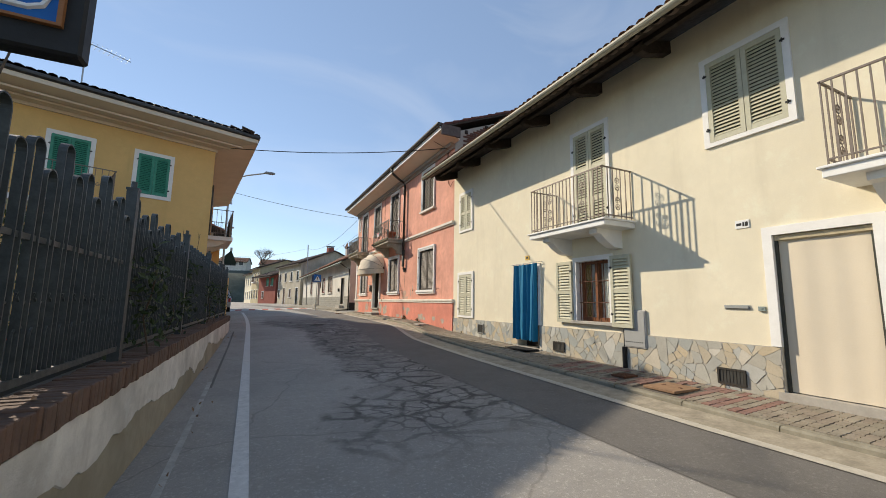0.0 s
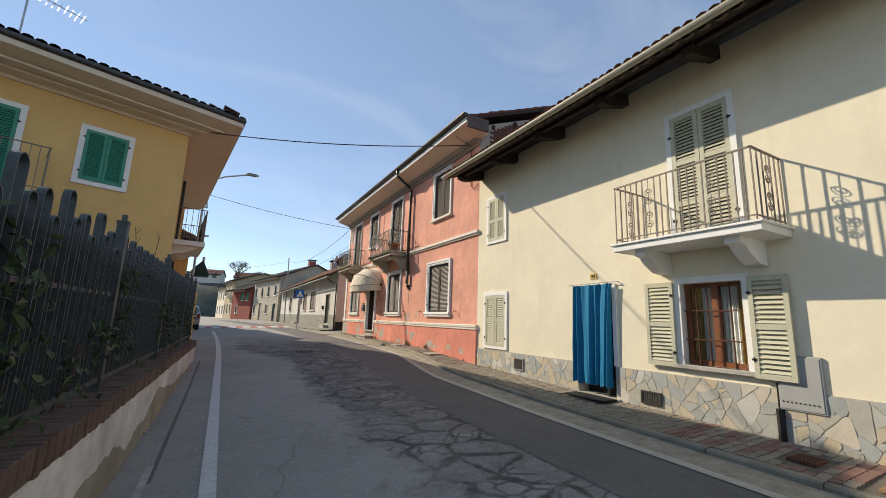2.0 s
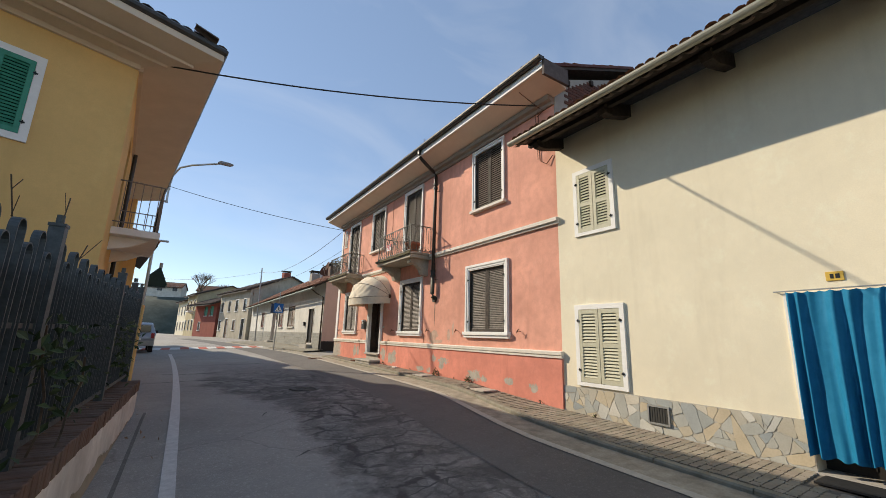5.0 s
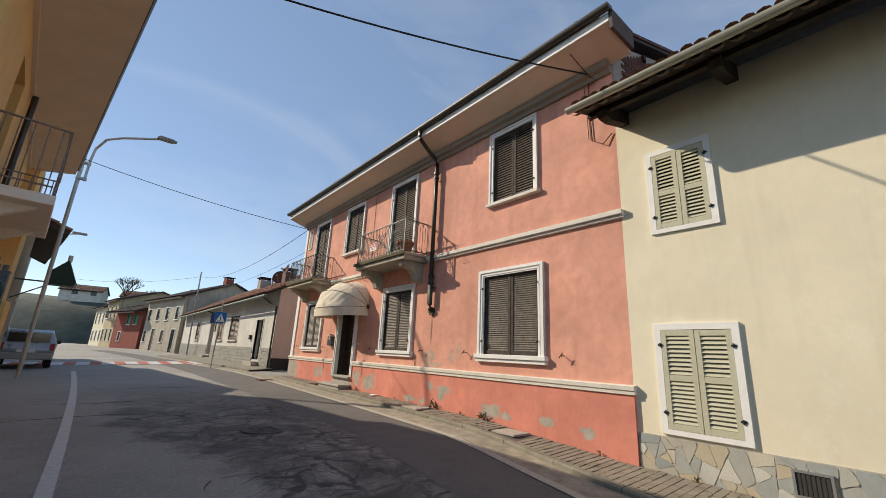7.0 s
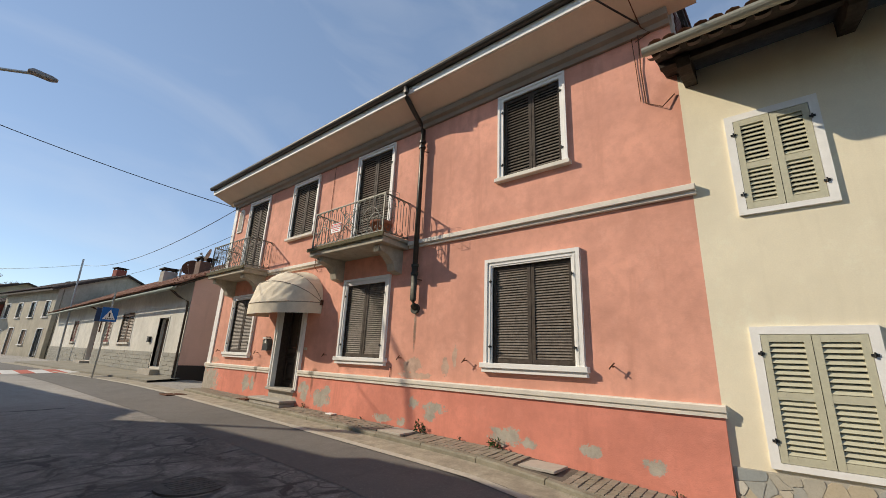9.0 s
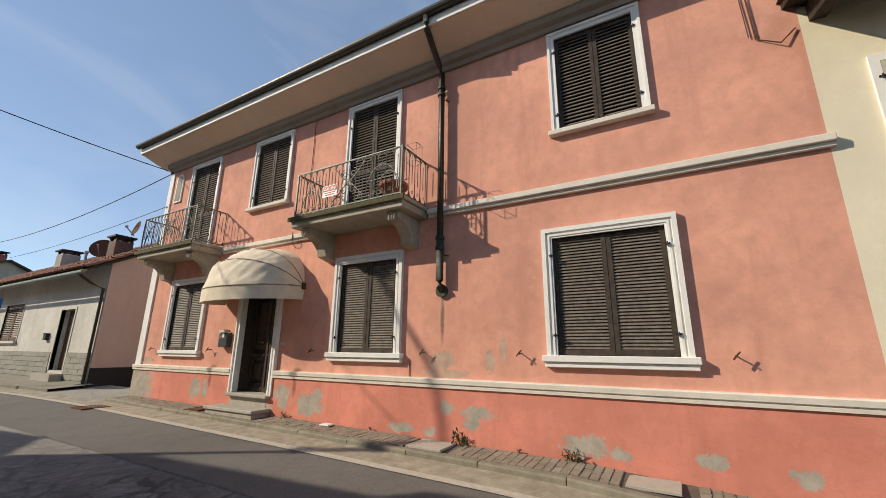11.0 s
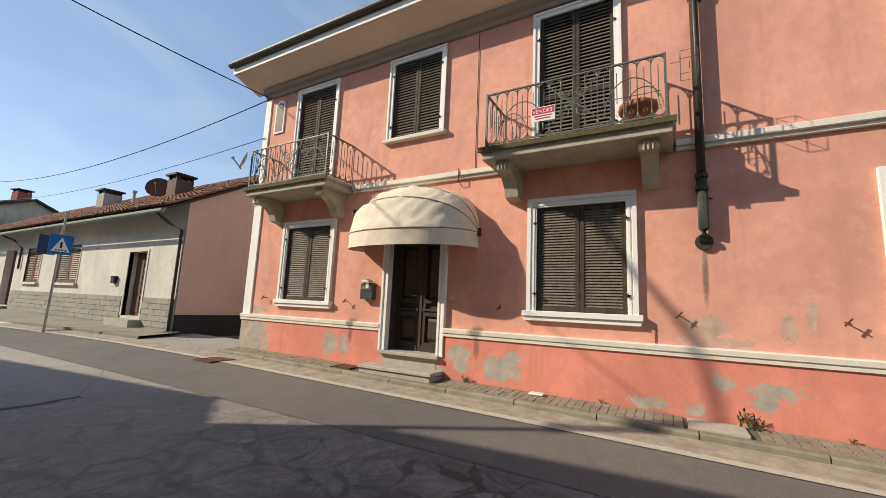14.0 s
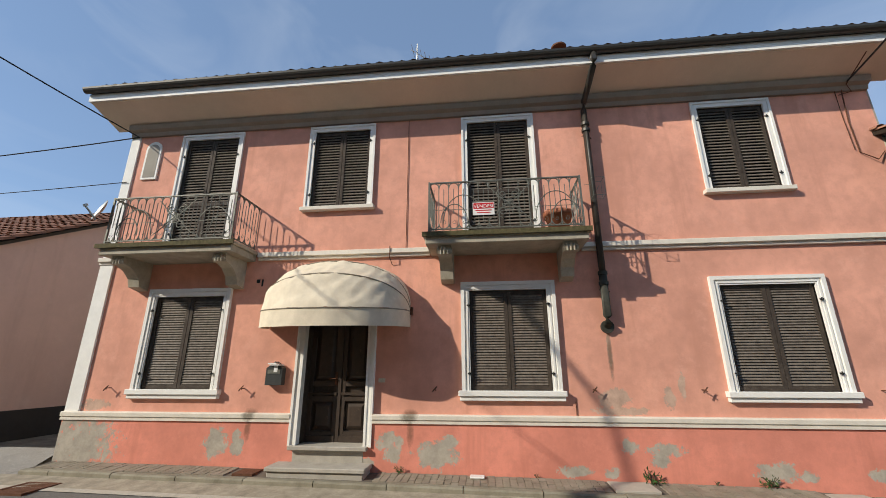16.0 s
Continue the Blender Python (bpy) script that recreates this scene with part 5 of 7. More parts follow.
# wire holder at the rail's end
bm = bmesh.new()
for k in (0.0, 0.16):
    tube(bm, [(16.62, 0.62 + k, 4.9), (16.62, 0.62 + k, 5.18), (16.45, 0.62 + k, 5.18), (16.45, 0.62 + k, 4.9), (16.62, 0.62 + k, 4.9)], 0.004, 4)
for u, z in ((16.62, 4.9), (16.62, 5.18), (16.45, 5.18), (16.45, 4.9), (16.53, 5.04)):
    tube(bm, [(u, 0.62, z), (u, 0.78, z)], 0.004, 4)
tube(bm, [(16.72, 0.7, 5.1), (16.62, 0.7, 5.1)], 0.004, 4)
solo("pot_holder", bm, M_IRON, "empty iron wire pot holder on the railing", "pot holder", face=PF)

# downpipe
pipe = thing("downpipe", PF.at(16.43, 0.1, 3.1), "dark painted downpipe from the gutter down the pink wall", "downpipe")
part("pipe", tubes(([(16.36, 0.74, 7.42), (16.36, 0.74, 7.27), (16.37, 0.7, 7.19), (16.4, 0.45, 7.03), (16.43, 0.18, 6.88), (16.43, 0.1, 6.78), (16.43, 0.1, 3.9)], 0.05), sides=10), M_PIPE, pipe, face=PF, smooth=True)
part("pipe", tubes(([(16.43, 0.1, 3.9), (16.43, 0.1, 3.25), (16.43, 0.08, 3.16), (16.43, 0.0, 3.1)], 0.058), sides=10), M_PIPEG, pipe, "grey-green cast-iron shoe", PF, smooth=True)
for z in (6.5, 6.38, 3.9, 3.74):
    part("collar", tubes(([(16.43, 0.1, z - 0.025), (16.43, 0.1, z + 0.025)], 0.07), sides=12), M_PIPEG if z < 5 else M_PIPE, pipe, face=PF)
part("collar", tubes(([(16.43, 0.0, 3.1), (16.43, 0.05, 3.1)], 0.095), sides=14), M_PIPEG, pipe, face=PF)
for z in (6.3, 3.65):
    part("clip", tubes(([(16.43, 0.1, z), (16.33, 0.0, z - 0.02)], 0.01), ([(16.43, 0.15, z), (16.49, 0.05, z)], 0.008)), M_RUST, pipe, face=PF)

for u in (24.32, 22.02, 19.0, 16.72, 15.25, 12.98):
    bm = bmesh.new()
    tube(bm, [(u, 0, 2.22), (u, 0.09, 2.22), (u - 0.02, 0.11, 2.2)], 0.008, 5)
    tube(bm, [(u - 0.035, 0.095, 2.26), (u + 0.02, 0.1, 2.2), (u + 0.03, 0.1, 2.18)], 0.009, 5)
    solo("shutter_stay", bm, M_RUST, "small rusty iron shutter stay in the wall", "shutter stay", face=PF, group="shutter stays")
mail = thing("mailbox", PF.at(21.5, 0.05, 2.28), "dark grey steel mailbox stuffed with paper", "mailbox")
bm = bmesh.new()
prism(bm, [(21.37, 2.27), (21.63, 2.27), (21.63, 2.52), (21.5, 2.62), (21.37, 2.52)], "uz", 0, 0.12)
part("body", bm, worn("dark_grey_steel", (0.05, 0.055, 0.055), 0.45, 0.2), mail, face=PF)
part("flap", boxes((21.4, 21.6, 0.12, 0.13, 2.44, 2.5)), M_IRON, mail, face=PF)
part("paper", boxes((21.4, 21.56, 0.02, 0.17, 2.56, 2.575), (21.46, 21.6, 0.03, 0.15, 2.58, 2.6), (21.44, 21.5, 0.13, 0.135, 2.46, 2.57)), M_SIGNW, mail, "crumpled paper", PF)
solo("door_bell", boxes((19.77, 19.87, 0, 0.02, 2.31, 2.37), (19.79, 19.81, 0.02, 0.026, 2.33, 2.35), (19.83, 19.85, 0.02, 0.026, 2.33, 2.35)), worn("brass_plate", (0.6, 0.55, 0.42), 0.5), "small pale doorbell plate beside the front door", "doorbell", face=PF)
marks = thing("wall_marks", PF.at(21.99, 0, 3.84), "small dark painted marks on the pink wall", "marking")
part("mark", boxes((21.93, 21.96, 0, 0.004, 3.84, 3.96)), M_INK, marks, face=PF)
part("mark", boxes((21.99, 22.05, 0, 0.004, 3.9, 3.96)), M_INK, marks, face=PF)
# arched niche
bm = bmesh.new()
prism(bm, [(24.34, 5.95), (24.66, 5.95), (24.66, 6.58)] + [(24.5 + 0.16 * math.cos(math.pi * k / 8), 6.58 + 0.17 * math.sin(math.pi * k / 8)) for k in range(1, 8)] + [(24.34, 6.58)], "uz", 0, 0.03)
niche = solo("wall_niche", bm, M_TRIM, "small arched blind window with white rim", "niche", face=PF)
bm = bmesh.new()
prism(bm, [(24.38, 5.99), (24.62, 5.99), (24.62, 6.56)] + [(24.5 + 0.12 * math.cos(math.pi * k / 8), 6.56 + 0.13 * math.sin(math.pi * k / 8)) for k in range(1, 8)] + [(24.38, 6.56)], "uz", 0.03, 0.034)
part("panel", bm, M_GREYPL, niche, face=PF)

# ---- yellow house across the road ----
TH = radians(20)
CX, CY = -1.36, 14.83
YS_F = Face(CX, CY, -math.cos(TH), -math.sin(TH))
TE = radians(6)
YE_F = Face(CX, CY, math.sin(TE), -math.cos(TE))
yellow = thing("house", (CX, CY, 0.7), "ochre yellow two-storey house with green shutters and deep eaves", "house")
yw = [(1.08, 2.05, 4.62, 5.98), (2.88, 3.85, 4.1, 6.0)]
part("wall", holed_wall(0, 10, 0.3, 6.62, [(a + 0.1, b - 0.1, c + 0.1, e - 0.1) for a, b, c, e in yw], 0.35), M_YELLOW, yellow, "ochre yellow render", YS_F)
part("wall", holed_wall(-9.2, 0, 0.3, 6.62, [(-3.3, -2.2, 3.9, 6.1)], 0.35), M_YELLOW, yellow, "ochre yellow render", YE_F)
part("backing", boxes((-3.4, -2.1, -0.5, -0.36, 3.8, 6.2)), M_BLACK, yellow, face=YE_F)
part("wall", boxes((0.6, 10, -8.0, -0.5, 0.3, 6.6)), M_YELLOW, yellow, face=YS_F)
for w in yw:
    shuttered(yellow, YS_F, *w, M_TRIM, M_GREEN, M_GREEN, trim=0.1, sill=0.1, pitch=0.05, stile=0.06, d=0.04, bottom=True, label="window with green louvred shutters closed, white surround")
e0 = Vector((-0.14, 14.15))
far_e = YE_F.at(-9.6, 0.95, 0)
far_s = YS_F.at(10, 0.95, 0)
inner_s, inner_e, c0 = YS_F.at(10, -0.1, 0), YE_F.at(-9.6, -0.1, 0), Vector((CX - 0.1, CY + 0.05, 0))
bm = bmesh.new()
for z0, z1 in ((6.55, 6.78),):
    lo = [bm.verts.new((p[0], p[1], z)) for p, z in ((far_s, 6.73), (e0, 6.73), (far_e, 6.73), (inner_e, 6.5), (c0, 6.5), (inner_s, 6.5))]
    hi = [bm.verts.new((v.co.x, v.co.y, 6.93)) for v in lo]
    for q in ((0, 1, 4, 5), (1, 2, 3, 4)):
        bm.faces.new([lo[i] for i in q])
        bm.faces.new([hi[i] for i in q])
    for i in range(6):
        bm.faces.new((lo[i], lo[(i + 1) % 6], hi[(i + 1) % 6], hi[i]))
part("eave", bm, M_SOFFITY, yellow, "deep cream-painted eaves with stepped mouldings")
for d, z, h in ((0.0, 6.45, 0.1), (0.3, 6.53, 0.05), (0.6, 6.58, 0.05)):
    part("moulding", boxes((-d, 10, d, d + 0.06, z, z + h)), M_SOFFITY, yellow, face=YS_F)
    if not d:
        part("moulding", boxes((-9.4, 0, 0, 0.06, z, z + h)), M_SOFFITY, yellow, face=YE_F)
part("gutter", tubes(([(*far_s.xy, 6.91), (*e0, 6.91), (*far_e.xy, 6.91)], 0.07), sides=8), M_PIPE, yellow, "dark gutter")
# hipped roof: deck and tile rows on the south and east slopes
apex = Vector((-6.2, 17.6, 8.95))
bm = bmesh.new()
v = [bm.verts.new(p) for p in ((*far_s.xy, 6.95), (*e0, 6.95), (*far_e.xy, 6.95), (-6.6, 24.5, 8.95), apex, (-11, 15.8, 8.95))]
bm.faces.new((v[0], v[1], v[4], v[5]))
bm.faces.new((v[1], v[2], v[3], v[4]))
part("roof_deck", bm, M_TILED, yellow)
rt = random.Random(12)


def hip_tiles(bm, F, u_corner, sgn, length, slope, rows):
    w, l = 0.19, 0.33
    for r in range(rows):
        for i in range(int(length / w)):
            cu = u_corner + sgn * (i + 0.5) * w
            if i * w < r * l * 0.95:
                continue
            ends = []
            lift = rt.uniform(0, 0.012)
            for e in (0, 1):
                s = (r + 1.15 * e) * l
                rad, hh = w * (0.5 if e == 0 else 0.42), 0.03 if e == 0 else 0.006
                ring = []
                for k in range(5):
                    a = math.pi * k / 4
                    up = rad * 0.6 * math.sin(a) + hh + lift
                    ring.append(bm.verts.new(F.at(cu + rad * math.cos(a), 0.98 - s * math.cos(slope) + up * math.sin(slope), 6.97 + s * math.sin(slope) + up * math.cos(slope))))
                ends.append(ring)
            for k in range(4):
                bm.faces.new((ends[0][k], ends[0][k + 1], ends[1][k + 1], ends[1][k]))


bm = bmesh.new()
hip_tiles(bm, YS_F, -0.98, 1, 10.5, radians(21), 14)
hip_tiles(bm, YE_F, 0.98, -1, 10.0, radians(21), 8)
tagged(part("roof_tiles", bm, M_TILED, yellow, "dark weathered roof tiles", tidy=False), kind="stuff")
antenna = thing("roof_antenna", YS_F.at(3.3, -1.5, 7.7), "thin metal television antenna on the roof", "antenna")
part("mast", tubes(([YS_F.at(3.3, -1.5, 7.6), YS_F.at(3.3, -1.5, 9.45)], 0.02)), M_GALV, antenna)
bm = bmesh.new()
tube(bm, [YS_F.at(3.35, -1.5, 9.35), YS_F.at(2.25, -1.3, 9.1)], 0.012)
for i in range(9):
    p = YS_F.at(3.2 - i * 0.11, -1.5 + i * 0.02, 9.31 - i * 0.024)
    tube(bm, [p + Vector((0.1, -0.2, 0)), p - Vector((0.1, -0.2, 0))], 0.006, 4)
part("elements", bm, M_GALV, antenna)


def plain_balcony(house, F, u0, u1, z, depth, label, net=False):
    bal = part("balcony", boxes((u0, u1, 0, depth, z - 0.14, z)), M_TRIM, house, label, F, bevel=0.01)
    top = z + 0.95
    part("rail", boxes((u0, u1, depth - 0.06, depth - 0.03, top - 0.02, top), (u0, u0 + 0.03, 0, depth - 0.06, top - 0.02, top), (u1 - 0.03, u1, 0, depth - 0.06, top - 0.02, top), (u0, u1, depth - 0.055, depth - 0.035, z + 0.1, z + 0.12), (u0, u0 + 0.02, 0, depth - 0.06, z + 0.1, z + 0.12), (u1 - 0.02, u1, 0, depth - 0.06, z + 0.1, z + 0.12)), M_IRONC, bal, face=F)
    bar = shared("ybar", lambda: to_mesh("baluster", boxes((-0.007, 0.007, -0.007, 0.007, 0, 0.94)), M_IRONC))
    n = round((u1 - u0 - 0.04) / 0.13)
    for i in range(n + 1):
        put_shared("baluster", bar, bal, F.m @ Matrix.Translation((u0 + 0.02 + (u1 - u0 - 0.04) * i / n, depth - 0.045, z)))
    for u in (u0 + 0.015, u1 - 0.015):
        for i in range(int(depth / 0.14)):
            put_shared("baluster", bar, bal, F.m @ Matrix.Translation((u, 0.1 + i * 0.14, z)))
    bm = bmesh.new()
    for i in range(2, n, 5):
        cu = u0 + 0.02 + (u1 - u0 - 0.04) * (i + 0.5) / n
        for s in (-1, 1):
            tube(bm, spiral(cu, z + 0.52, 0.05, 0.01, 90, 1.2 * s, 12, depth - 0.045), 0.006, 4)
    part("scroll", bm, M_IRONC, bal, face=F)
    for u in (u0 + 0.3, u1 - 0.45):
        bm = bmesh.new()
        prism(bm, [(0, z - 0.14), (depth * 0.8, z - 0.14), (depth * 0.4, z - 0.32), (0, z - 0.4)], "dz", u, u + 0.16)
        part("corbel", bm, M_TRIM, bal, face=F)
    return bal


plain_balcony(yellow, YS_F, 2.45, 4.6, 4.1, 0.75, "narrow balcony with iron railing")
eb = plain_balcony(yellow, YE_F, -4.2, -1.5, 3.95, 0.78, "white-edged balcony with iron railing and dark screen")
part("screen", boxes((-4.15, -2.9, 0.715, 0.73, 4.05, 4.7)), M_NET, eb, "dark cloth screen", YE_F)
part("pillar", boxes((-4.2, -3.9, 0.2, 0.5, 0.6, 3.8)), M_YELLOW, yellow, face=YE_F)
# rear block; extra height and length are unseen, added to shade the road
part("wing", boxes((-14.3, -9.4, -2.0, 0.25, 0.4, 7.5)), M_YELLOW, yellow, face=YE_F)
part("downpipe", tubes(([YE_F.at(-4.4, 0.08, 6.45), YE_F.at(-4.4, 0.08, 3.5), YE_F.at(-4.4, 0.08, 0.8)], 0.05)), M_PIPE, yellow)

# ---- low wall with brick coping, fence and hedge ----
FX = Face(wall_x(0), 0, 0.0265, 1.0)
WTOP = 1.27
low = thing("garden_wall", (-0.95, 7, 0.4), "low garden wall, flaking white limewash under brick coping", "wall", kind="structure")
ra = random.Random(21)
# u along the wall, d negative towards the garden (the face looks to -d here)
bm = bmesh.new()
prism(bm, [(0, 0.0), (0, 1.1), (0.3, 1.1), (0.3, 0.0)], "dz", -12, 15.0)
part("wall", bm, M_OLIVE, low, "stripped olive-grey render", FX)
bm = bmesh.new()
us = run(-12, 14.98, 0.06)
top_line = [(u, -0.012, 1.1) for u in us]
low_line = []
for u in us:
    depth = 0.32 + 0.3 * noise.noise(Vector((u * 0.55, 3.1, 0))) + 0.1 * noise.noise(Vector((u * 2.3, 1.1, 0))) + 0.035 * noise.noise(Vector((u * 9, 7.7, 0)))
    foot = road_z(-0.9, u)
    if u < 2.0:
        depth += 0.25
    z = max(foot - 0.05, 1.1 - max(0.12, depth) - 0.02 * max(0, 6 - u))
    low_line.append((u, -0.012, z))
strip(bm, top_line, low_line)
n0 = len(bm.verts)
strip(bm, [(p[0], p[1], p[2]) for p in low_line], [(p[0], 0.0, p[2] - 0.006) for p in low_line])
part("limewash", bm, M_WALLWHITE, low, "flaking white limewash with ragged edge", FX)
part("core", boxes((-12, 14.9, 0.02, 0.4, 1.1, 1.2)), M_JOINT, low, face=FX)
bmesh_brick = shared("coping", lambda: to_mesh("brick", boxes((-0.029, 0.029, -0.025, 0.255, 0, 0.15)), M_BRICK, bevel=0.006))
u = -2.0
while u < 14.95:
    m = FX.m @ Matrix.Translation((u, ra.uniform(-0.006, 0.006), 1.1 + ra.uniform(-0.006, 0.01))) @ Matrix.Rotation(radians(ra.uniform(-2.5, 2.5)), 4, "Z")
    put_shared("brick", bmesh_brick, low, m)
    u += 0.0625
bm = bmesh.new()
u = -12.0
while u < -2.02:
    box(bm, u, u + 0.058, -0.025, 0.255, 1.1, 1.25)
    u += 0.066
tagged(part("bricks", bm, M_BRICK, low, face=FX), kind="stuff")
# planting bed behind the coping
solo("planting_bed", boxes((-12, 14.9, 0.4, 3.4, 0.3, 1.2)), worn("leafy_soil", (0.045, 0.035, 0.022), 1.0, 0.5, 9.0, 60), "dark soil bed with dead leaves behind the wall", "soil bed", "structure", FX)

fence = thing("fence", (-1.1, 7, WTOP), "dark green-grey steel fence with looped pickets on the garden wall", "fence")
post = shared("post", lambda: to_mesh("post", boxes((-0.04, 0.04, -0.04, 0.04, -0.05, 1.44), (-0.045, 0.045, -0.045, 0.045, 1.43, 1.45), (-0.015, 0.015, -0.015, 0.015, 1.45, 1.48)), M_FENCE))
knob = shared("knob", lambda: to_mesh("knob", tubes(([(0, 0, 1.46), (0, 0, 1.475), (0, 0, 1.49), (0, 0, 1.51)], 0.022), sides=8), M_FENCE))
POSTS = (-3.7, -0.9, 1.95, 4.7, 7.45, 10.2, 12.9, 14.85)
for u in POSTS:
    put_shared("post", post, fence, FX.m @ Matrix.Translation((u, 0.17, WTOP)))
    put_shared("knob", knob, fence, FX.m @ Matrix.Translation((u, 0.17, WTOP)))


def loop_mesh(h):
    def make():
        bm = bmesh.new()
        w = 0.055
        path = [(-w, 0, 0.09)] + [(-w, 0, h - w)] + arc(0, h - w, w, 180, 0, 8) + [(w, 0, 0.09)]
        # a flat bar: offset the path by its thickness, then give it depth
        inner, outer = [], []
        for i, p in enumerate(path):
            k = 1.0 if i in (0, 1, len(path) - 1, len(path) - 2) else 1.0
            c = Vector((0, 0, h - w))
            if i <= 1:
                n = Vector((-1, 0, 0))
            elif i >= len(path) - 1:
                n = Vector((1, 0, 0))
            else:
                n = (Vector(p) - c).normalized()
            outer.append(Vector(p) + n * 0.004)
            inner.append(Vector(p) - n * 0.004)
        for d in (-0.02, 0.02):
            pass
        ring = []
        for o, i_ in zip(outer, inner):
            ring.append([bm.verts.new((q.x, d, q.z)) for q, d in ((o, -0.02), (o, 0.02), (i_, 0.02), (i_, -0.02))])
        for r0, r1 in zip(ring, ring[1:]):
            for k in range(4):
                bm.faces.new((r0[k], r0[(k + 1) % 4], r1[(k + 1) % 4], r1[k]))
        bm.faces.new(ring[0])
        bm.faces.new(ring[-1])
        return to_mesh("picket", bm, M_FENCE)
    return shared(("loop", h), make)


def small_loop():
    bm = bmesh.new()
    tube(bm, [(-0.05, 0, 0.1), (-0.05, 0, 0.3)] + arc(0, 0.3, 0.05, 180, 0, 6) + [(0.05, 0, 0.1)], 0.007, 4)
    tube(bm, arc(0, 0.52, 0.055, 180, 360, 6) , 0.007, 4)
    return to_mesh("low_loop", bm, M_FENCE)


lowl = shared("lowl", small_loop)
for a, b in zip(POSTS, POSTS[1:]):
    n = round((b - a - 0.1) / 0.17)
    for i in range(n):
        u = a + 0.05 + (i + 0.5) * (b - a - 0.1) / n
        wave = 1 - abs((i + 0.5) / n * 2 - 1)
        h = (1.38, 1.24, 1.3, 1.18)[i % 4] if b < 8 else (1.34, 1.24)[i % 2]
        put_shared("picket", loop_mesh(h), fence, FX.m @ Matrix.Translation((u, 0.17, WTOP)))
        put_shared("low_loop", lowl, fence, FX.m @ Matrix.Translation((u + 0.085, 0.17, WTOP)))
    part("rail", boxes((a + 0.04, b - 0.04, 0.15, 0.19, WTOP + 0.06, WTOP + 0.1)), M_FENCE, fence, face=FX)
    part("rail", boxes((a + 0.04, b - 0.04, 0.16, 0.18, WTOP + 0.78, WTOP + 0.81)), M_FENCE, fence, face=FX)
    if a > 4:
        part("screen", boxes((a + 0.05, b - 0.05, 0.205, 0.215, WTOP + 0.05, WTOP + 1.12)), M_NET, fence, "dark green privacy screen", FX)

rl = random.Random(33)


def leaf_quad(bm, p, size, rnd, ratio=0.5):
    """One pointed leaf: two folded halves."""
    q = Euler((rnd.uniform(-1.3, 1.3), rnd.uniform(-1.3, 1.3), rnd.uniform(0, 6.28))).to_matrix()
    a, b = size, size * ratio
    pts = [q @ Vector(v) + p for v in ((0, 0, 0), (a * 0.5, b * 0.5, b * 0.15), (a, 0, -b * 0.1), (a * 0.5, -b * 0.5, b * 0.15))]
    vs = [bm.verts.new(v) for v in pts]
    bm.faces.new((vs[0], vs[1], vs[2]))
    bm.faces.new((vs[0], vs[2], vs[3]))


def shrub(name, u0, u1, d0, d1, z0, z1, count, material, label, size=(0.05, 0.11), twigs=12, dens=0.0, kind="", gap=0.42):
    sh = thing(name, FX.at((u0 + u1) / 2, (d0 + d1) / 2, 1.2), label, "shrub", kind=kind)
    bm = bmesh.new()
    made = 0
    tries = 0
    while made < count and tries < count * 6:
        tries += 1
        u, d, z = rl.uniform(u0, u1), rl.uniform(d0, d1), z0 + (z1 - z0) * rl.random() ** 0.8
        if noise.noise(Vector((u * 1.7, d * 1.7, z * 1.9))) + 0.5 < gap + 0.25 * (z - z0) / (z1 - z0):
            continue
        leaf_quad(bm, FX.at(u, d, z), rl.uniform(*size), rl)
        made += 1
    tagged(part("leaves", bm, material, sh, tidy=False), kind="stuff")
    bm = bmesh.new()
    for i in range(twigs):
        u, d = rl.uniform(u0, u1), rl.uniform(d0, d1)
        z, pts = 1.15, []
        top = rl.uniform(0.6, 1.0) * (z1 - 1.15)
        for k in range(5):
            pts.append(FX.at(u, d, 1.15 + top * k / 4))
            u += rl.uniform(-0.09, 0.09)
            d += rl.uniform(-0.06, 0.06)
        tube(bm, pts, 0.009, 4)
    tagged(part("twig_growth", bm, M_TWIG, sh), kind="stuff")
    return sh


shrub("hedge", -3, 5, 0.35, 1.2, 1.2, 2.55, 5200, M_LEAF, "dark evergreen hedge behind the fence", (0.06, 0.12), 30)
shrub("hedge", 5, 15, 0.35, 1.3, 1.2, 2.5, 5600, M_LEAF, "dark evergreen hedge behind the fence", (0.05, 0.1), 30)
shrub("flowering_shrub", 0.5, 3.8, 0.5, 1.6, 1.3, 2.75, 900, M_LEAFY, "yellow-green garden shrub catching the sun", (0.05, 0.1), 14)
shrub("flower_clump", 1.5, 4.2, 0.5, 1.3, 1.3, 2.4, 260, M_PETAL, "orange and red flowers among dark leaves", (0.04, 0.07), 4)
for u0, u1, z1, c in ((4.75, 5.7, 2.3, 330), (7.4, 8.1, 2.3, 190), (5.9, 7.2, 1.8, 200), (9.8, 11.1, 2.1, 200), (12.4, 14.2, 2.2, 200)):
    shrub("creeper", u0, u1, -0.02, 0.32, 1.32, z1, c, M_LEAF, "broad-leaved creeper growing through the fence", (0.05, 0.1), 2, gap=0.34)


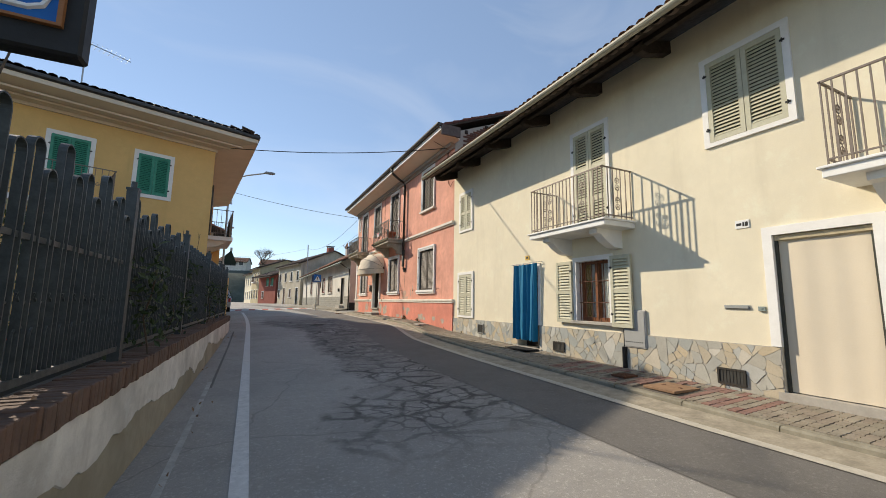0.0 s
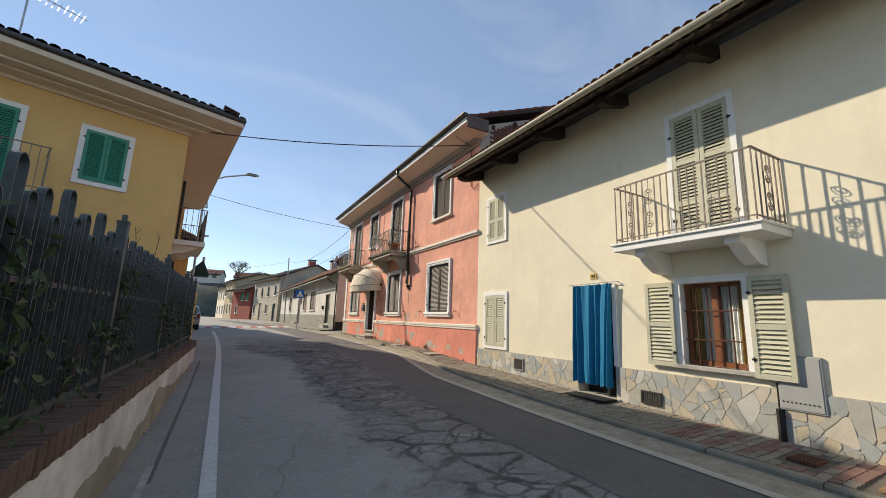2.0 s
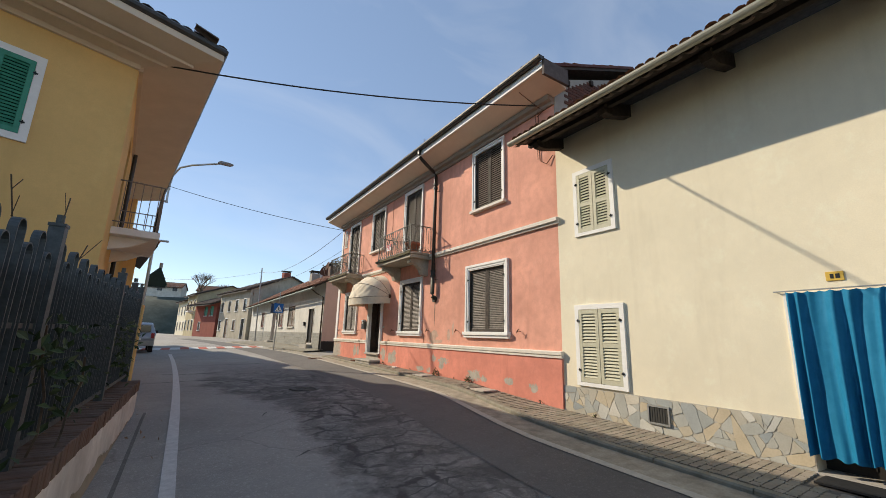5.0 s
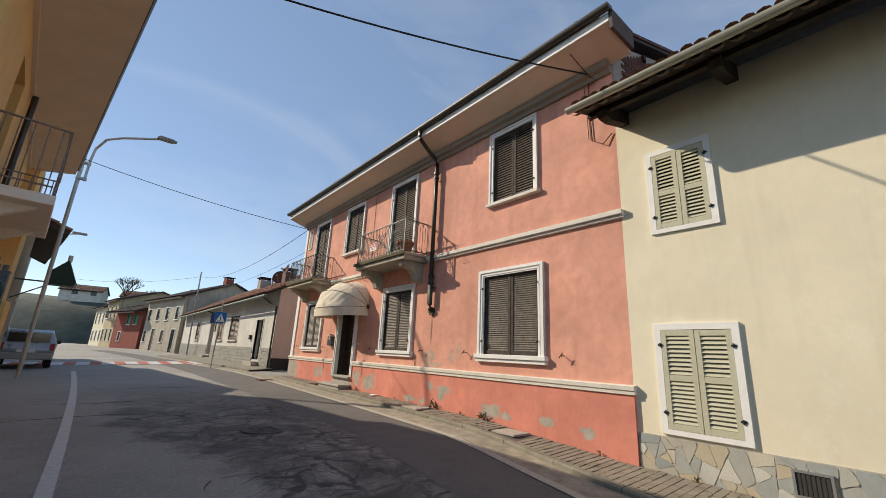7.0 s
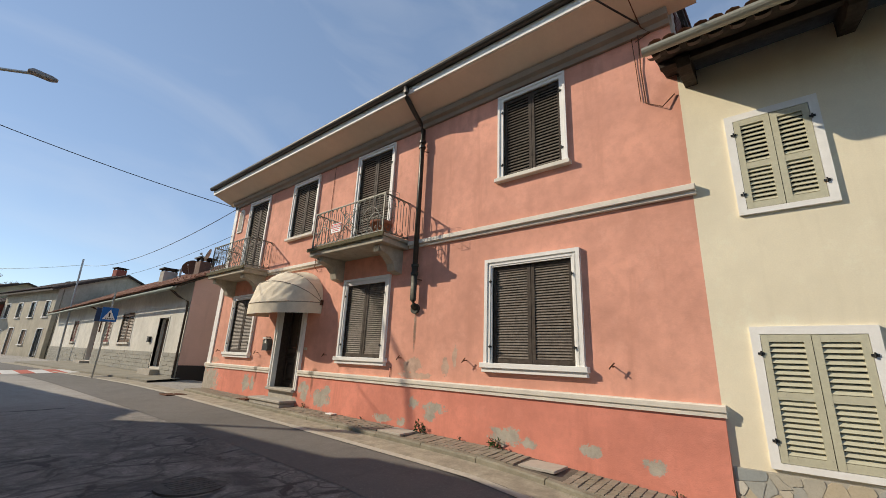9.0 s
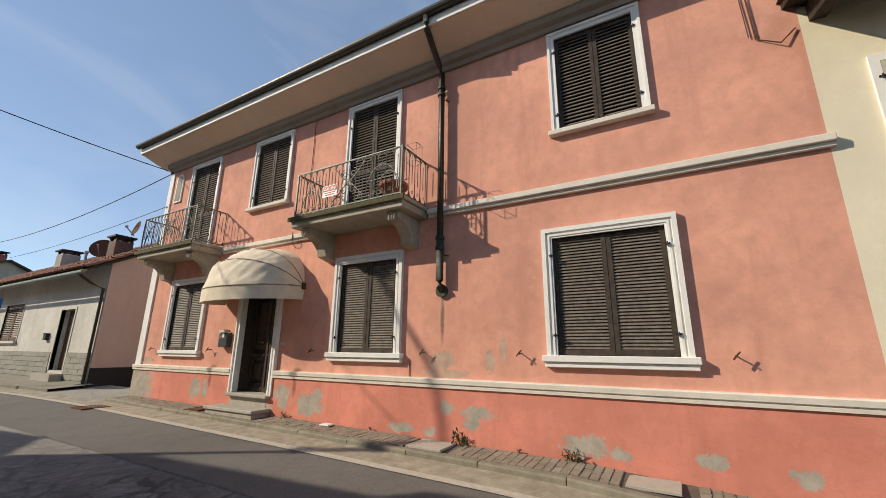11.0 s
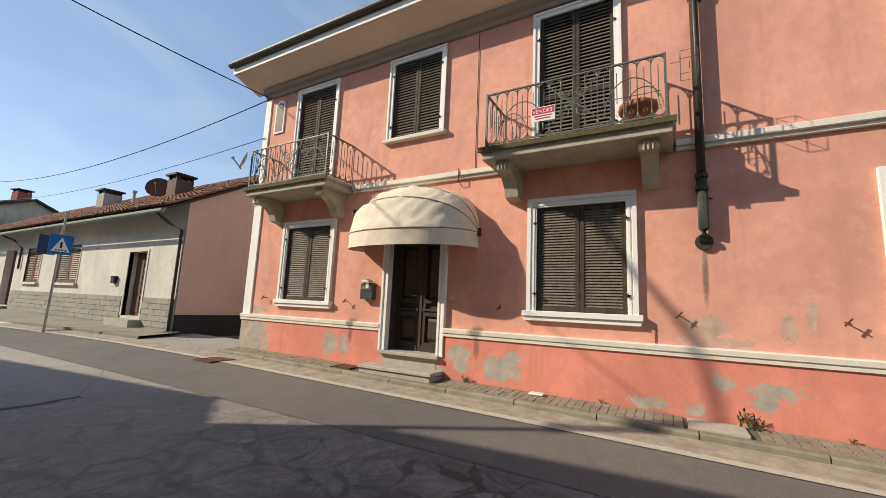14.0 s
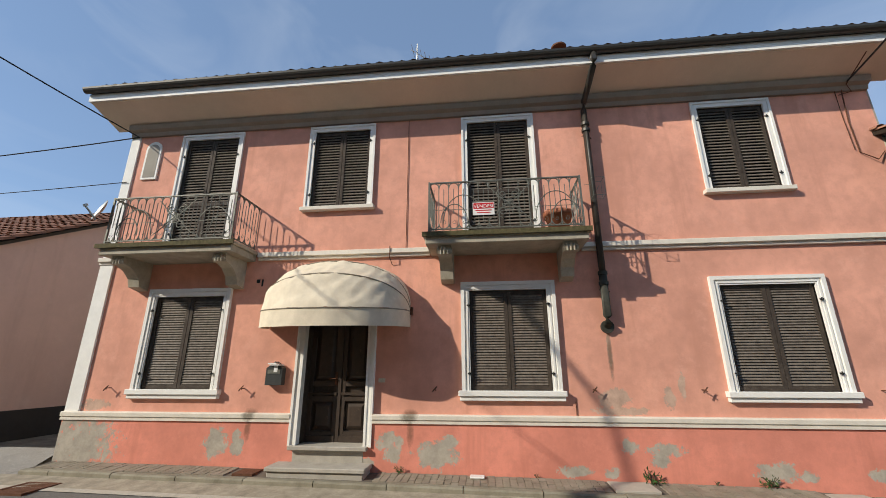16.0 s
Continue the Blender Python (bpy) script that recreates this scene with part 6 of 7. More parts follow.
def bare_shrub(u, d, z1, n, label):
    sh = thing("bare_shrub", FX.at(u, d, 1.2), label, "shrub")
    bm = bmesh.new()
    for i in range(n):
        a, r = rl.uniform(0, 6.28), rl.uniform(0.25, 0.8)
        top = rl.uniform(0.6, 1.0) * z1
        pts = [FX.at(u + r * math.cos(a) * k ** 1.3, d + r * 0.6 * math.sin(a) * k ** 1.3, 1.2 + (top - 1.2) * k + 0.03 * math.sin(k * 9 + i)) for k in (0, 0.25, 0.5, 0.75, 1.0)]
        tube(bm, pts, 0.007, 4)
        for j in range(5):
            k = rl.uniform(0.5, 1)
            p = pts[2].lerp(pts[4], (k - 0.5) * 2)
            tube(bm, [p, p + Vector((rl.uniform(-0.15, 0.15), rl.uniform(-0.15, 0.15), rl.uniform(0.05, 0.22)))], 0.004, 4)
    tagged(part("twig_growth", bm, M_TWIG, sh), kind="stuff")


bare_shrub(3.6, 0.9, 4.0, 12, "leafless garden shrub with thin twigs")
bare_shrub(9.2, 1.2, 3.4, 14, "leafless garden shrub with thin twigs")
bare_shrub(12.4, 0.8, 3.5, 12, "leafless garden shrub with thin twigs")

# yellow gate pillar, dark gate post and small pitched lantern hood past the fence
pil = thing("gate_pillar", (-0.72, 15.3, 0.75), "slim ochre rendered gate pillar at the fence end", "pillar")
part("shaft", boxes((-0.82, -0.7, 15.1, 15.3, 0.6, 2.45)), M_YELLOW, pil, bevel=0.01)
part("cap", tubes(([(-0.86, 15.0, 1.2), (-0.86, 15.0, 2.8)], 0.05), ([(-0.86, 15.0, 2.81), (-0.86, 15.0, 2.83), (-0.86, 15.0, 2.85), (-0.86, 15.0, 2.87)], 0.03)), M_FENCE, pil, "dark iron finial")
lan = thing("wall_hood", (-1.25, 28.6, 3.9), "dark green metal gabled hood with ball finial, bracketed off the wall", "hood")
bm = bmesh.new()
prism(bm, [(-0.95, 4.0), (-1.0, 3.86), (-1.7, 3.86), (-1.7, 4.3), (-1.32, 4.72), (-1.26, 4.72)], "uz", 28.3, 28.9)
part("hood", bm, worn("dark_green_metal", (0.02, 0.045, 0.035), 0.5), lan)
part("finial", tubes(([(-1.29, 28.6, 4.72), (-1.29, 28.6, 4.82), (-1.29, 28.6, 4.88), (-1.29, 28.6, 4.96)], 0.07), sides=8), M_GALV, lan)
part("bracket", tubes(([(-1.5, 28.6, 3.95), (-2.5, 28.6, 3.95)], 0.025), ([(-1.6, 28.6, 3.9), (-2.5, 28.6, 3.3)], 0.02)), M_PIPE, lan)

# ---- low white house ----
WX = 6.2
WF = Face(WX, 0, 0, 1)
white = thing("house", (WX, 36, 1.2), "low whitewashed house with grey stone base and old tiled roof", "house")
w_holes = [(30.5, 31.6, 1.5, 3.46), (35.3, 37.3, 2.45, 3.86), (39.0, 40.6, 2.45, 3.86), (42.0, 43.4, 1.4, 3.86), (47.5, 48.9, 2.4, 3.8)]
part("wall", holed_wall(28.6, 56.0, 0.6, 4.78, w_holes, 0.35), M_WHITEPL, white, "patchy dirty white render", WF)
bm = bmesh.new()
prism(bm, [(0.0, 0.6), (-9, 0.6), (-9, 4.6), (-4.6, 7.36), (0.0, 4.79)], "dz", 28.58, 28.62)
part("gable", bm, M_SALMON, white, "salmon-painted gable wall", WF)
part("gable_base", boxes((28.55, 28.6, -9, 0, 0.6, 1.65)), M_DARKBASE, white, "dark painted base", WF)
part("wall", boxes((28.65, 56.0, -9, -0.36, 0.6, 4.5)), M_OLDPL, white, face=WF)
blk = random.Random(7)
segs = [(28.6, 30.4), (31.7, 41.9), (43.5, 56.0)]
bmb = bmesh.new()
for r in range(6):
    z = 1.1 + r * 0.165
    for a, b in segs:
        u = a + (0.35 if r % 2 else 0)
        if r % 2:
            box(bmb, a, u - 0.012, 0, 0.03, z, z + 0.153)
        while u < b - 0.05:
            e = min(u + 0.7, b)
            box(bmb, u, e - 0.012, 0, 0.03 + blk.uniform(0, 0.006), z, z + 0.153)
            u = e
tagged(part("stone_base", bmb, pieces("grey_stone_block_joined", [(0.33, 0.33, 0.29), (0.37, 0.36, 0.32), (0.3, 0.3, 0.27)], island=True), white, "grey stone block facing", WF), kind="stuff")
M_WD = worn("old_brown_door", (0.14, 0.085, 0.055), 0.7, 0.3, 10.0)
M_RD = worn("dark_red_door", (0.16, 0.03, 0.025), 0.6, 0.25, 10.0)
d1 = part("door", boxes((30.5, 31.04, -0.28, -0.22, 1.5, 3.46), (31.06, 31.6, -0.28, -0.22, 1.5, 3.46)), M_WD, white, "old brown double door", WF)
for u in (30.56, 31.12):
    part("panel", boxes((u, u + 0.42, -0.22, -0.205, 1.6, 2.1), (u, u + 0.42, -0.22, -0.205, 2.2, 3.36)), M_WD, d1, face=WF)
part("door_frame", boxes((30.42, 30.5, -0.1, 0.02, 1.5, 3.54), (31.6, 31.68, -0.1, 0.02, 1.5, 3.54), (30.5, 31.6, -0.1, 0.02, 3.46, 3.54)), M_WHITEPL, white, face=WF)
part("door", boxes((42.0, 43.4, -0.3, -0.24, 1.4, 3.86)), M_RD, white, "dark red door", WF)
part("step", boxes((30.3, 31.8, 0, 0.35, 1.0, 1.42)), M_STEP, white, face=WF)
part("step", boxes((41.9, 43.5, 0, 0.45, 1.0, 1.38)), M_STEP, white, face=WF)
for u0, u1, m in ((35.3, 37.3, M_WD), (39.0, 40.6, M_RD), (47.5, 48.9, M_RD)):
    w = part("window", boxes((u0 - 0.05, u0, -0.1, 0.02, 2.4, 3.92), (u1, u1 + 0.05, -0.1, 0.02, 2.4, 3.92), (u0, u1, -0.1, 0.02, 3.86, 3.92), (u0 - 0.1, u1 + 0.1, -0.1, 0.1, 2.36, 2.45)), M_WHITEPL, white, "window with closed brown shutters", WF)
    part("backing", boxes((u0, u1, -0.2, -0.15, 2.45, 3.86)), M_BLACK, w, face=WF)
    mid = (u0 + u1) / 2
    leaf(w, WF, u0 + 0.01, mid - 0.01, 2.46, 3.85, -0.03, m, worn("taupe_slat", (0.33, 0.27, 0.22), 0.7), 0.07, (), 0.09)
    leaf(w, WF, mid + 0.01, u1 - 0.01, 2.46, 3.85, -0.03, m, SHARED and M_SLATB, 0.07, (), 0.09)
SW = math.atan(0.56)
bm = bmesh.new()
prism(bm, [(0.62, 4.45), (-4.6, 4.45 + 5.22 * 0.56), (-9.6, 4.4), (-9.6, 4.5), (-4.6, 4.53 + 5.22 * 0.56), (0.62, 4.53)], "dz", 28.5, 56.1)
part("roof_deck", bm, M_WOOD, white, face=WF)
bm = bmesh.new()
tile_rows(bm, WF, 28.42, 56.1, 0.66, 4.52, SW, 16, 0.22, 0.36, random.Random(17))
tagged(part("roof_tiles", bm, M_TILE, white, "uneven old clay roof tiles", WF, tidy=False), kind="stuff")
part("gutter", tubes(([(28.5, 0.7, 4.42), (56.0, 0.7, 4.42)], 0.06), sides=8), worn("green_gutter", (0.2, 0.24, 0.19), 0.5), white, "grey-green gutter", WF)
part("downpipe", tubes(([(28.8, 0.7, 4.38), (28.75, 0.4, 4.15), (28.7, 0.06, 4.0), (28.7, 0.06, 1.1)], 0.04), sides=8), M_WOOD, white, "rust-brown downpipe", WF)
part("downpipe", tubes(([(41.5, 0.7, 4.38), (41.4, 0.3, 4.2), (41.3, 0.06, 3.9), (41.3, 0.06, 3.0)], 0.04), sides=8), M_RUST, white, face=WF)
solo("mailbox", boxes((32.2, 32.42, 0, 0.1, 2.47, 2.68), (32.18, 32.44, 0, 0.12, 2.68, 2.7)), M_INK, "dark mailbox on the white wall", "mailbox", face=WF)


def chimney(F, u, d, z, w, h, m, label):
    c = thing("chimney", F.at(u, d, z), label, "chimney")
    part("stack", boxes((u - w / 2, u + w / 2, d - w / 2, d + w / 2, z - 0.6, z + h)), m, c, face=F)
    part("cap", boxes((u - w * 0.62, u + w * 0.62, d - w * 0.62, d + w * 0.62, z + h + 0.15, z + h + 0.22), *[(u + a * w * 0.4 - 0.05, u + a * w * 0.4 + 0.05, d + b * w * 0.4 - 0.05, d + b * w * 0.4 + 0.05, z + h, z + h + 0.15) for a in (-1, 1) for b in (-1, 1)]), M_INK, c, "blackened cap", F)
    return c


chimney(WF, 32.3, -1.5, 5.6, 0.6, 0.7, worn("sooty_brick", (0.17, 0.11, 0.085), 0.9, 0.35, 9.0, 40, bump=0.5), "brick chimney stack with dark cap on the tiled roof")
chimney(WF, 41.0, -2.6, 6.1, 0.75, 0.85, M_GREYPL, "grey rendered chimney on the tiled roof")
solo("flue_pipe", tubes(([WF.at(37.0, -2.0, 5.4), WF.at(37.0, -2.0, 6.5)], 0.06), ([WF.at(37.0, -2.0, 6.5), WF.at(37.0, -2.0, 6.6)], 0.1)), M_GALV, "thin steel flue pipe on the roof", "flue")
dish = thing("satellite_dish", WF.at(33.5, -1.2, 5.4), "brown satellite dish on a roof mast", "satellite dish")


def dish_bowl(parent, p, r, m, turn):
    bm = bmesh.new()
    rings = [[bm.verts.new(Vector((0.12 * r * (k / 4) ** 2 * 2, r * k / 4 * math.cos(a * math.pi / 10), r * k / 4 * math.sin(a * math.pi / 10)))) for a in range(20)] for k in range(1, 5)]
    for r0, r1 in zip(rings, rings[1:]):
        for i in range(20):
            bm.faces.new((r0[i], r0[(i + 1) % 20], r1[(i + 1) % 20], r1[i]))
    bm.faces.new(rings[0])
    bmesh.ops.transform(bm, matrix=Matrix.Translation(p) @ Matrix.Rotation(radians(turn), 4, "Z") @ Matrix.Rotation(radians(-20), 4, "Y"), verts=bm.verts[:])
    part("bowl", bm, m, parent, smooth=True)
    a = Matrix.Translation(p) @ Matrix.Rotation(radians(turn), 4, "Z") @ Matrix.Rotation(radians(-20), 4, "Y")
    part("arm", tubes(([a @ Vector((0, 0, -r * 0.9)), a @ Vector((r * 1.1, 0, -r * 0.3))], 0.015), ([a @ Vector((r * 1.05, 0, -r * 0.3)), a @ Vector((r * 1.2, 0, -r * 0.2))], 0.035)), M_GALV, parent)


dish_bowl(dish, WF.at(33.6, -1.4, 6.15), 0.42, M_RUST, 230)
part("mast", tubes(([WF.at(33.6, -1.45, 5.2), WF.at(33.6, -1.45, 6.2)], 0.025)), M_GALV, dish)
dish2 = thing("satellite_dish", (5.15, 24.5, 4.9), "small white satellite dish on the balcony corner", "satellite dish")
dish_bowl(dish2, Vector((5.02, 24.42, 5.0)), 0.2, M_GALV, 150)
solo("driveway", boxes((25.06, 28.5, -6, 0.6, 0.7, 1.03)), worn("old_concrete", (0.2, 0.17, 0.135), 0.95, 0.45, 2.5, 40, bump=0.7, chip=(0.12, 0.1, 0.08)), "old concrete driveway between the two houses", "driveway", "structure", PF)
part("wall", boxes((24.9, 25.0, -9, 0.0, 0.5, 7.2)), M_OLDPL, pink, face=Face(5.8, 0.004, 0, 1))


# ---- houses further down the street ----
def far_house(label, x, y, ang, length, depth, eave, m_wall, rise, openings, m_roof, over=0.5, base=1.1):
    """A street house: facade starts at (x, y), runs along ang (degrees left of straight on)."""
    a = radians(ang)
    F = Face(x, y, -math.sin(a), math.cos(a))
    h = thing("house", (x, y, base), label, "house")
    zt = base + eave
    holes = [(u0, u1, base + z0, base + z1) for u0, u1, z0, z1, k in openings]
    part("wall", holed_wall(0, length, base - 0.4, zt, holes, 0.3), m_wall, h, face=F)
    part("wall", boxes((0.0, length, -depth, -0.35, base - 0.4, zt)), m_wall, h, face=F)
    bm = bmesh.new()
    prism(bm, [(0.0, zt), (-depth, zt), (-depth / 2, zt + rise)], "dz", 0.0, length)
    part("gable", bm, m_wall, h, face=F)
    bm = bmesh.new()
    s = rise / (depth / 2)
    prism(bm, [(over, zt - over * s), (-depth / 2, zt + rise), (-depth - over, zt - over * s), (-depth - over, zt - over * s + 0.15), (-depth / 2, zt + rise + 0.16), (over, zt - over * s + 0.15)], "dz", -0.3, length + 0.3)
    part("roof_deck", bm, M_WOOD, h, face=F)
    bm = bmesh.new()
    tile_rows(bm, F, -0.3, length + 0.3, over + 0.03, zt - over * s + 0.14, math.atan(s), int(depth / 2 / 0.45), 0.3, 0.45, random.Random(int(x * 7 + y)))
    tagged(part("roof_tiles", bm, m_roof, h, face=F, tidy=False), kind="stuff")
    for u0, u1, z0, z1, k in openings:
        w = part("window" if z0 > 0.5 else "door", boxes((u0 - 0.08, u0, -0.05, 0.03, base + z0, base + z1 + 0.08), (u1, u1 + 0.08, -0.05, 0.03, base + z0, base + z1 + 0.08), (u0, u1, -0.05, 0.03, base + z1, base + z1 + 0.08)), M_TRIM if k != "g" else M_GREEN, h, face=F)
        part("pane" if k == "d" else "leaf", boxes((u0, (u0 + u1) / 2 - 0.01, -0.12, -0.06, base + z0, base + z1), ((u0 + u1) / 2 + 0.01, u1, -0.12, -0.06, base + z0, base + z1)), {"d": M_DGLASS, "g": M_GREEN, "w": M_WD, "p": M_SHUTC}[k], w, face=F)
        if z0 > 0.5:
            part("sill", boxes((u0 - 0.1, u1 + 0.1, -0.05, 0.1, base + z0 - 0.08, base + z0)), M_TRIM, w, face=F)
    return h, F


WIN = lambda n, step, z0, z1, w, k, s=0.9: [(s + i * step, s + i * step + w, z0, z1, k) for i in range(n)]
h1, F1 = far_house("old grey-beige two-storey house with small dark windows", 5.9, 57.0, 10, 12.0, 9, 5.6, M_OLDPL, 1.9, WIN(4, 3.1, 3.3, 4.6, 1.0, "d") + [(1.0, 2.1, 0.05, 2.3, "d"), (4.4, 5.4, 1.0, 2.2, "w"), (7.5, 8.6, 0.05, 2.4, "w"), (10.6, 11.6, 1.0, 2.2, "d")], M_TILED)
for i in range(4):
    plainu = 0.7 + i * 3.1
chimney(F1, 1.0, -4.2, 8.3, 0.8, 0.9, M_BRICKRED, "brick chimney on the ridge of the old house")
chimney(F1, 9, -3.6, 7.7, 0.7, 0.5, M_GREYPL, "grey chimney on the ridge of the old house")
h2, F2 = far_house("brick-red house with green shutters and overhanging roof", 3.5, 69.3, 16, 8.3, 8, 4.6, M_BRICKRED, 1.5, [(1.2, 2.2, 2.9, 4.1, "g"), (3.4, 4.4, 2.9, 4.1, "g"), (5.6, 6.4, 0.9, 2.0, "w")], M_TILED, 1.1)
h3, F3 = far_house("pale beige two-storey house with balconies", 1.2, 78.0, 8, 8, 9, 6.2, M_BEIGE, 1.6, WIN(3, 2.8, 3.9, 5.4, 1.0, "w") + WIN(3, 2.8, 0.9, 2.4, 1.0, "d"), M_TILED)
plain_balcony(h3, F3, 0.6, 3.0, 4.8, 0.8, "small balcony with iron railing")
h4, F4 = far_house("cream two-storey house with brown shutters", 0.1, 86.4, 8, 9, 9, 5.6, M_CREAM, 1.6, WIN(3, 3.0, 3.4, 4.8, 1.0, "w") + WIN(3, 3.0, 0.8, 2.2, 1.0, "w"), M_TILED)
h6, F6 = far_house("beige house behind the low roofs", 16, 60, 3, 14, 9, 5.4, M_BEIGE, 2.0, WIN(3, 3.5, 3.2, 4.5, 1.0, "d"), M_TILE)

# houses on the near side beyond the yellow one
def left_house(label, x, y, ang, length, depth, eave, m_wall, m_roof):
    a = radians(ang)
    F = Face(x, y, math.sin(a), -math.cos(a))
    h = thing("house", (x, y, 0.9), label, "house")
    part("wall", holed_wall(-length, 0, 0.4, 0.9 + eave, [(-2.6, -1.6, 4.2, 5.8), (-6, -5, 4.2, 5.8), (-2.7, -1.5, 0.9, 3.1)], 0.3), m_wall, h, face=F)
    part("wall", boxes((-length, 0, -depth, -0.35, 0.4, 0.9 + eave)), m_wall, h, face=F)
    for u0, u1, z0, z1 in ((-2.6, -1.6, 4.2, 5.8), (-6, -5, 4.2, 5.8), (-2.7, -1.5, 0.9, 3.1)):
        part("shutter", boxes((u0, (u0 + u1) / 2, -0.12, -0.06, z0, z1), ((u0 + u1) / 2 + 0.02, u1, -0.12, -0.06, z0, z1)), M_WD, h, face=F)
    bm = bmesh.new()
    prism(bm, [(0.8, 0.75 + eave), (-depth / 2, 2.4 + eave), (-depth - 0.5, 0.75 + eave), (-depth - 0.5, 0.9 + eave), (-depth / 2, 2.56 + eave), (0.8, 0.9 + eave)], "dz", -length - 0.3, 0.3)
    part("roof_deck", bm, M_WOOD, h, face=F)
    bm = bmesh.new()
    tile_rows(bm, F, -length - 0.3, 0.3, 0.84, 0.9 + eave, math.atan(1.65 / (depth / 2 + 0.8)), int(depth / 2 / 0.45), 0.3, 0.45, random.Random(5))
    tagged(part("roof_tiles", bm, m_roof, h, face=F, tidy=False), kind="stuff")
    return h, F


left_house("grey plastered house with projecting tiled eaves", -2.4, 29.2, 8, 9, 6, 5.0, M_OLDPL, M_TILE)
lh1, LF1 = left_house("old rendered house with dark tiled roof", -4.4, 38.6, 9, 10, 8, 5.2, M_OLDPL, M_TILED)
plain_balcony(lh1, LF1, -4.2, -1.0, 4.0, 0.9, "balcony with dark railing")
left_house("beige house beside the road bend", -7.6, 50, 14, 18, 8, 5.0, M_BEIGE, M_TILE)

# distant hill, with houses and a bare tree
bm = bmesh.new()
hx = run(-160, 160, 8)
hill_rows = []
for k, (yy, hh) in enumerate(((122, 0.0), (130, 6.0), (138, 10.0), (160, 11.5), (260, 7.0))):
    hill_rows.append([bm.verts.new((x, yy + 6 * noise.noise(Vector((x * 0.03, k, 0))), 0.9 + hh * (1 + 0.35 * noise.noise(Vector((x * 0.02, k * 2.0, 4)))) - 0.03 * abs(x + 10) * (1 if k else 0))) for x in hx])
for r0, r1 in zip(hill_rows, hill_rows[1:]):
    for i in range(len(hx) - 1):
        bm.faces.new((r0[i], r0[i + 1], r1[i + 1], r1[i]))
solo("hill", bm, M_HILL, "wooded hillside closing the view beyond the village", "hill", "structure", smooth=True)
far_house("white villa on the hillside", -1.8, 141, 80, 8, 8, 2.6, M_WHITEPL, 1.6, WIN(2, 3.6, 1.5, 2.9, 1.2, "d"), M_TILE, base=10.8)
far_house("house with a brown roof on the hillside", 14, 150, 80, 12, 9, 3.2, M_BEIGE, 2.0, WIN(3, 3.4, 1.2, 2.5, 1.1, "d"), M_TILE, base=10.6)


def branch(bm, p, way, length, r, depth, rnd):
    q = p + way * length
    mid = p.lerp(q, 0.5) + Vector((rnd.uniform(-1, 1), rnd.uniform(-1, 1), 0)) * length * 0.06
    tube(bm, [p, mid, q], r, 5)
    if depth:
        for k in range(3 if depth > 1 else 4):
            w = (way + Vector((rnd.uniform(-0.8, 0.8), rnd.uniform(-0.8, 0.8), rnd.uniform(-0.1, 0.5)))).normalized()
            branch(bm, p.lerp(q, rnd.uniform(0.55, 1.0)), w, length * rnd.uniform(0.6, 0.8), r * 0.6, depth - 1, rnd)


def bare_tree(x, y, z, h, label, seed):
    t = thing("tree", (x, y, z), label, "tree")
    rnd = random.Random(seed)
    bm = bmesh.new()
    tube(bm, [(x, y, z - 0.3), (x + 0.05, y, z + h * 0.3)], 0.22 * h / 8, 8)
    part("trunk", bm, M_TWIG, t)
    bm = bmesh.new()
    for i in range(5):
        a = i * 1.26 + rnd.uniform(-0.3, 0.3)
        branch(bm, Vector((x, y, z + h * 0.28)), Vector((math.cos(a) * 0.6, math.sin(a) * 0.6, 1)).normalized(), h * 0.28, 0.1 * h / 8, 4, rnd)
    part("crown", bm, M_TWIG, t, "leafless crown")


bare_tree(3.0, 140, 10.3, 8.5, "bare winter tree on the hillside", 3)
bare_tree(9.0, 142, 10.3, 5.5, "bare winter tree on the hillside", 4)

# ---- street furniture ----
lamp = thing("street_lamp", (-1.63, 27.5, 0.8), "galvanised street lamp with a long curved arm", "street lamp")
part("pole", tubes(([(-1.63, 27.5, 0.7), (-1.63, 27.5, 8.5)], 0.06), sides=10), M_GALV, lamp)
part("arm", tubes(([(-1.45, 27.42, 7.46), (-1.45, 27.42, 8.2), (-1.39, 27.37, 8.72), (-1.16, 27.16, 9.09), (-0.74, 26.9, 9.22), (0.32, 26.22, 9.33)], 0.042), sides=8), M_GALV, lamp)
for z in (7.5, 8.1):
    part("clamp", boxes((-1.69, -1.4, 27.38, 27.55, z, z + 0.07)), M_GALV, lamp)
bm = bmesh.new()
prism(bm, [(0.21, 9.28), (0.31, 9.38), (0.7, 9.37), (0.85, 9.32), (0.7, 9.25), (0.31, 9.25)], "uz", 25.95, 26.17)
part("head", bm, worn("grey_lamp_head", (0.25, 0.25, 0.25), 0.5), lamp, bevel=0.02)
lamp2 = thing("street_lamp", (-4.2, 44, 0.9), "street lamp with a curved arm further down the road", "street lamp")
part("pole", tubes(([(-4.2, 44, 0.8), (-4.2, 44, 8.0)], 0.07), sides=8), M_GALV, lamp2)
part("arm", tubes(([(-4.2, 44, 7.6), (-4.0, 43.8, 8.1), (-3.2, 43, 8.3), (-2.2, 42.2, 8.35)], 0.04), sides=6), M_GALV, lamp2)
part("head", boxes((-2.5, -1.8, 41.8, 42.1, 8.28, 8.4)), M_PLASTG, lamp2, bevel=0.03)

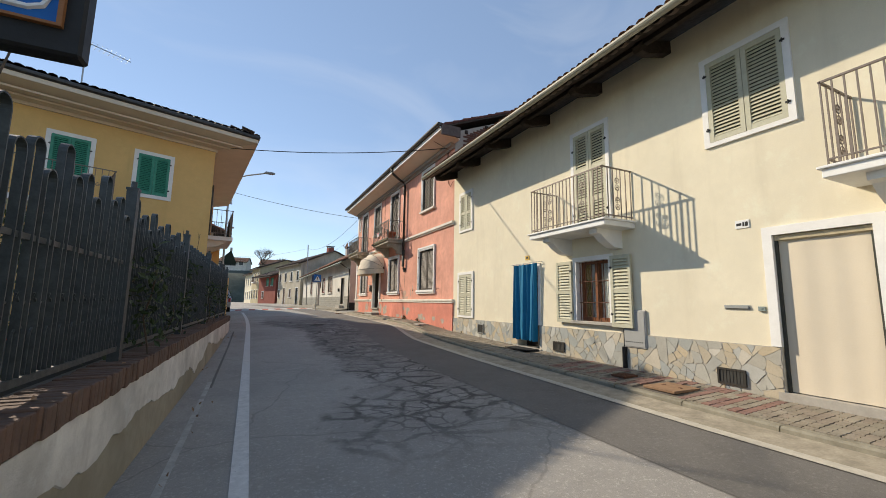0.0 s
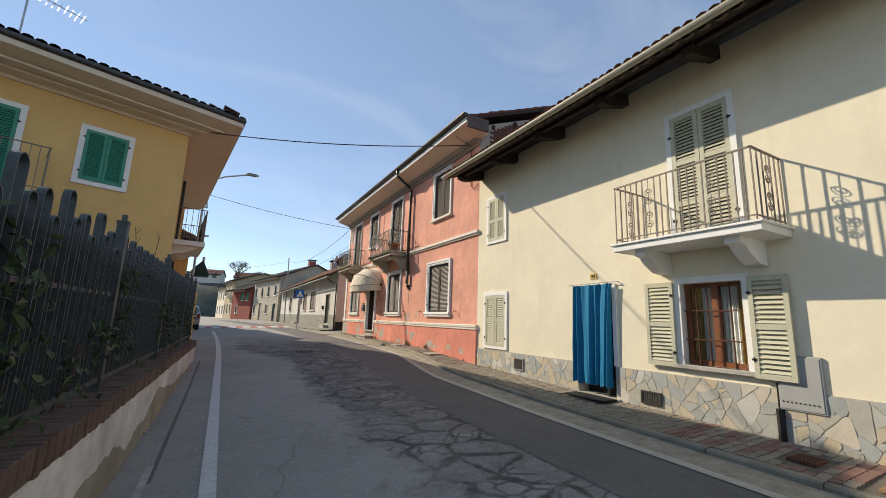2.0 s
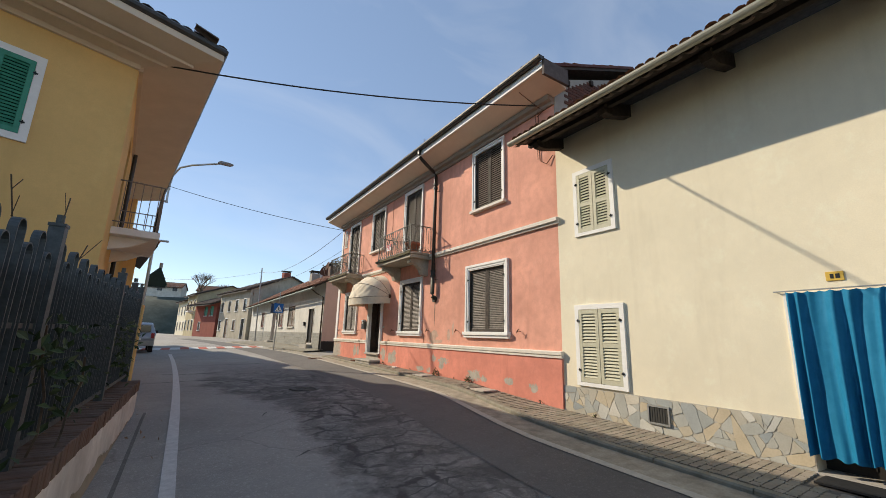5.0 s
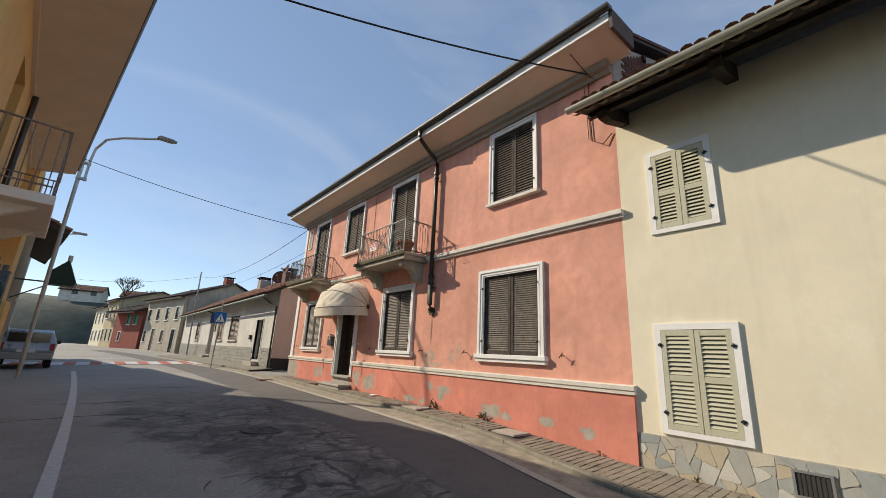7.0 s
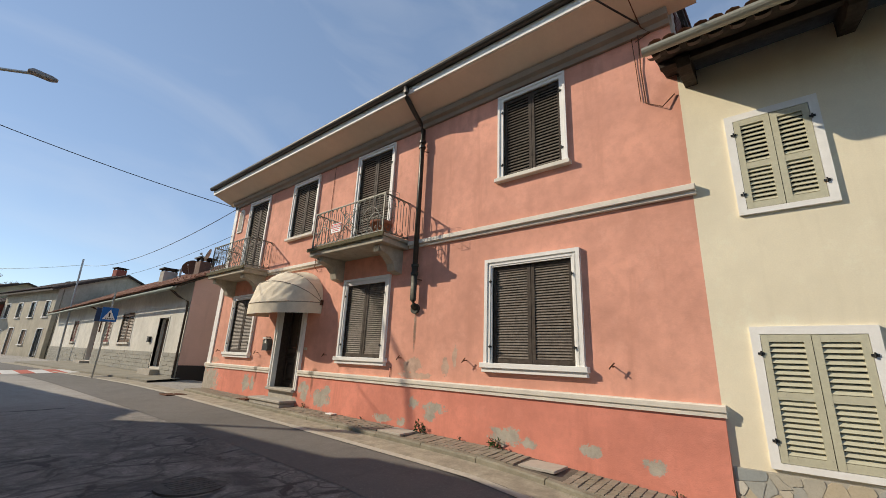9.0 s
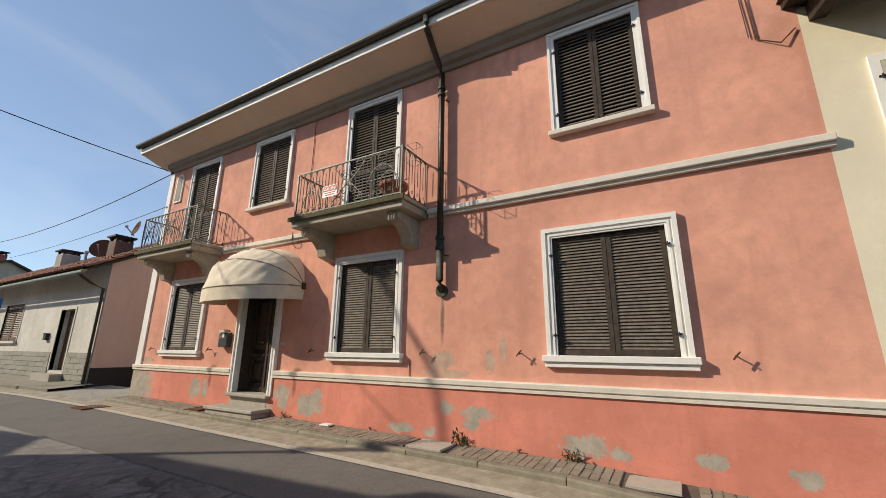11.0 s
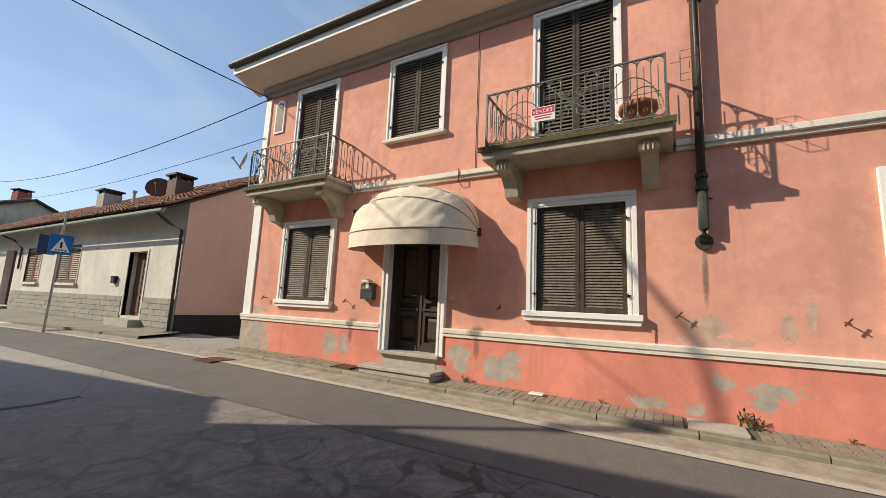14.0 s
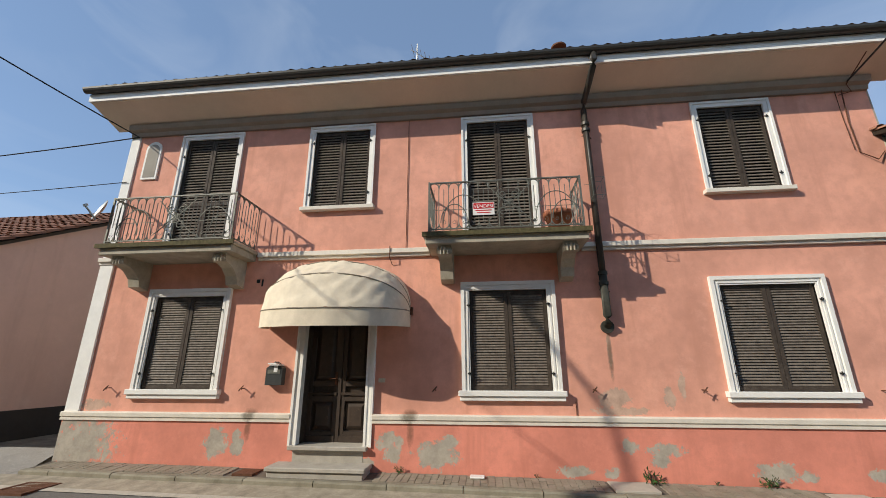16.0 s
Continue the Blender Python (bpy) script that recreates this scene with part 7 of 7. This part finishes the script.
sign = thing("crossing_sign", (4.35, 31, 1.0), "blue square pedestrian-crossing sign on a steel post", "traffic sign")
part("post", tubes(([(4.3, 31.0, 0.8), (4.35, 31.02, 4.3)], 0.03), sides=8), M_GALV, sign)
SF = Face(4.32, 30.95, -0.97, 0.24)
SF = Face(4.32, 30.95, -0.985, -0.17)
part("panel", boxes((-0.26, 0.26, 0.0, 0.02, 3.12, 3.64)), M_BLUESIGN, sign, face=SF)
bm = bmesh.new()
prism(bm, [(-0.21, 3.19), (0.21, 3.19), (0.0, 3.57)], "uz", 0.02, 0.024)
part("triangle", bm, M_SIGNW, sign, "white triangle", SF)
part("bars", boxes(*[(-0.13 + i * 0.07, -0.09 + i * 0.07, 0.024, 0.028, 3.21, 3.25) for i in range(4)], (-0.02, 0.025, 0.024, 0.028, 3.28, 3.45)), M_INK, sign, face=SF)
part("back_panel", boxes((-0.1, 0.3, -0.02, 0.0, 3.12, 3.64)), worn("sign_back_grey", (0.05, 0.07, 0.12), 0.6), sign, "reverse of a second sign", Face(4.3, 31.5, -0.985, -0.17))

# sign standing close to the fence
near = thing("road_sign", (-1.05, 2.3, 1.2), "blue road sign with white border in a dark frame", "traffic sign")
NF = Face(-0.95, 2.2, -1, 0.0)
part("frame", boxes((-0.315, 0.4, -0.05, 0.03, 2.6, 3.5)), M_INK, near, face=NF, bevel=0.01)
part("panel", boxes((-0.25, 0.33, 0.03, 0.036, 2.7, 3.42)), M_BLUESIGN, near, face=NF)
part("rim", boxes((-0.26, -0.245, 0.03, 0.05, 2.69, 3.43), (-0.245, 0.34, 0.03, 0.05, 2.69, 2.70)), worn("rusted_rim", (0.3, 0.13, 0.05), 0.6), near, "rusted rim", NF)
part("border", tubes(([(-0.215, 0.037, 3.4), (-0.215, 0.037, 2.79), (-0.2, 0.037, 2.755), (-0.165, 0.037, 2.74), (0.33, 0.037, 2.74)], 0.011)), M_SIGNW, near, "white border line", NF)
part("post", tubes(([(0.15, -0.08, 1.15), (0.15, -0.08, 3.45)], 0.03), sides=8), M_GALV, near, face=NF)


def cable(name, a, b, sag, r=0.012, n=24):
    a, b = Vector(a), Vector(b)
    bm = bmesh.new()
    tube(bm, [a.lerp(b, i / n) - Vector((0, 0, sag * 4 * (i / n) * (1 - i / n))) for i in range(n + 1)], r, 5)
    return solo(name, bm, M_INK, "black overhead cable slung across the street", "cable", group="overhead cables")


cable("cable", (-1.25, 14.75, 6.62), (5.68, 12.25, 6.98), 0.18, 0.014)
cable("cable", (-1.6, 27.4, 8.25), (5.75, 24.85, 6.86), 0.14, 0.012)
cable("cable", (5.75, 24.87, 6.86), (5.6, 48, 7.6), 0.72, 0.012)
cable("cable", (5.6, 48, 7.6), (-4, 60, 7.5), 0.5, 0.012)
cable("cable", (5.75, 24.9, 5.9), (6.5, 46, 6.6), 0.3, 0.008)
solo("cable_pole", tubes(([(5.7, 48, 1), (5.55, 48, 8.0)], 0.06)), M_GALV, "slender cable pole before the old houses", "pole")
# cable runs on the pink wall
solo("wall_cable", tubes(([(12.3, 0.05, 6.95), (12.32, 0.02, 6.3), (12.3, 0.02, 5.75), (12.1, 0.05, 5.6), (11.95, 0.02, 5.75)], 0.009), ([(12.4, 0.04, 6.95), (12.38, 0.015, 6.4), (12.36, 0.02, 5.8)], 0.006), ([(12.3, 0.6, 7.15), (12.25, 0.1, 6.95), (12.15, 0.04, 6.85), (12.35, 0.03, 6.8)], 0.008)), M_RUST, "old cable run clipped to the pink wall", "cable", face=PF)
for run_, r in (([(19.5, 0.012, 6.86), (19.5, 0.012, 4.42)], 0.006), ([(19.75, 0.1, 4.45), (19.75, 0.1, 4.25), (19.72, 0.015, 4.15)], 0.008), ([(16.98, 0.012, 2.05), (16.98, 0.012, 1.87)], 0.006)):
    solo("wall_cable", tubes((run_, r)), M_RUST, "thin cable stapled to the pink wall", "cable", face=PF, group="wall cables")


# parked cars
def car(x, y, z, turn, m, label):
    c = thing("car", (x, y, z), label, "car")
    T = Matrix.Translation((x, y, z)) @ Matrix.Rotation(radians(turn), 4, "Z")

    def cp(name, bm, mat, parent, **k):
        bmesh.ops.transform(bm, matrix=T, verts=bm.verts[:])
        return part(name, bm, mat, parent, **k)

    bm = bmesh.new()
    prof = [(-2.0, 0.35), (-2.05, 0.75), (-1.95, 0.95), (-1.8, 1.4), (-1.5, 1.5), (0.2, 1.48), (0.9, 1.0), (1.9, 0.85), (2.05, 0.6), (2.0, 0.3)]
    lo = [bm.verts.new((-0.82 * (1 if zz < 1.0 else 0.82), yy, zz)) for yy, zz in prof]
    hi = [bm.verts.new((0.82 * (1 if zz < 1.0 else 0.82), yy, zz)) for yy, zz in prof]
    bm.faces.new(lo)
    bm.faces.new(hi)
    for i in range(len(prof)):
        j = (i + 1) % len(prof)
        bm.faces.new((lo[i], lo[j], hi[j], hi[i]))
    body = cp("body", bm, m, c, bevel=0.04)
    cp("rear_window", boxes((-0.6, 0.6, -1.97, -1.85, 1.02, 1.36)), M_DGLASS, c)
    for s in (-1, 1):
        cp("tail_lamp", boxes((s * 0.72 - 0.07, s * 0.72 + 0.07, -2.08, -1.9, 0.72, 0.98)), M_TAIL, c)
        cp("side_window", boxes((s * 0.75 - 0.03, s * 0.75 + 0.03, -1.4, 0.3, 1.02, 1.36)), M_DGLASS, c)
        cp("mirror", boxes((s * 0.92 - 0.1, s * 0.92 + 0.1, 0.45, 0.55, 0.95, 1.1)), M_INK, c)
        for yy in (-1.25, 1.3):
            w = cp("wheel", tubes(([(s * 0.72 - 0.1, yy, 0.3), (s * 0.72 + 0.1, yy, 0.3)], 0.3), sides=18), M_RUBBER, c)
            cp("rim", tubes(([(s * 0.72 - 0.105, yy, 0.3), (s * 0.72 + 0.105, yy, 0.3)], 0.18), sides=12), M_GALV, w)
    cp("bumper", boxes((-0.8, 0.8, -2.1, -1.95, 0.35, 0.6)), M_PLASTG, c, bevel=0.03)
    cp("plate", boxes((-0.26, 0.26, -2.115, -2.1, 0.62, 0.74)), M_SIGNW, c)


car(-2.2, 34.0, road_z(-2, 34), 5, M_CARG, "silver compact car parked at the roadside")
car(-7.5, 92, road_z(-6, 92), 15, M_CARW, "white car parked far down the street")

# ---- small things and loose pieces ----
solo("pavement_cover", boxes((13.6, 14.08, 0.08, 0.48, pave_z(5.5, 13.8) - 0.02, pave_z(5.5, 13.8) + 0.012)), M_PLATE, "pale concrete inspection cover set in the pavement", "inspection cover", face=PF, group="pavement covers", bevel=0.004)
solo("pavement_cover", boxes((16.15, 16.68, 0.06, 0.5, pave_z(5.5, 16.4) - 0.02, pave_z(5.5, 16.4) + 0.012)), M_PLATE, "pale concrete inspection cover set in the pavement", "inspection cover", face=PF, group="pavement covers", bevel=0.004)
hat = thing("pavement_hatch", CF.at(4.18, 0.6, pave_z(5.2, 4.2)), "rusty brown steel hatch lying in the pavement", "hatch")
part("lid", boxes((3.96, 4.42, 0.33, 0.86, pave_z(5.2, 4.2) - 0.02, pave_z(5.2, 4.2) + 0.014)), M_COVER, hat, face=CF, bevel=0.004)
part("grip", boxes((4.05, 4.09, 0.56, 0.6, pave_z(5.2, 4.2) + 0.014, pave_z(5.2, 4.2) + 0.02), (4.29, 4.33, 0.56, 0.6, pave_z(5.2, 4.2) + 0.014, pave_z(5.2, 4.2) + 0.02)), M_RUST, hat, face=CF)
solo("pavement_grate", boxes((4.9, 5.14, 0.36, 0.66, pave_z(5.3, 5) - 0.02, pave_z(5.3, 5) + 0.01), *[(4.92, 5.12, 0.38 + i * 0.04, 0.4 + i * 0.04, pave_z(5.3, 5) + 0.01, pave_z(5.3, 5) + 0.016) for i in range(7)]), M_RUST, "small rusty iron drain cover in the pavement", "drain cover", face=CF)
drain = thing("gutter_drain", (4.75, 24.2, road_z(4.75, 24.2)), "rusty slotted iron drain grate in the dusty gutter", "drain")
dz_ = road_z(4.75, 24.2) + 0.012
part("frame", boxes((4.5, 5.0, 23.95, 23.99, dz_ - 0.02, dz_ + 0.012), (4.5, 5.0, 24.41, 24.45, dz_ - 0.02, dz_ + 0.012), (4.5, 4.54, 23.99, 24.41, dz_ - 0.02, dz_ + 0.012), (4.96, 5.0, 23.99, 24.41, dz_ - 0.02, dz_ + 0.012)), M_RUST, drain)
for k in range(8):
    part("bar", boxes((4.56 + k * 0.05, 4.585 + k * 0.05, 23.99, 24.41, dz_ - 0.015, dz_ + 0.009)), M_RUST, drain)
part("pit", boxes((4.54, 4.96, 23.99, 24.41, dz_ - 0.03, dz_ - 0.006)), M_BLACK, drain)
solo("pavement_grate", boxes((21.5, 21.8, 0.1, 0.4, pave_z(5.5, 21.6) - 0.02, pave_z(5.5, 21.6) + 0.01)), M_RUST, "small rusty iron drain cover in the pavement", "drain cover", face=PF)
rg = random.Random(77)


def blob(bm, F, cu, cz, ru, rz, d, seed, n=34):
    """An irregular flat patch a few millimetres proud of the wall."""
    pts = []
    for i in range(n):
        a = 2 * math.pi * i / n
        k = 1 + 0.42 * noise.noise(Vector((math.cos(a) * 1.3 + seed, math.sin(a) * 1.3, seed * 0.7))) + 0.22 * noise.noise(Vector((math.cos(a) * 4 + seed, math.sin(a) * 4, 2.0)))
        pts.append((cu + ru * k * math.cos(a), cz + rz * k * math.sin(a)))
    return pts


def weed(F, u, d, z, r, n, label):
    w = thing("weed", F.at(u, d, z), label, "weed", "weeds along the wall")
    bm = bmesh.new()
    for i in range(n):
        a, k = rg.uniform(0, 6.28), rg.uniform(0.2, 1.0)
        leaf_quad(bm, F.at(u + r * k * math.cos(a), d + abs(r * k * math.sin(a)) * 0.8, z + r * rg.uniform(0.1, 1.0) * (1.2 - k * 0.5)), rg.uniform(0.3, 0.55) * r, rg, 0.4)
    tagged(part("leaves", bm, M_WEED, w, tidy=False), kind="stuff")
    bm = bmesh.new()
    for i in range(6):
        a = rg.uniform(0, 6.28)
        tube(bm, [F.at(u, d, z - 0.01), F.at(u + 0.4 * r * math.cos(a), d + 0.2 * r, z + 0.6 * r), F.at(u + 0.8 * r * math.cos(a), d + 0.3 * r, z + r)], 0.004, 4)
    tagged(part("twig_growth", bm, M_TWIG, w), kind="stuff")


for u, r, n in ((16.1, 0.14, 60), (14.65, 0.13, 45), (19.5, 0.09, 24), (15.3, 0.05, 10), (17.6, 0.05, 10), (11.2, 0.06, 12), (20.0, 0.06, 12), (12.4, 0.06, 10)):
    weed(PF, u, 0.07, pave_z(5.7, u), r, n, "small green weed growing at the foot of the wall")
solo("litter", boxes((18.3, 18.5, 0.1, 0.24, pave_z(5.6, 18.4) + 0.005, pave_z(5.6, 18.4) + 0.03)), M_SIGNW, "crumpled white and pink paper on the pavement", "litter", face=PF, bevel=0.008)
for i in range(46):
    u, side = rg.uniform(-1, 15), rg.uniform(0.02, 0.5)
    x = wall_x(u) + (-0.02 - side * 0.5 if i % 2 else side)
    bm = bmesh.new()
    leaf_quad(bm, Vector((x, u, (1.262 if i % 2 else road_z(x, u) + 0.02))), rg.uniform(0.04, 0.08), rg)
    solo("dead_leaf", bm, M_COVER, "dry brown fallen leaf beside the garden wall", "leaf", group="fallen leaves", tidy=False)
flue = thing("roof_flue", PF.at(16.5, -0.9, 7.9), "slim steel flue with a rusty mushroom cap on the roof", "flue")
part("pipe", tubes(([(16.5, -0.9, 7.9), (16.5, -0.9, 8.98)], 0.065), sides=12), M_GALV, flue, face=PF)
bm = bmesh.new()
rings = [[bm.verts.new((16.5 + r * math.cos(k * math.pi / 7), -0.9 + r * math.sin(k * math.pi / 7), z)) for k in range(14)] for r, z in ((0.07, 9.0), (0.16, 9.02), (0.16, 9.06), (0.03, 9.16))]
for r0, r1 in zip(rings, rings[1:]):
    for k in range(14):
        bm.faces.new((r0[k], r0[(k + 1) % 14], r1[(k + 1) % 14], r1[k]))
bm.faces.new(rings[0])
bm.faces.new(rings[-1])
part("cap", bm, M_RUST, flue, "rusty mushroom cap", PF)
ant = thing("roof_antenna", PF.at(19.6, -1.2, 8.2), "thin metal television antenna on the pink house roof", "antenna")
part("mast", tubes(([(19.6, -1.2, 8.0), (19.6, -1.2, 9.75)], 0.015)), M_GALV, ant, face=PF)
part("boom", tubes(([(19.75, -1.2, 9.6), (19.0, -1.2, 9.0)], 0.01), *[([(19.7 - i * 0.1, -1.4, 9.56 - i * 0.08), (19.7 - i * 0.1, -1.0, 9.56 - i * 0.08)], 0.005) for i in range(7)]), M_GALV, ant, face=PF)

# crazy-stone plinth of the cream house, stone by stone
rs = random.Random(42)


def clip(poly, nx, ny, c):
    out = []
    for i, p in enumerate(poly):
        q = poly[(i + 1) % len(poly)]
        a, b = p[0] * nx + p[1] * ny - c, q[0] * nx + q[1] * ny - c
        if a <= 0:
            out.append(p)
        if (a < 0 < b) or (b < 0 < a):
            t = a / (a - b)
            out.append((p[0] + (q[0] - p[0]) * t, p[1] + (q[1] - p[1]) * t))
    return out


plinth = thing("stone_plinth", CF.at(6, 0.01, 0.7), "crazy-paved grey and ochre stone plinth of the cream house", "plinth", kind="structure")
def shatter(poly, rnd, out):
    """Cut a polygon again and again by slanting lines, as a mason breaks slabs."""
    xs, zs = [p[0] for p in poly], [p[1] for p in poly]
    area = abs(sum(p[0] * q[1] - q[0] * p[1] for p, q in zip(poly, poly[1:] + poly[:1]))) / 2
    if area < rnd.choice((0.012, 0.022, 0.034, 0.048, 0.07)):
        out.append(poly)
        return
    cu, cz = sum(xs) / len(xs), sum(zs) / len(zs)
    sxx = sum((x - cu) ** 2 for x in xs)
    szz = sum((z - cz) ** 2 for z in zs)
    sxz = sum((x - cu) * (z - cz) for x, z in zip(xs, zs))
    ang = 0.5 * math.atan2(2 * sxz, sxx - szz) + rnd.uniform(-0.75, 0.75)
    nx, nz = math.cos(ang), math.sin(ang)
    ext = math.sqrt(area) * 0.16
    c = (cu + rnd.uniform(-ext, ext)) * nx + (cz + rnd.uniform(-ext, ext)) * nz
    for piece in (clip(poly, nx, nz, c), clip(poly, -nx, -nz, -c)):
        if len(piece) > 2:
            shatter(piece, rnd, out)


for a, b in ((-4.0, 2.215), (3.145, 7.665), (8.475, 11.87)):
    part("mortar", boxes((a, b, 0.0, 0.014, 0.3, 1.285)), M_MORTAR, plinth, face=CF)
    slabs = []
    shatter([(max(a, -1.5) + 0.004, 0.5), (b - 0.004, 0.5), (b - 0.004, 1.28), (max(a, -1.5) + 0.004, 1.28)], rs, slabs)
    for poly in slabs:
        cu, cz = sum(p[0] for p in poly) / len(poly), sum(p[1] for p in poly) / len(poly)
        # knock off the sharp corners and roughen the edges
        edge = []
        for i, p in enumerate(poly):
            q, o = poly[(i + 1) % len(poly)], poly[i - 1]
            k = rs.uniform(0.06, 0.2)
            edge += [(p[0] + (o[0] - p[0]) * k, p[1] + (o[1] - p[1]) * k), (p[0] + (q[0] - p[0]) * k, p[1] + (q[1] - p[1]) * k)]
            edge.append(((p[0] + q[0]) / 2 + rs.uniform(-0.009, 0.009), (p[1] + q[1]) / 2 + rs.uniform(-0.009, 0.009)))
        rad = sum(math.hypot(p[0] - cu, p[1] - cz) for p in edge) / len(edge)
        if rad < 0.025:
            continue
        g = max(0.75, 1 - 0.004 / rad)
        thick = 0.0175 + rs.uniform(0, 0.005)
        bm = bmesh.new()
        lo = [bm.verts.new((cu + (p[0] - cu) * g, 0.01, cz + (p[1] - cz) * g)) for p in edge]
        hi = [bm.verts.new((cu + (p[0] - cu) * (g - 0.006), thick, cz + (p[1] - cz) * (g - 0.006))) for p in edge]
        bm.faces.new(hi)
        for i in range(len(edge)):
            j = (i + 1) % len(edge)
            bm.faces.new((lo[i], lo[j], hi[j], hi[i]))
        part("stone", bm, M_STONE, plinth, face=CF)

# tar veins: branching sealed cracks in the worn lane
rv = random.Random(9)


def vein(bm, x, y, ang, length, w, depth):
    """One wandering crack seal with tapering side branches, laid on the road."""
    n = max(3, int(length / 0.09))
    left, right = [], []
    drift = 0.0
    for i in range(n + 1):
        k = i / n
        ww = w * (1 - 0.85 * k) * rv.uniform(0.5, 1.5)
        nx, ny = -math.sin(ang + drift), math.cos(ang + drift)
        left.append((x + nx * ww, y + ny * ww))
        right.append((x - nx * ww, y - ny * ww))
        drift += rv.uniform(-0.3, 0.3) - drift * 0.2
        x += math.cos(ang + drift) * length / n
        y += math.sin(ang + drift) * length / n
        if depth and i % 3 == 1 and rv.random() < 0.62:
            side = rv.choice((-1, 1, 1))
            vein(bm, x, y, ang + drift + side * rv.uniform(0.5, 1.0), length * rv.uniform(0.2, 0.45), w * 0.7, depth - 1)
    VL[0] += 0.00004
    lift = 0.0012 + VL[0] % 0.0025
    strip(bm, [(a, b, road_z(a, b) + lift) for a, b in left], [(a, b, road_z(a, b) + lift) for a, b in right])


VL = [0.0]
bm = bmesh.new()
for y in np.arange(9.6, 18.0, 0.9):
    xm = float(np.interp(y, [3, 5, 7, 11, 15, 20], [2.1, 2.2, 2.4, 2.5, 2.3, 2.0]))
    # thin ribs run off towards the left edge of the lane
    vein(bm, xm + rv.uniform(-0.1, 0.2), float(y), radians(rv.uniform(160, 200)), rv.uniform(0.5, 1.2), 0.026, 1)
for x, y, l in ((1.6, 18.5, 3.2), (0.9, 20.5, 2.0), (2.4, 23.0, 2.4)):
    vein(bm, x, y, radians(175), l, 0.06, 0)
solo("tar_veins", bm, M_TAR, "dark branching tar seals over cracks in the asphalt", "road crack", "structure", tidy=False)

# interlocking pavers
PL, PW = 0.19, 0.096


def paver_outline():
    zig = [(0, 0), (0.25, 0.012), (0.5, 0), (0.75, 0.012), (1, 0)]
    lo = [(k * (PL - 0.008), dy) for k, dy in zig]
    hi = [(k * (PL - 0.008), PW - 0.008 + dy) for k, dy in reversed(zig)]
    return lo + hi


OUT = paver_outline()


def paver_mesh(material):
    bm = bmesh.new()
    top = [bm.verts.new((x, y, 0.0)) for x, y in OUT]
    low_ = [bm.verts.new((x, y, -0.03)) for x, y in OUT]
    bm.faces.new(top)
    for i in range(len(OUT)):
        j = (i + 1) % len(OUT)
        bm.faces.new((top[i], low_[i], low_[j], top[j]))
    return to_mesh("paver", bm, material)


pm, pm_red = paver_mesh(M_PAVER), paver_mesh(M_PAVERR)
rr = random.Random(3)
rest = bmesh.new()
covers = [(13.55, 14.1, 5.3, 5.75), (16.1, 16.7, 5.28, 5.78), (3.94, 4.44, 4.92, 5.5), (4.88, 5.16, 5.12, 5.46), (7.6, 8.42, 5.36, 5.76), (19.88, 21.34, 5.35, 5.8), (21.48, 21.82, 5.38, 5.72)]
row = 0
y = -2.0
while y < 24.8:
    x = kerb_x(y) + 0.125 - (PL / 2 if row % 2 else 0)
    while x < 5.75:
        x0, x1 = max(x, kerb_x(y) + 0.122), min(x + PL, 5.745 if y > 11.9 else 5.775)
        if x1 - x0 > 0.02 and not any(a - 0.1 < y < b and c - PL * 0.5 < (x0 + x1) / 2 < e + PL * 0.5 for a, b, c, e in covers):
            k = (x1 - x0) / PL
            z = pave_z(x0, y) + rg.uniform(-0.003, 0.004)
            near_ = 13.4 < y < 16.0 or 3.0 < y < 6.2
            if near_:
                m = Matrix.Translation((x0, y, z)) @ Matrix.Rotation(math.atan(0.05), 4, "Y").inverted() @ Matrix.Diagonal((k, 1, 1, 1))
                hang(new("paver", pm_red if y < 7.5 and ((row // 2) % 2 == 0) != (rr.random() < 0.2) else pm), pavement, m)
            else:
                top = [rest.verts.new((x0 + px * k, y + py, z + px * k * 0.05)) for px, py in OUT]
                rest.faces.new(top)
                sides = [rest.verts.new((v.co.x, v.co.y, v.co.z - 0.02)) for v in top]
                for i in range(len(top)):
                    j = (i + 1) % len(top)
                    rest.faces.new((top[i], sides[i], sides[j], top[j]))
        x += PL
    y += PW
    row += 1
tagged(part("pavers", rest, M_PAVERI, pavement, tidy=False), "interlocking pavers further along", kind="stuff")
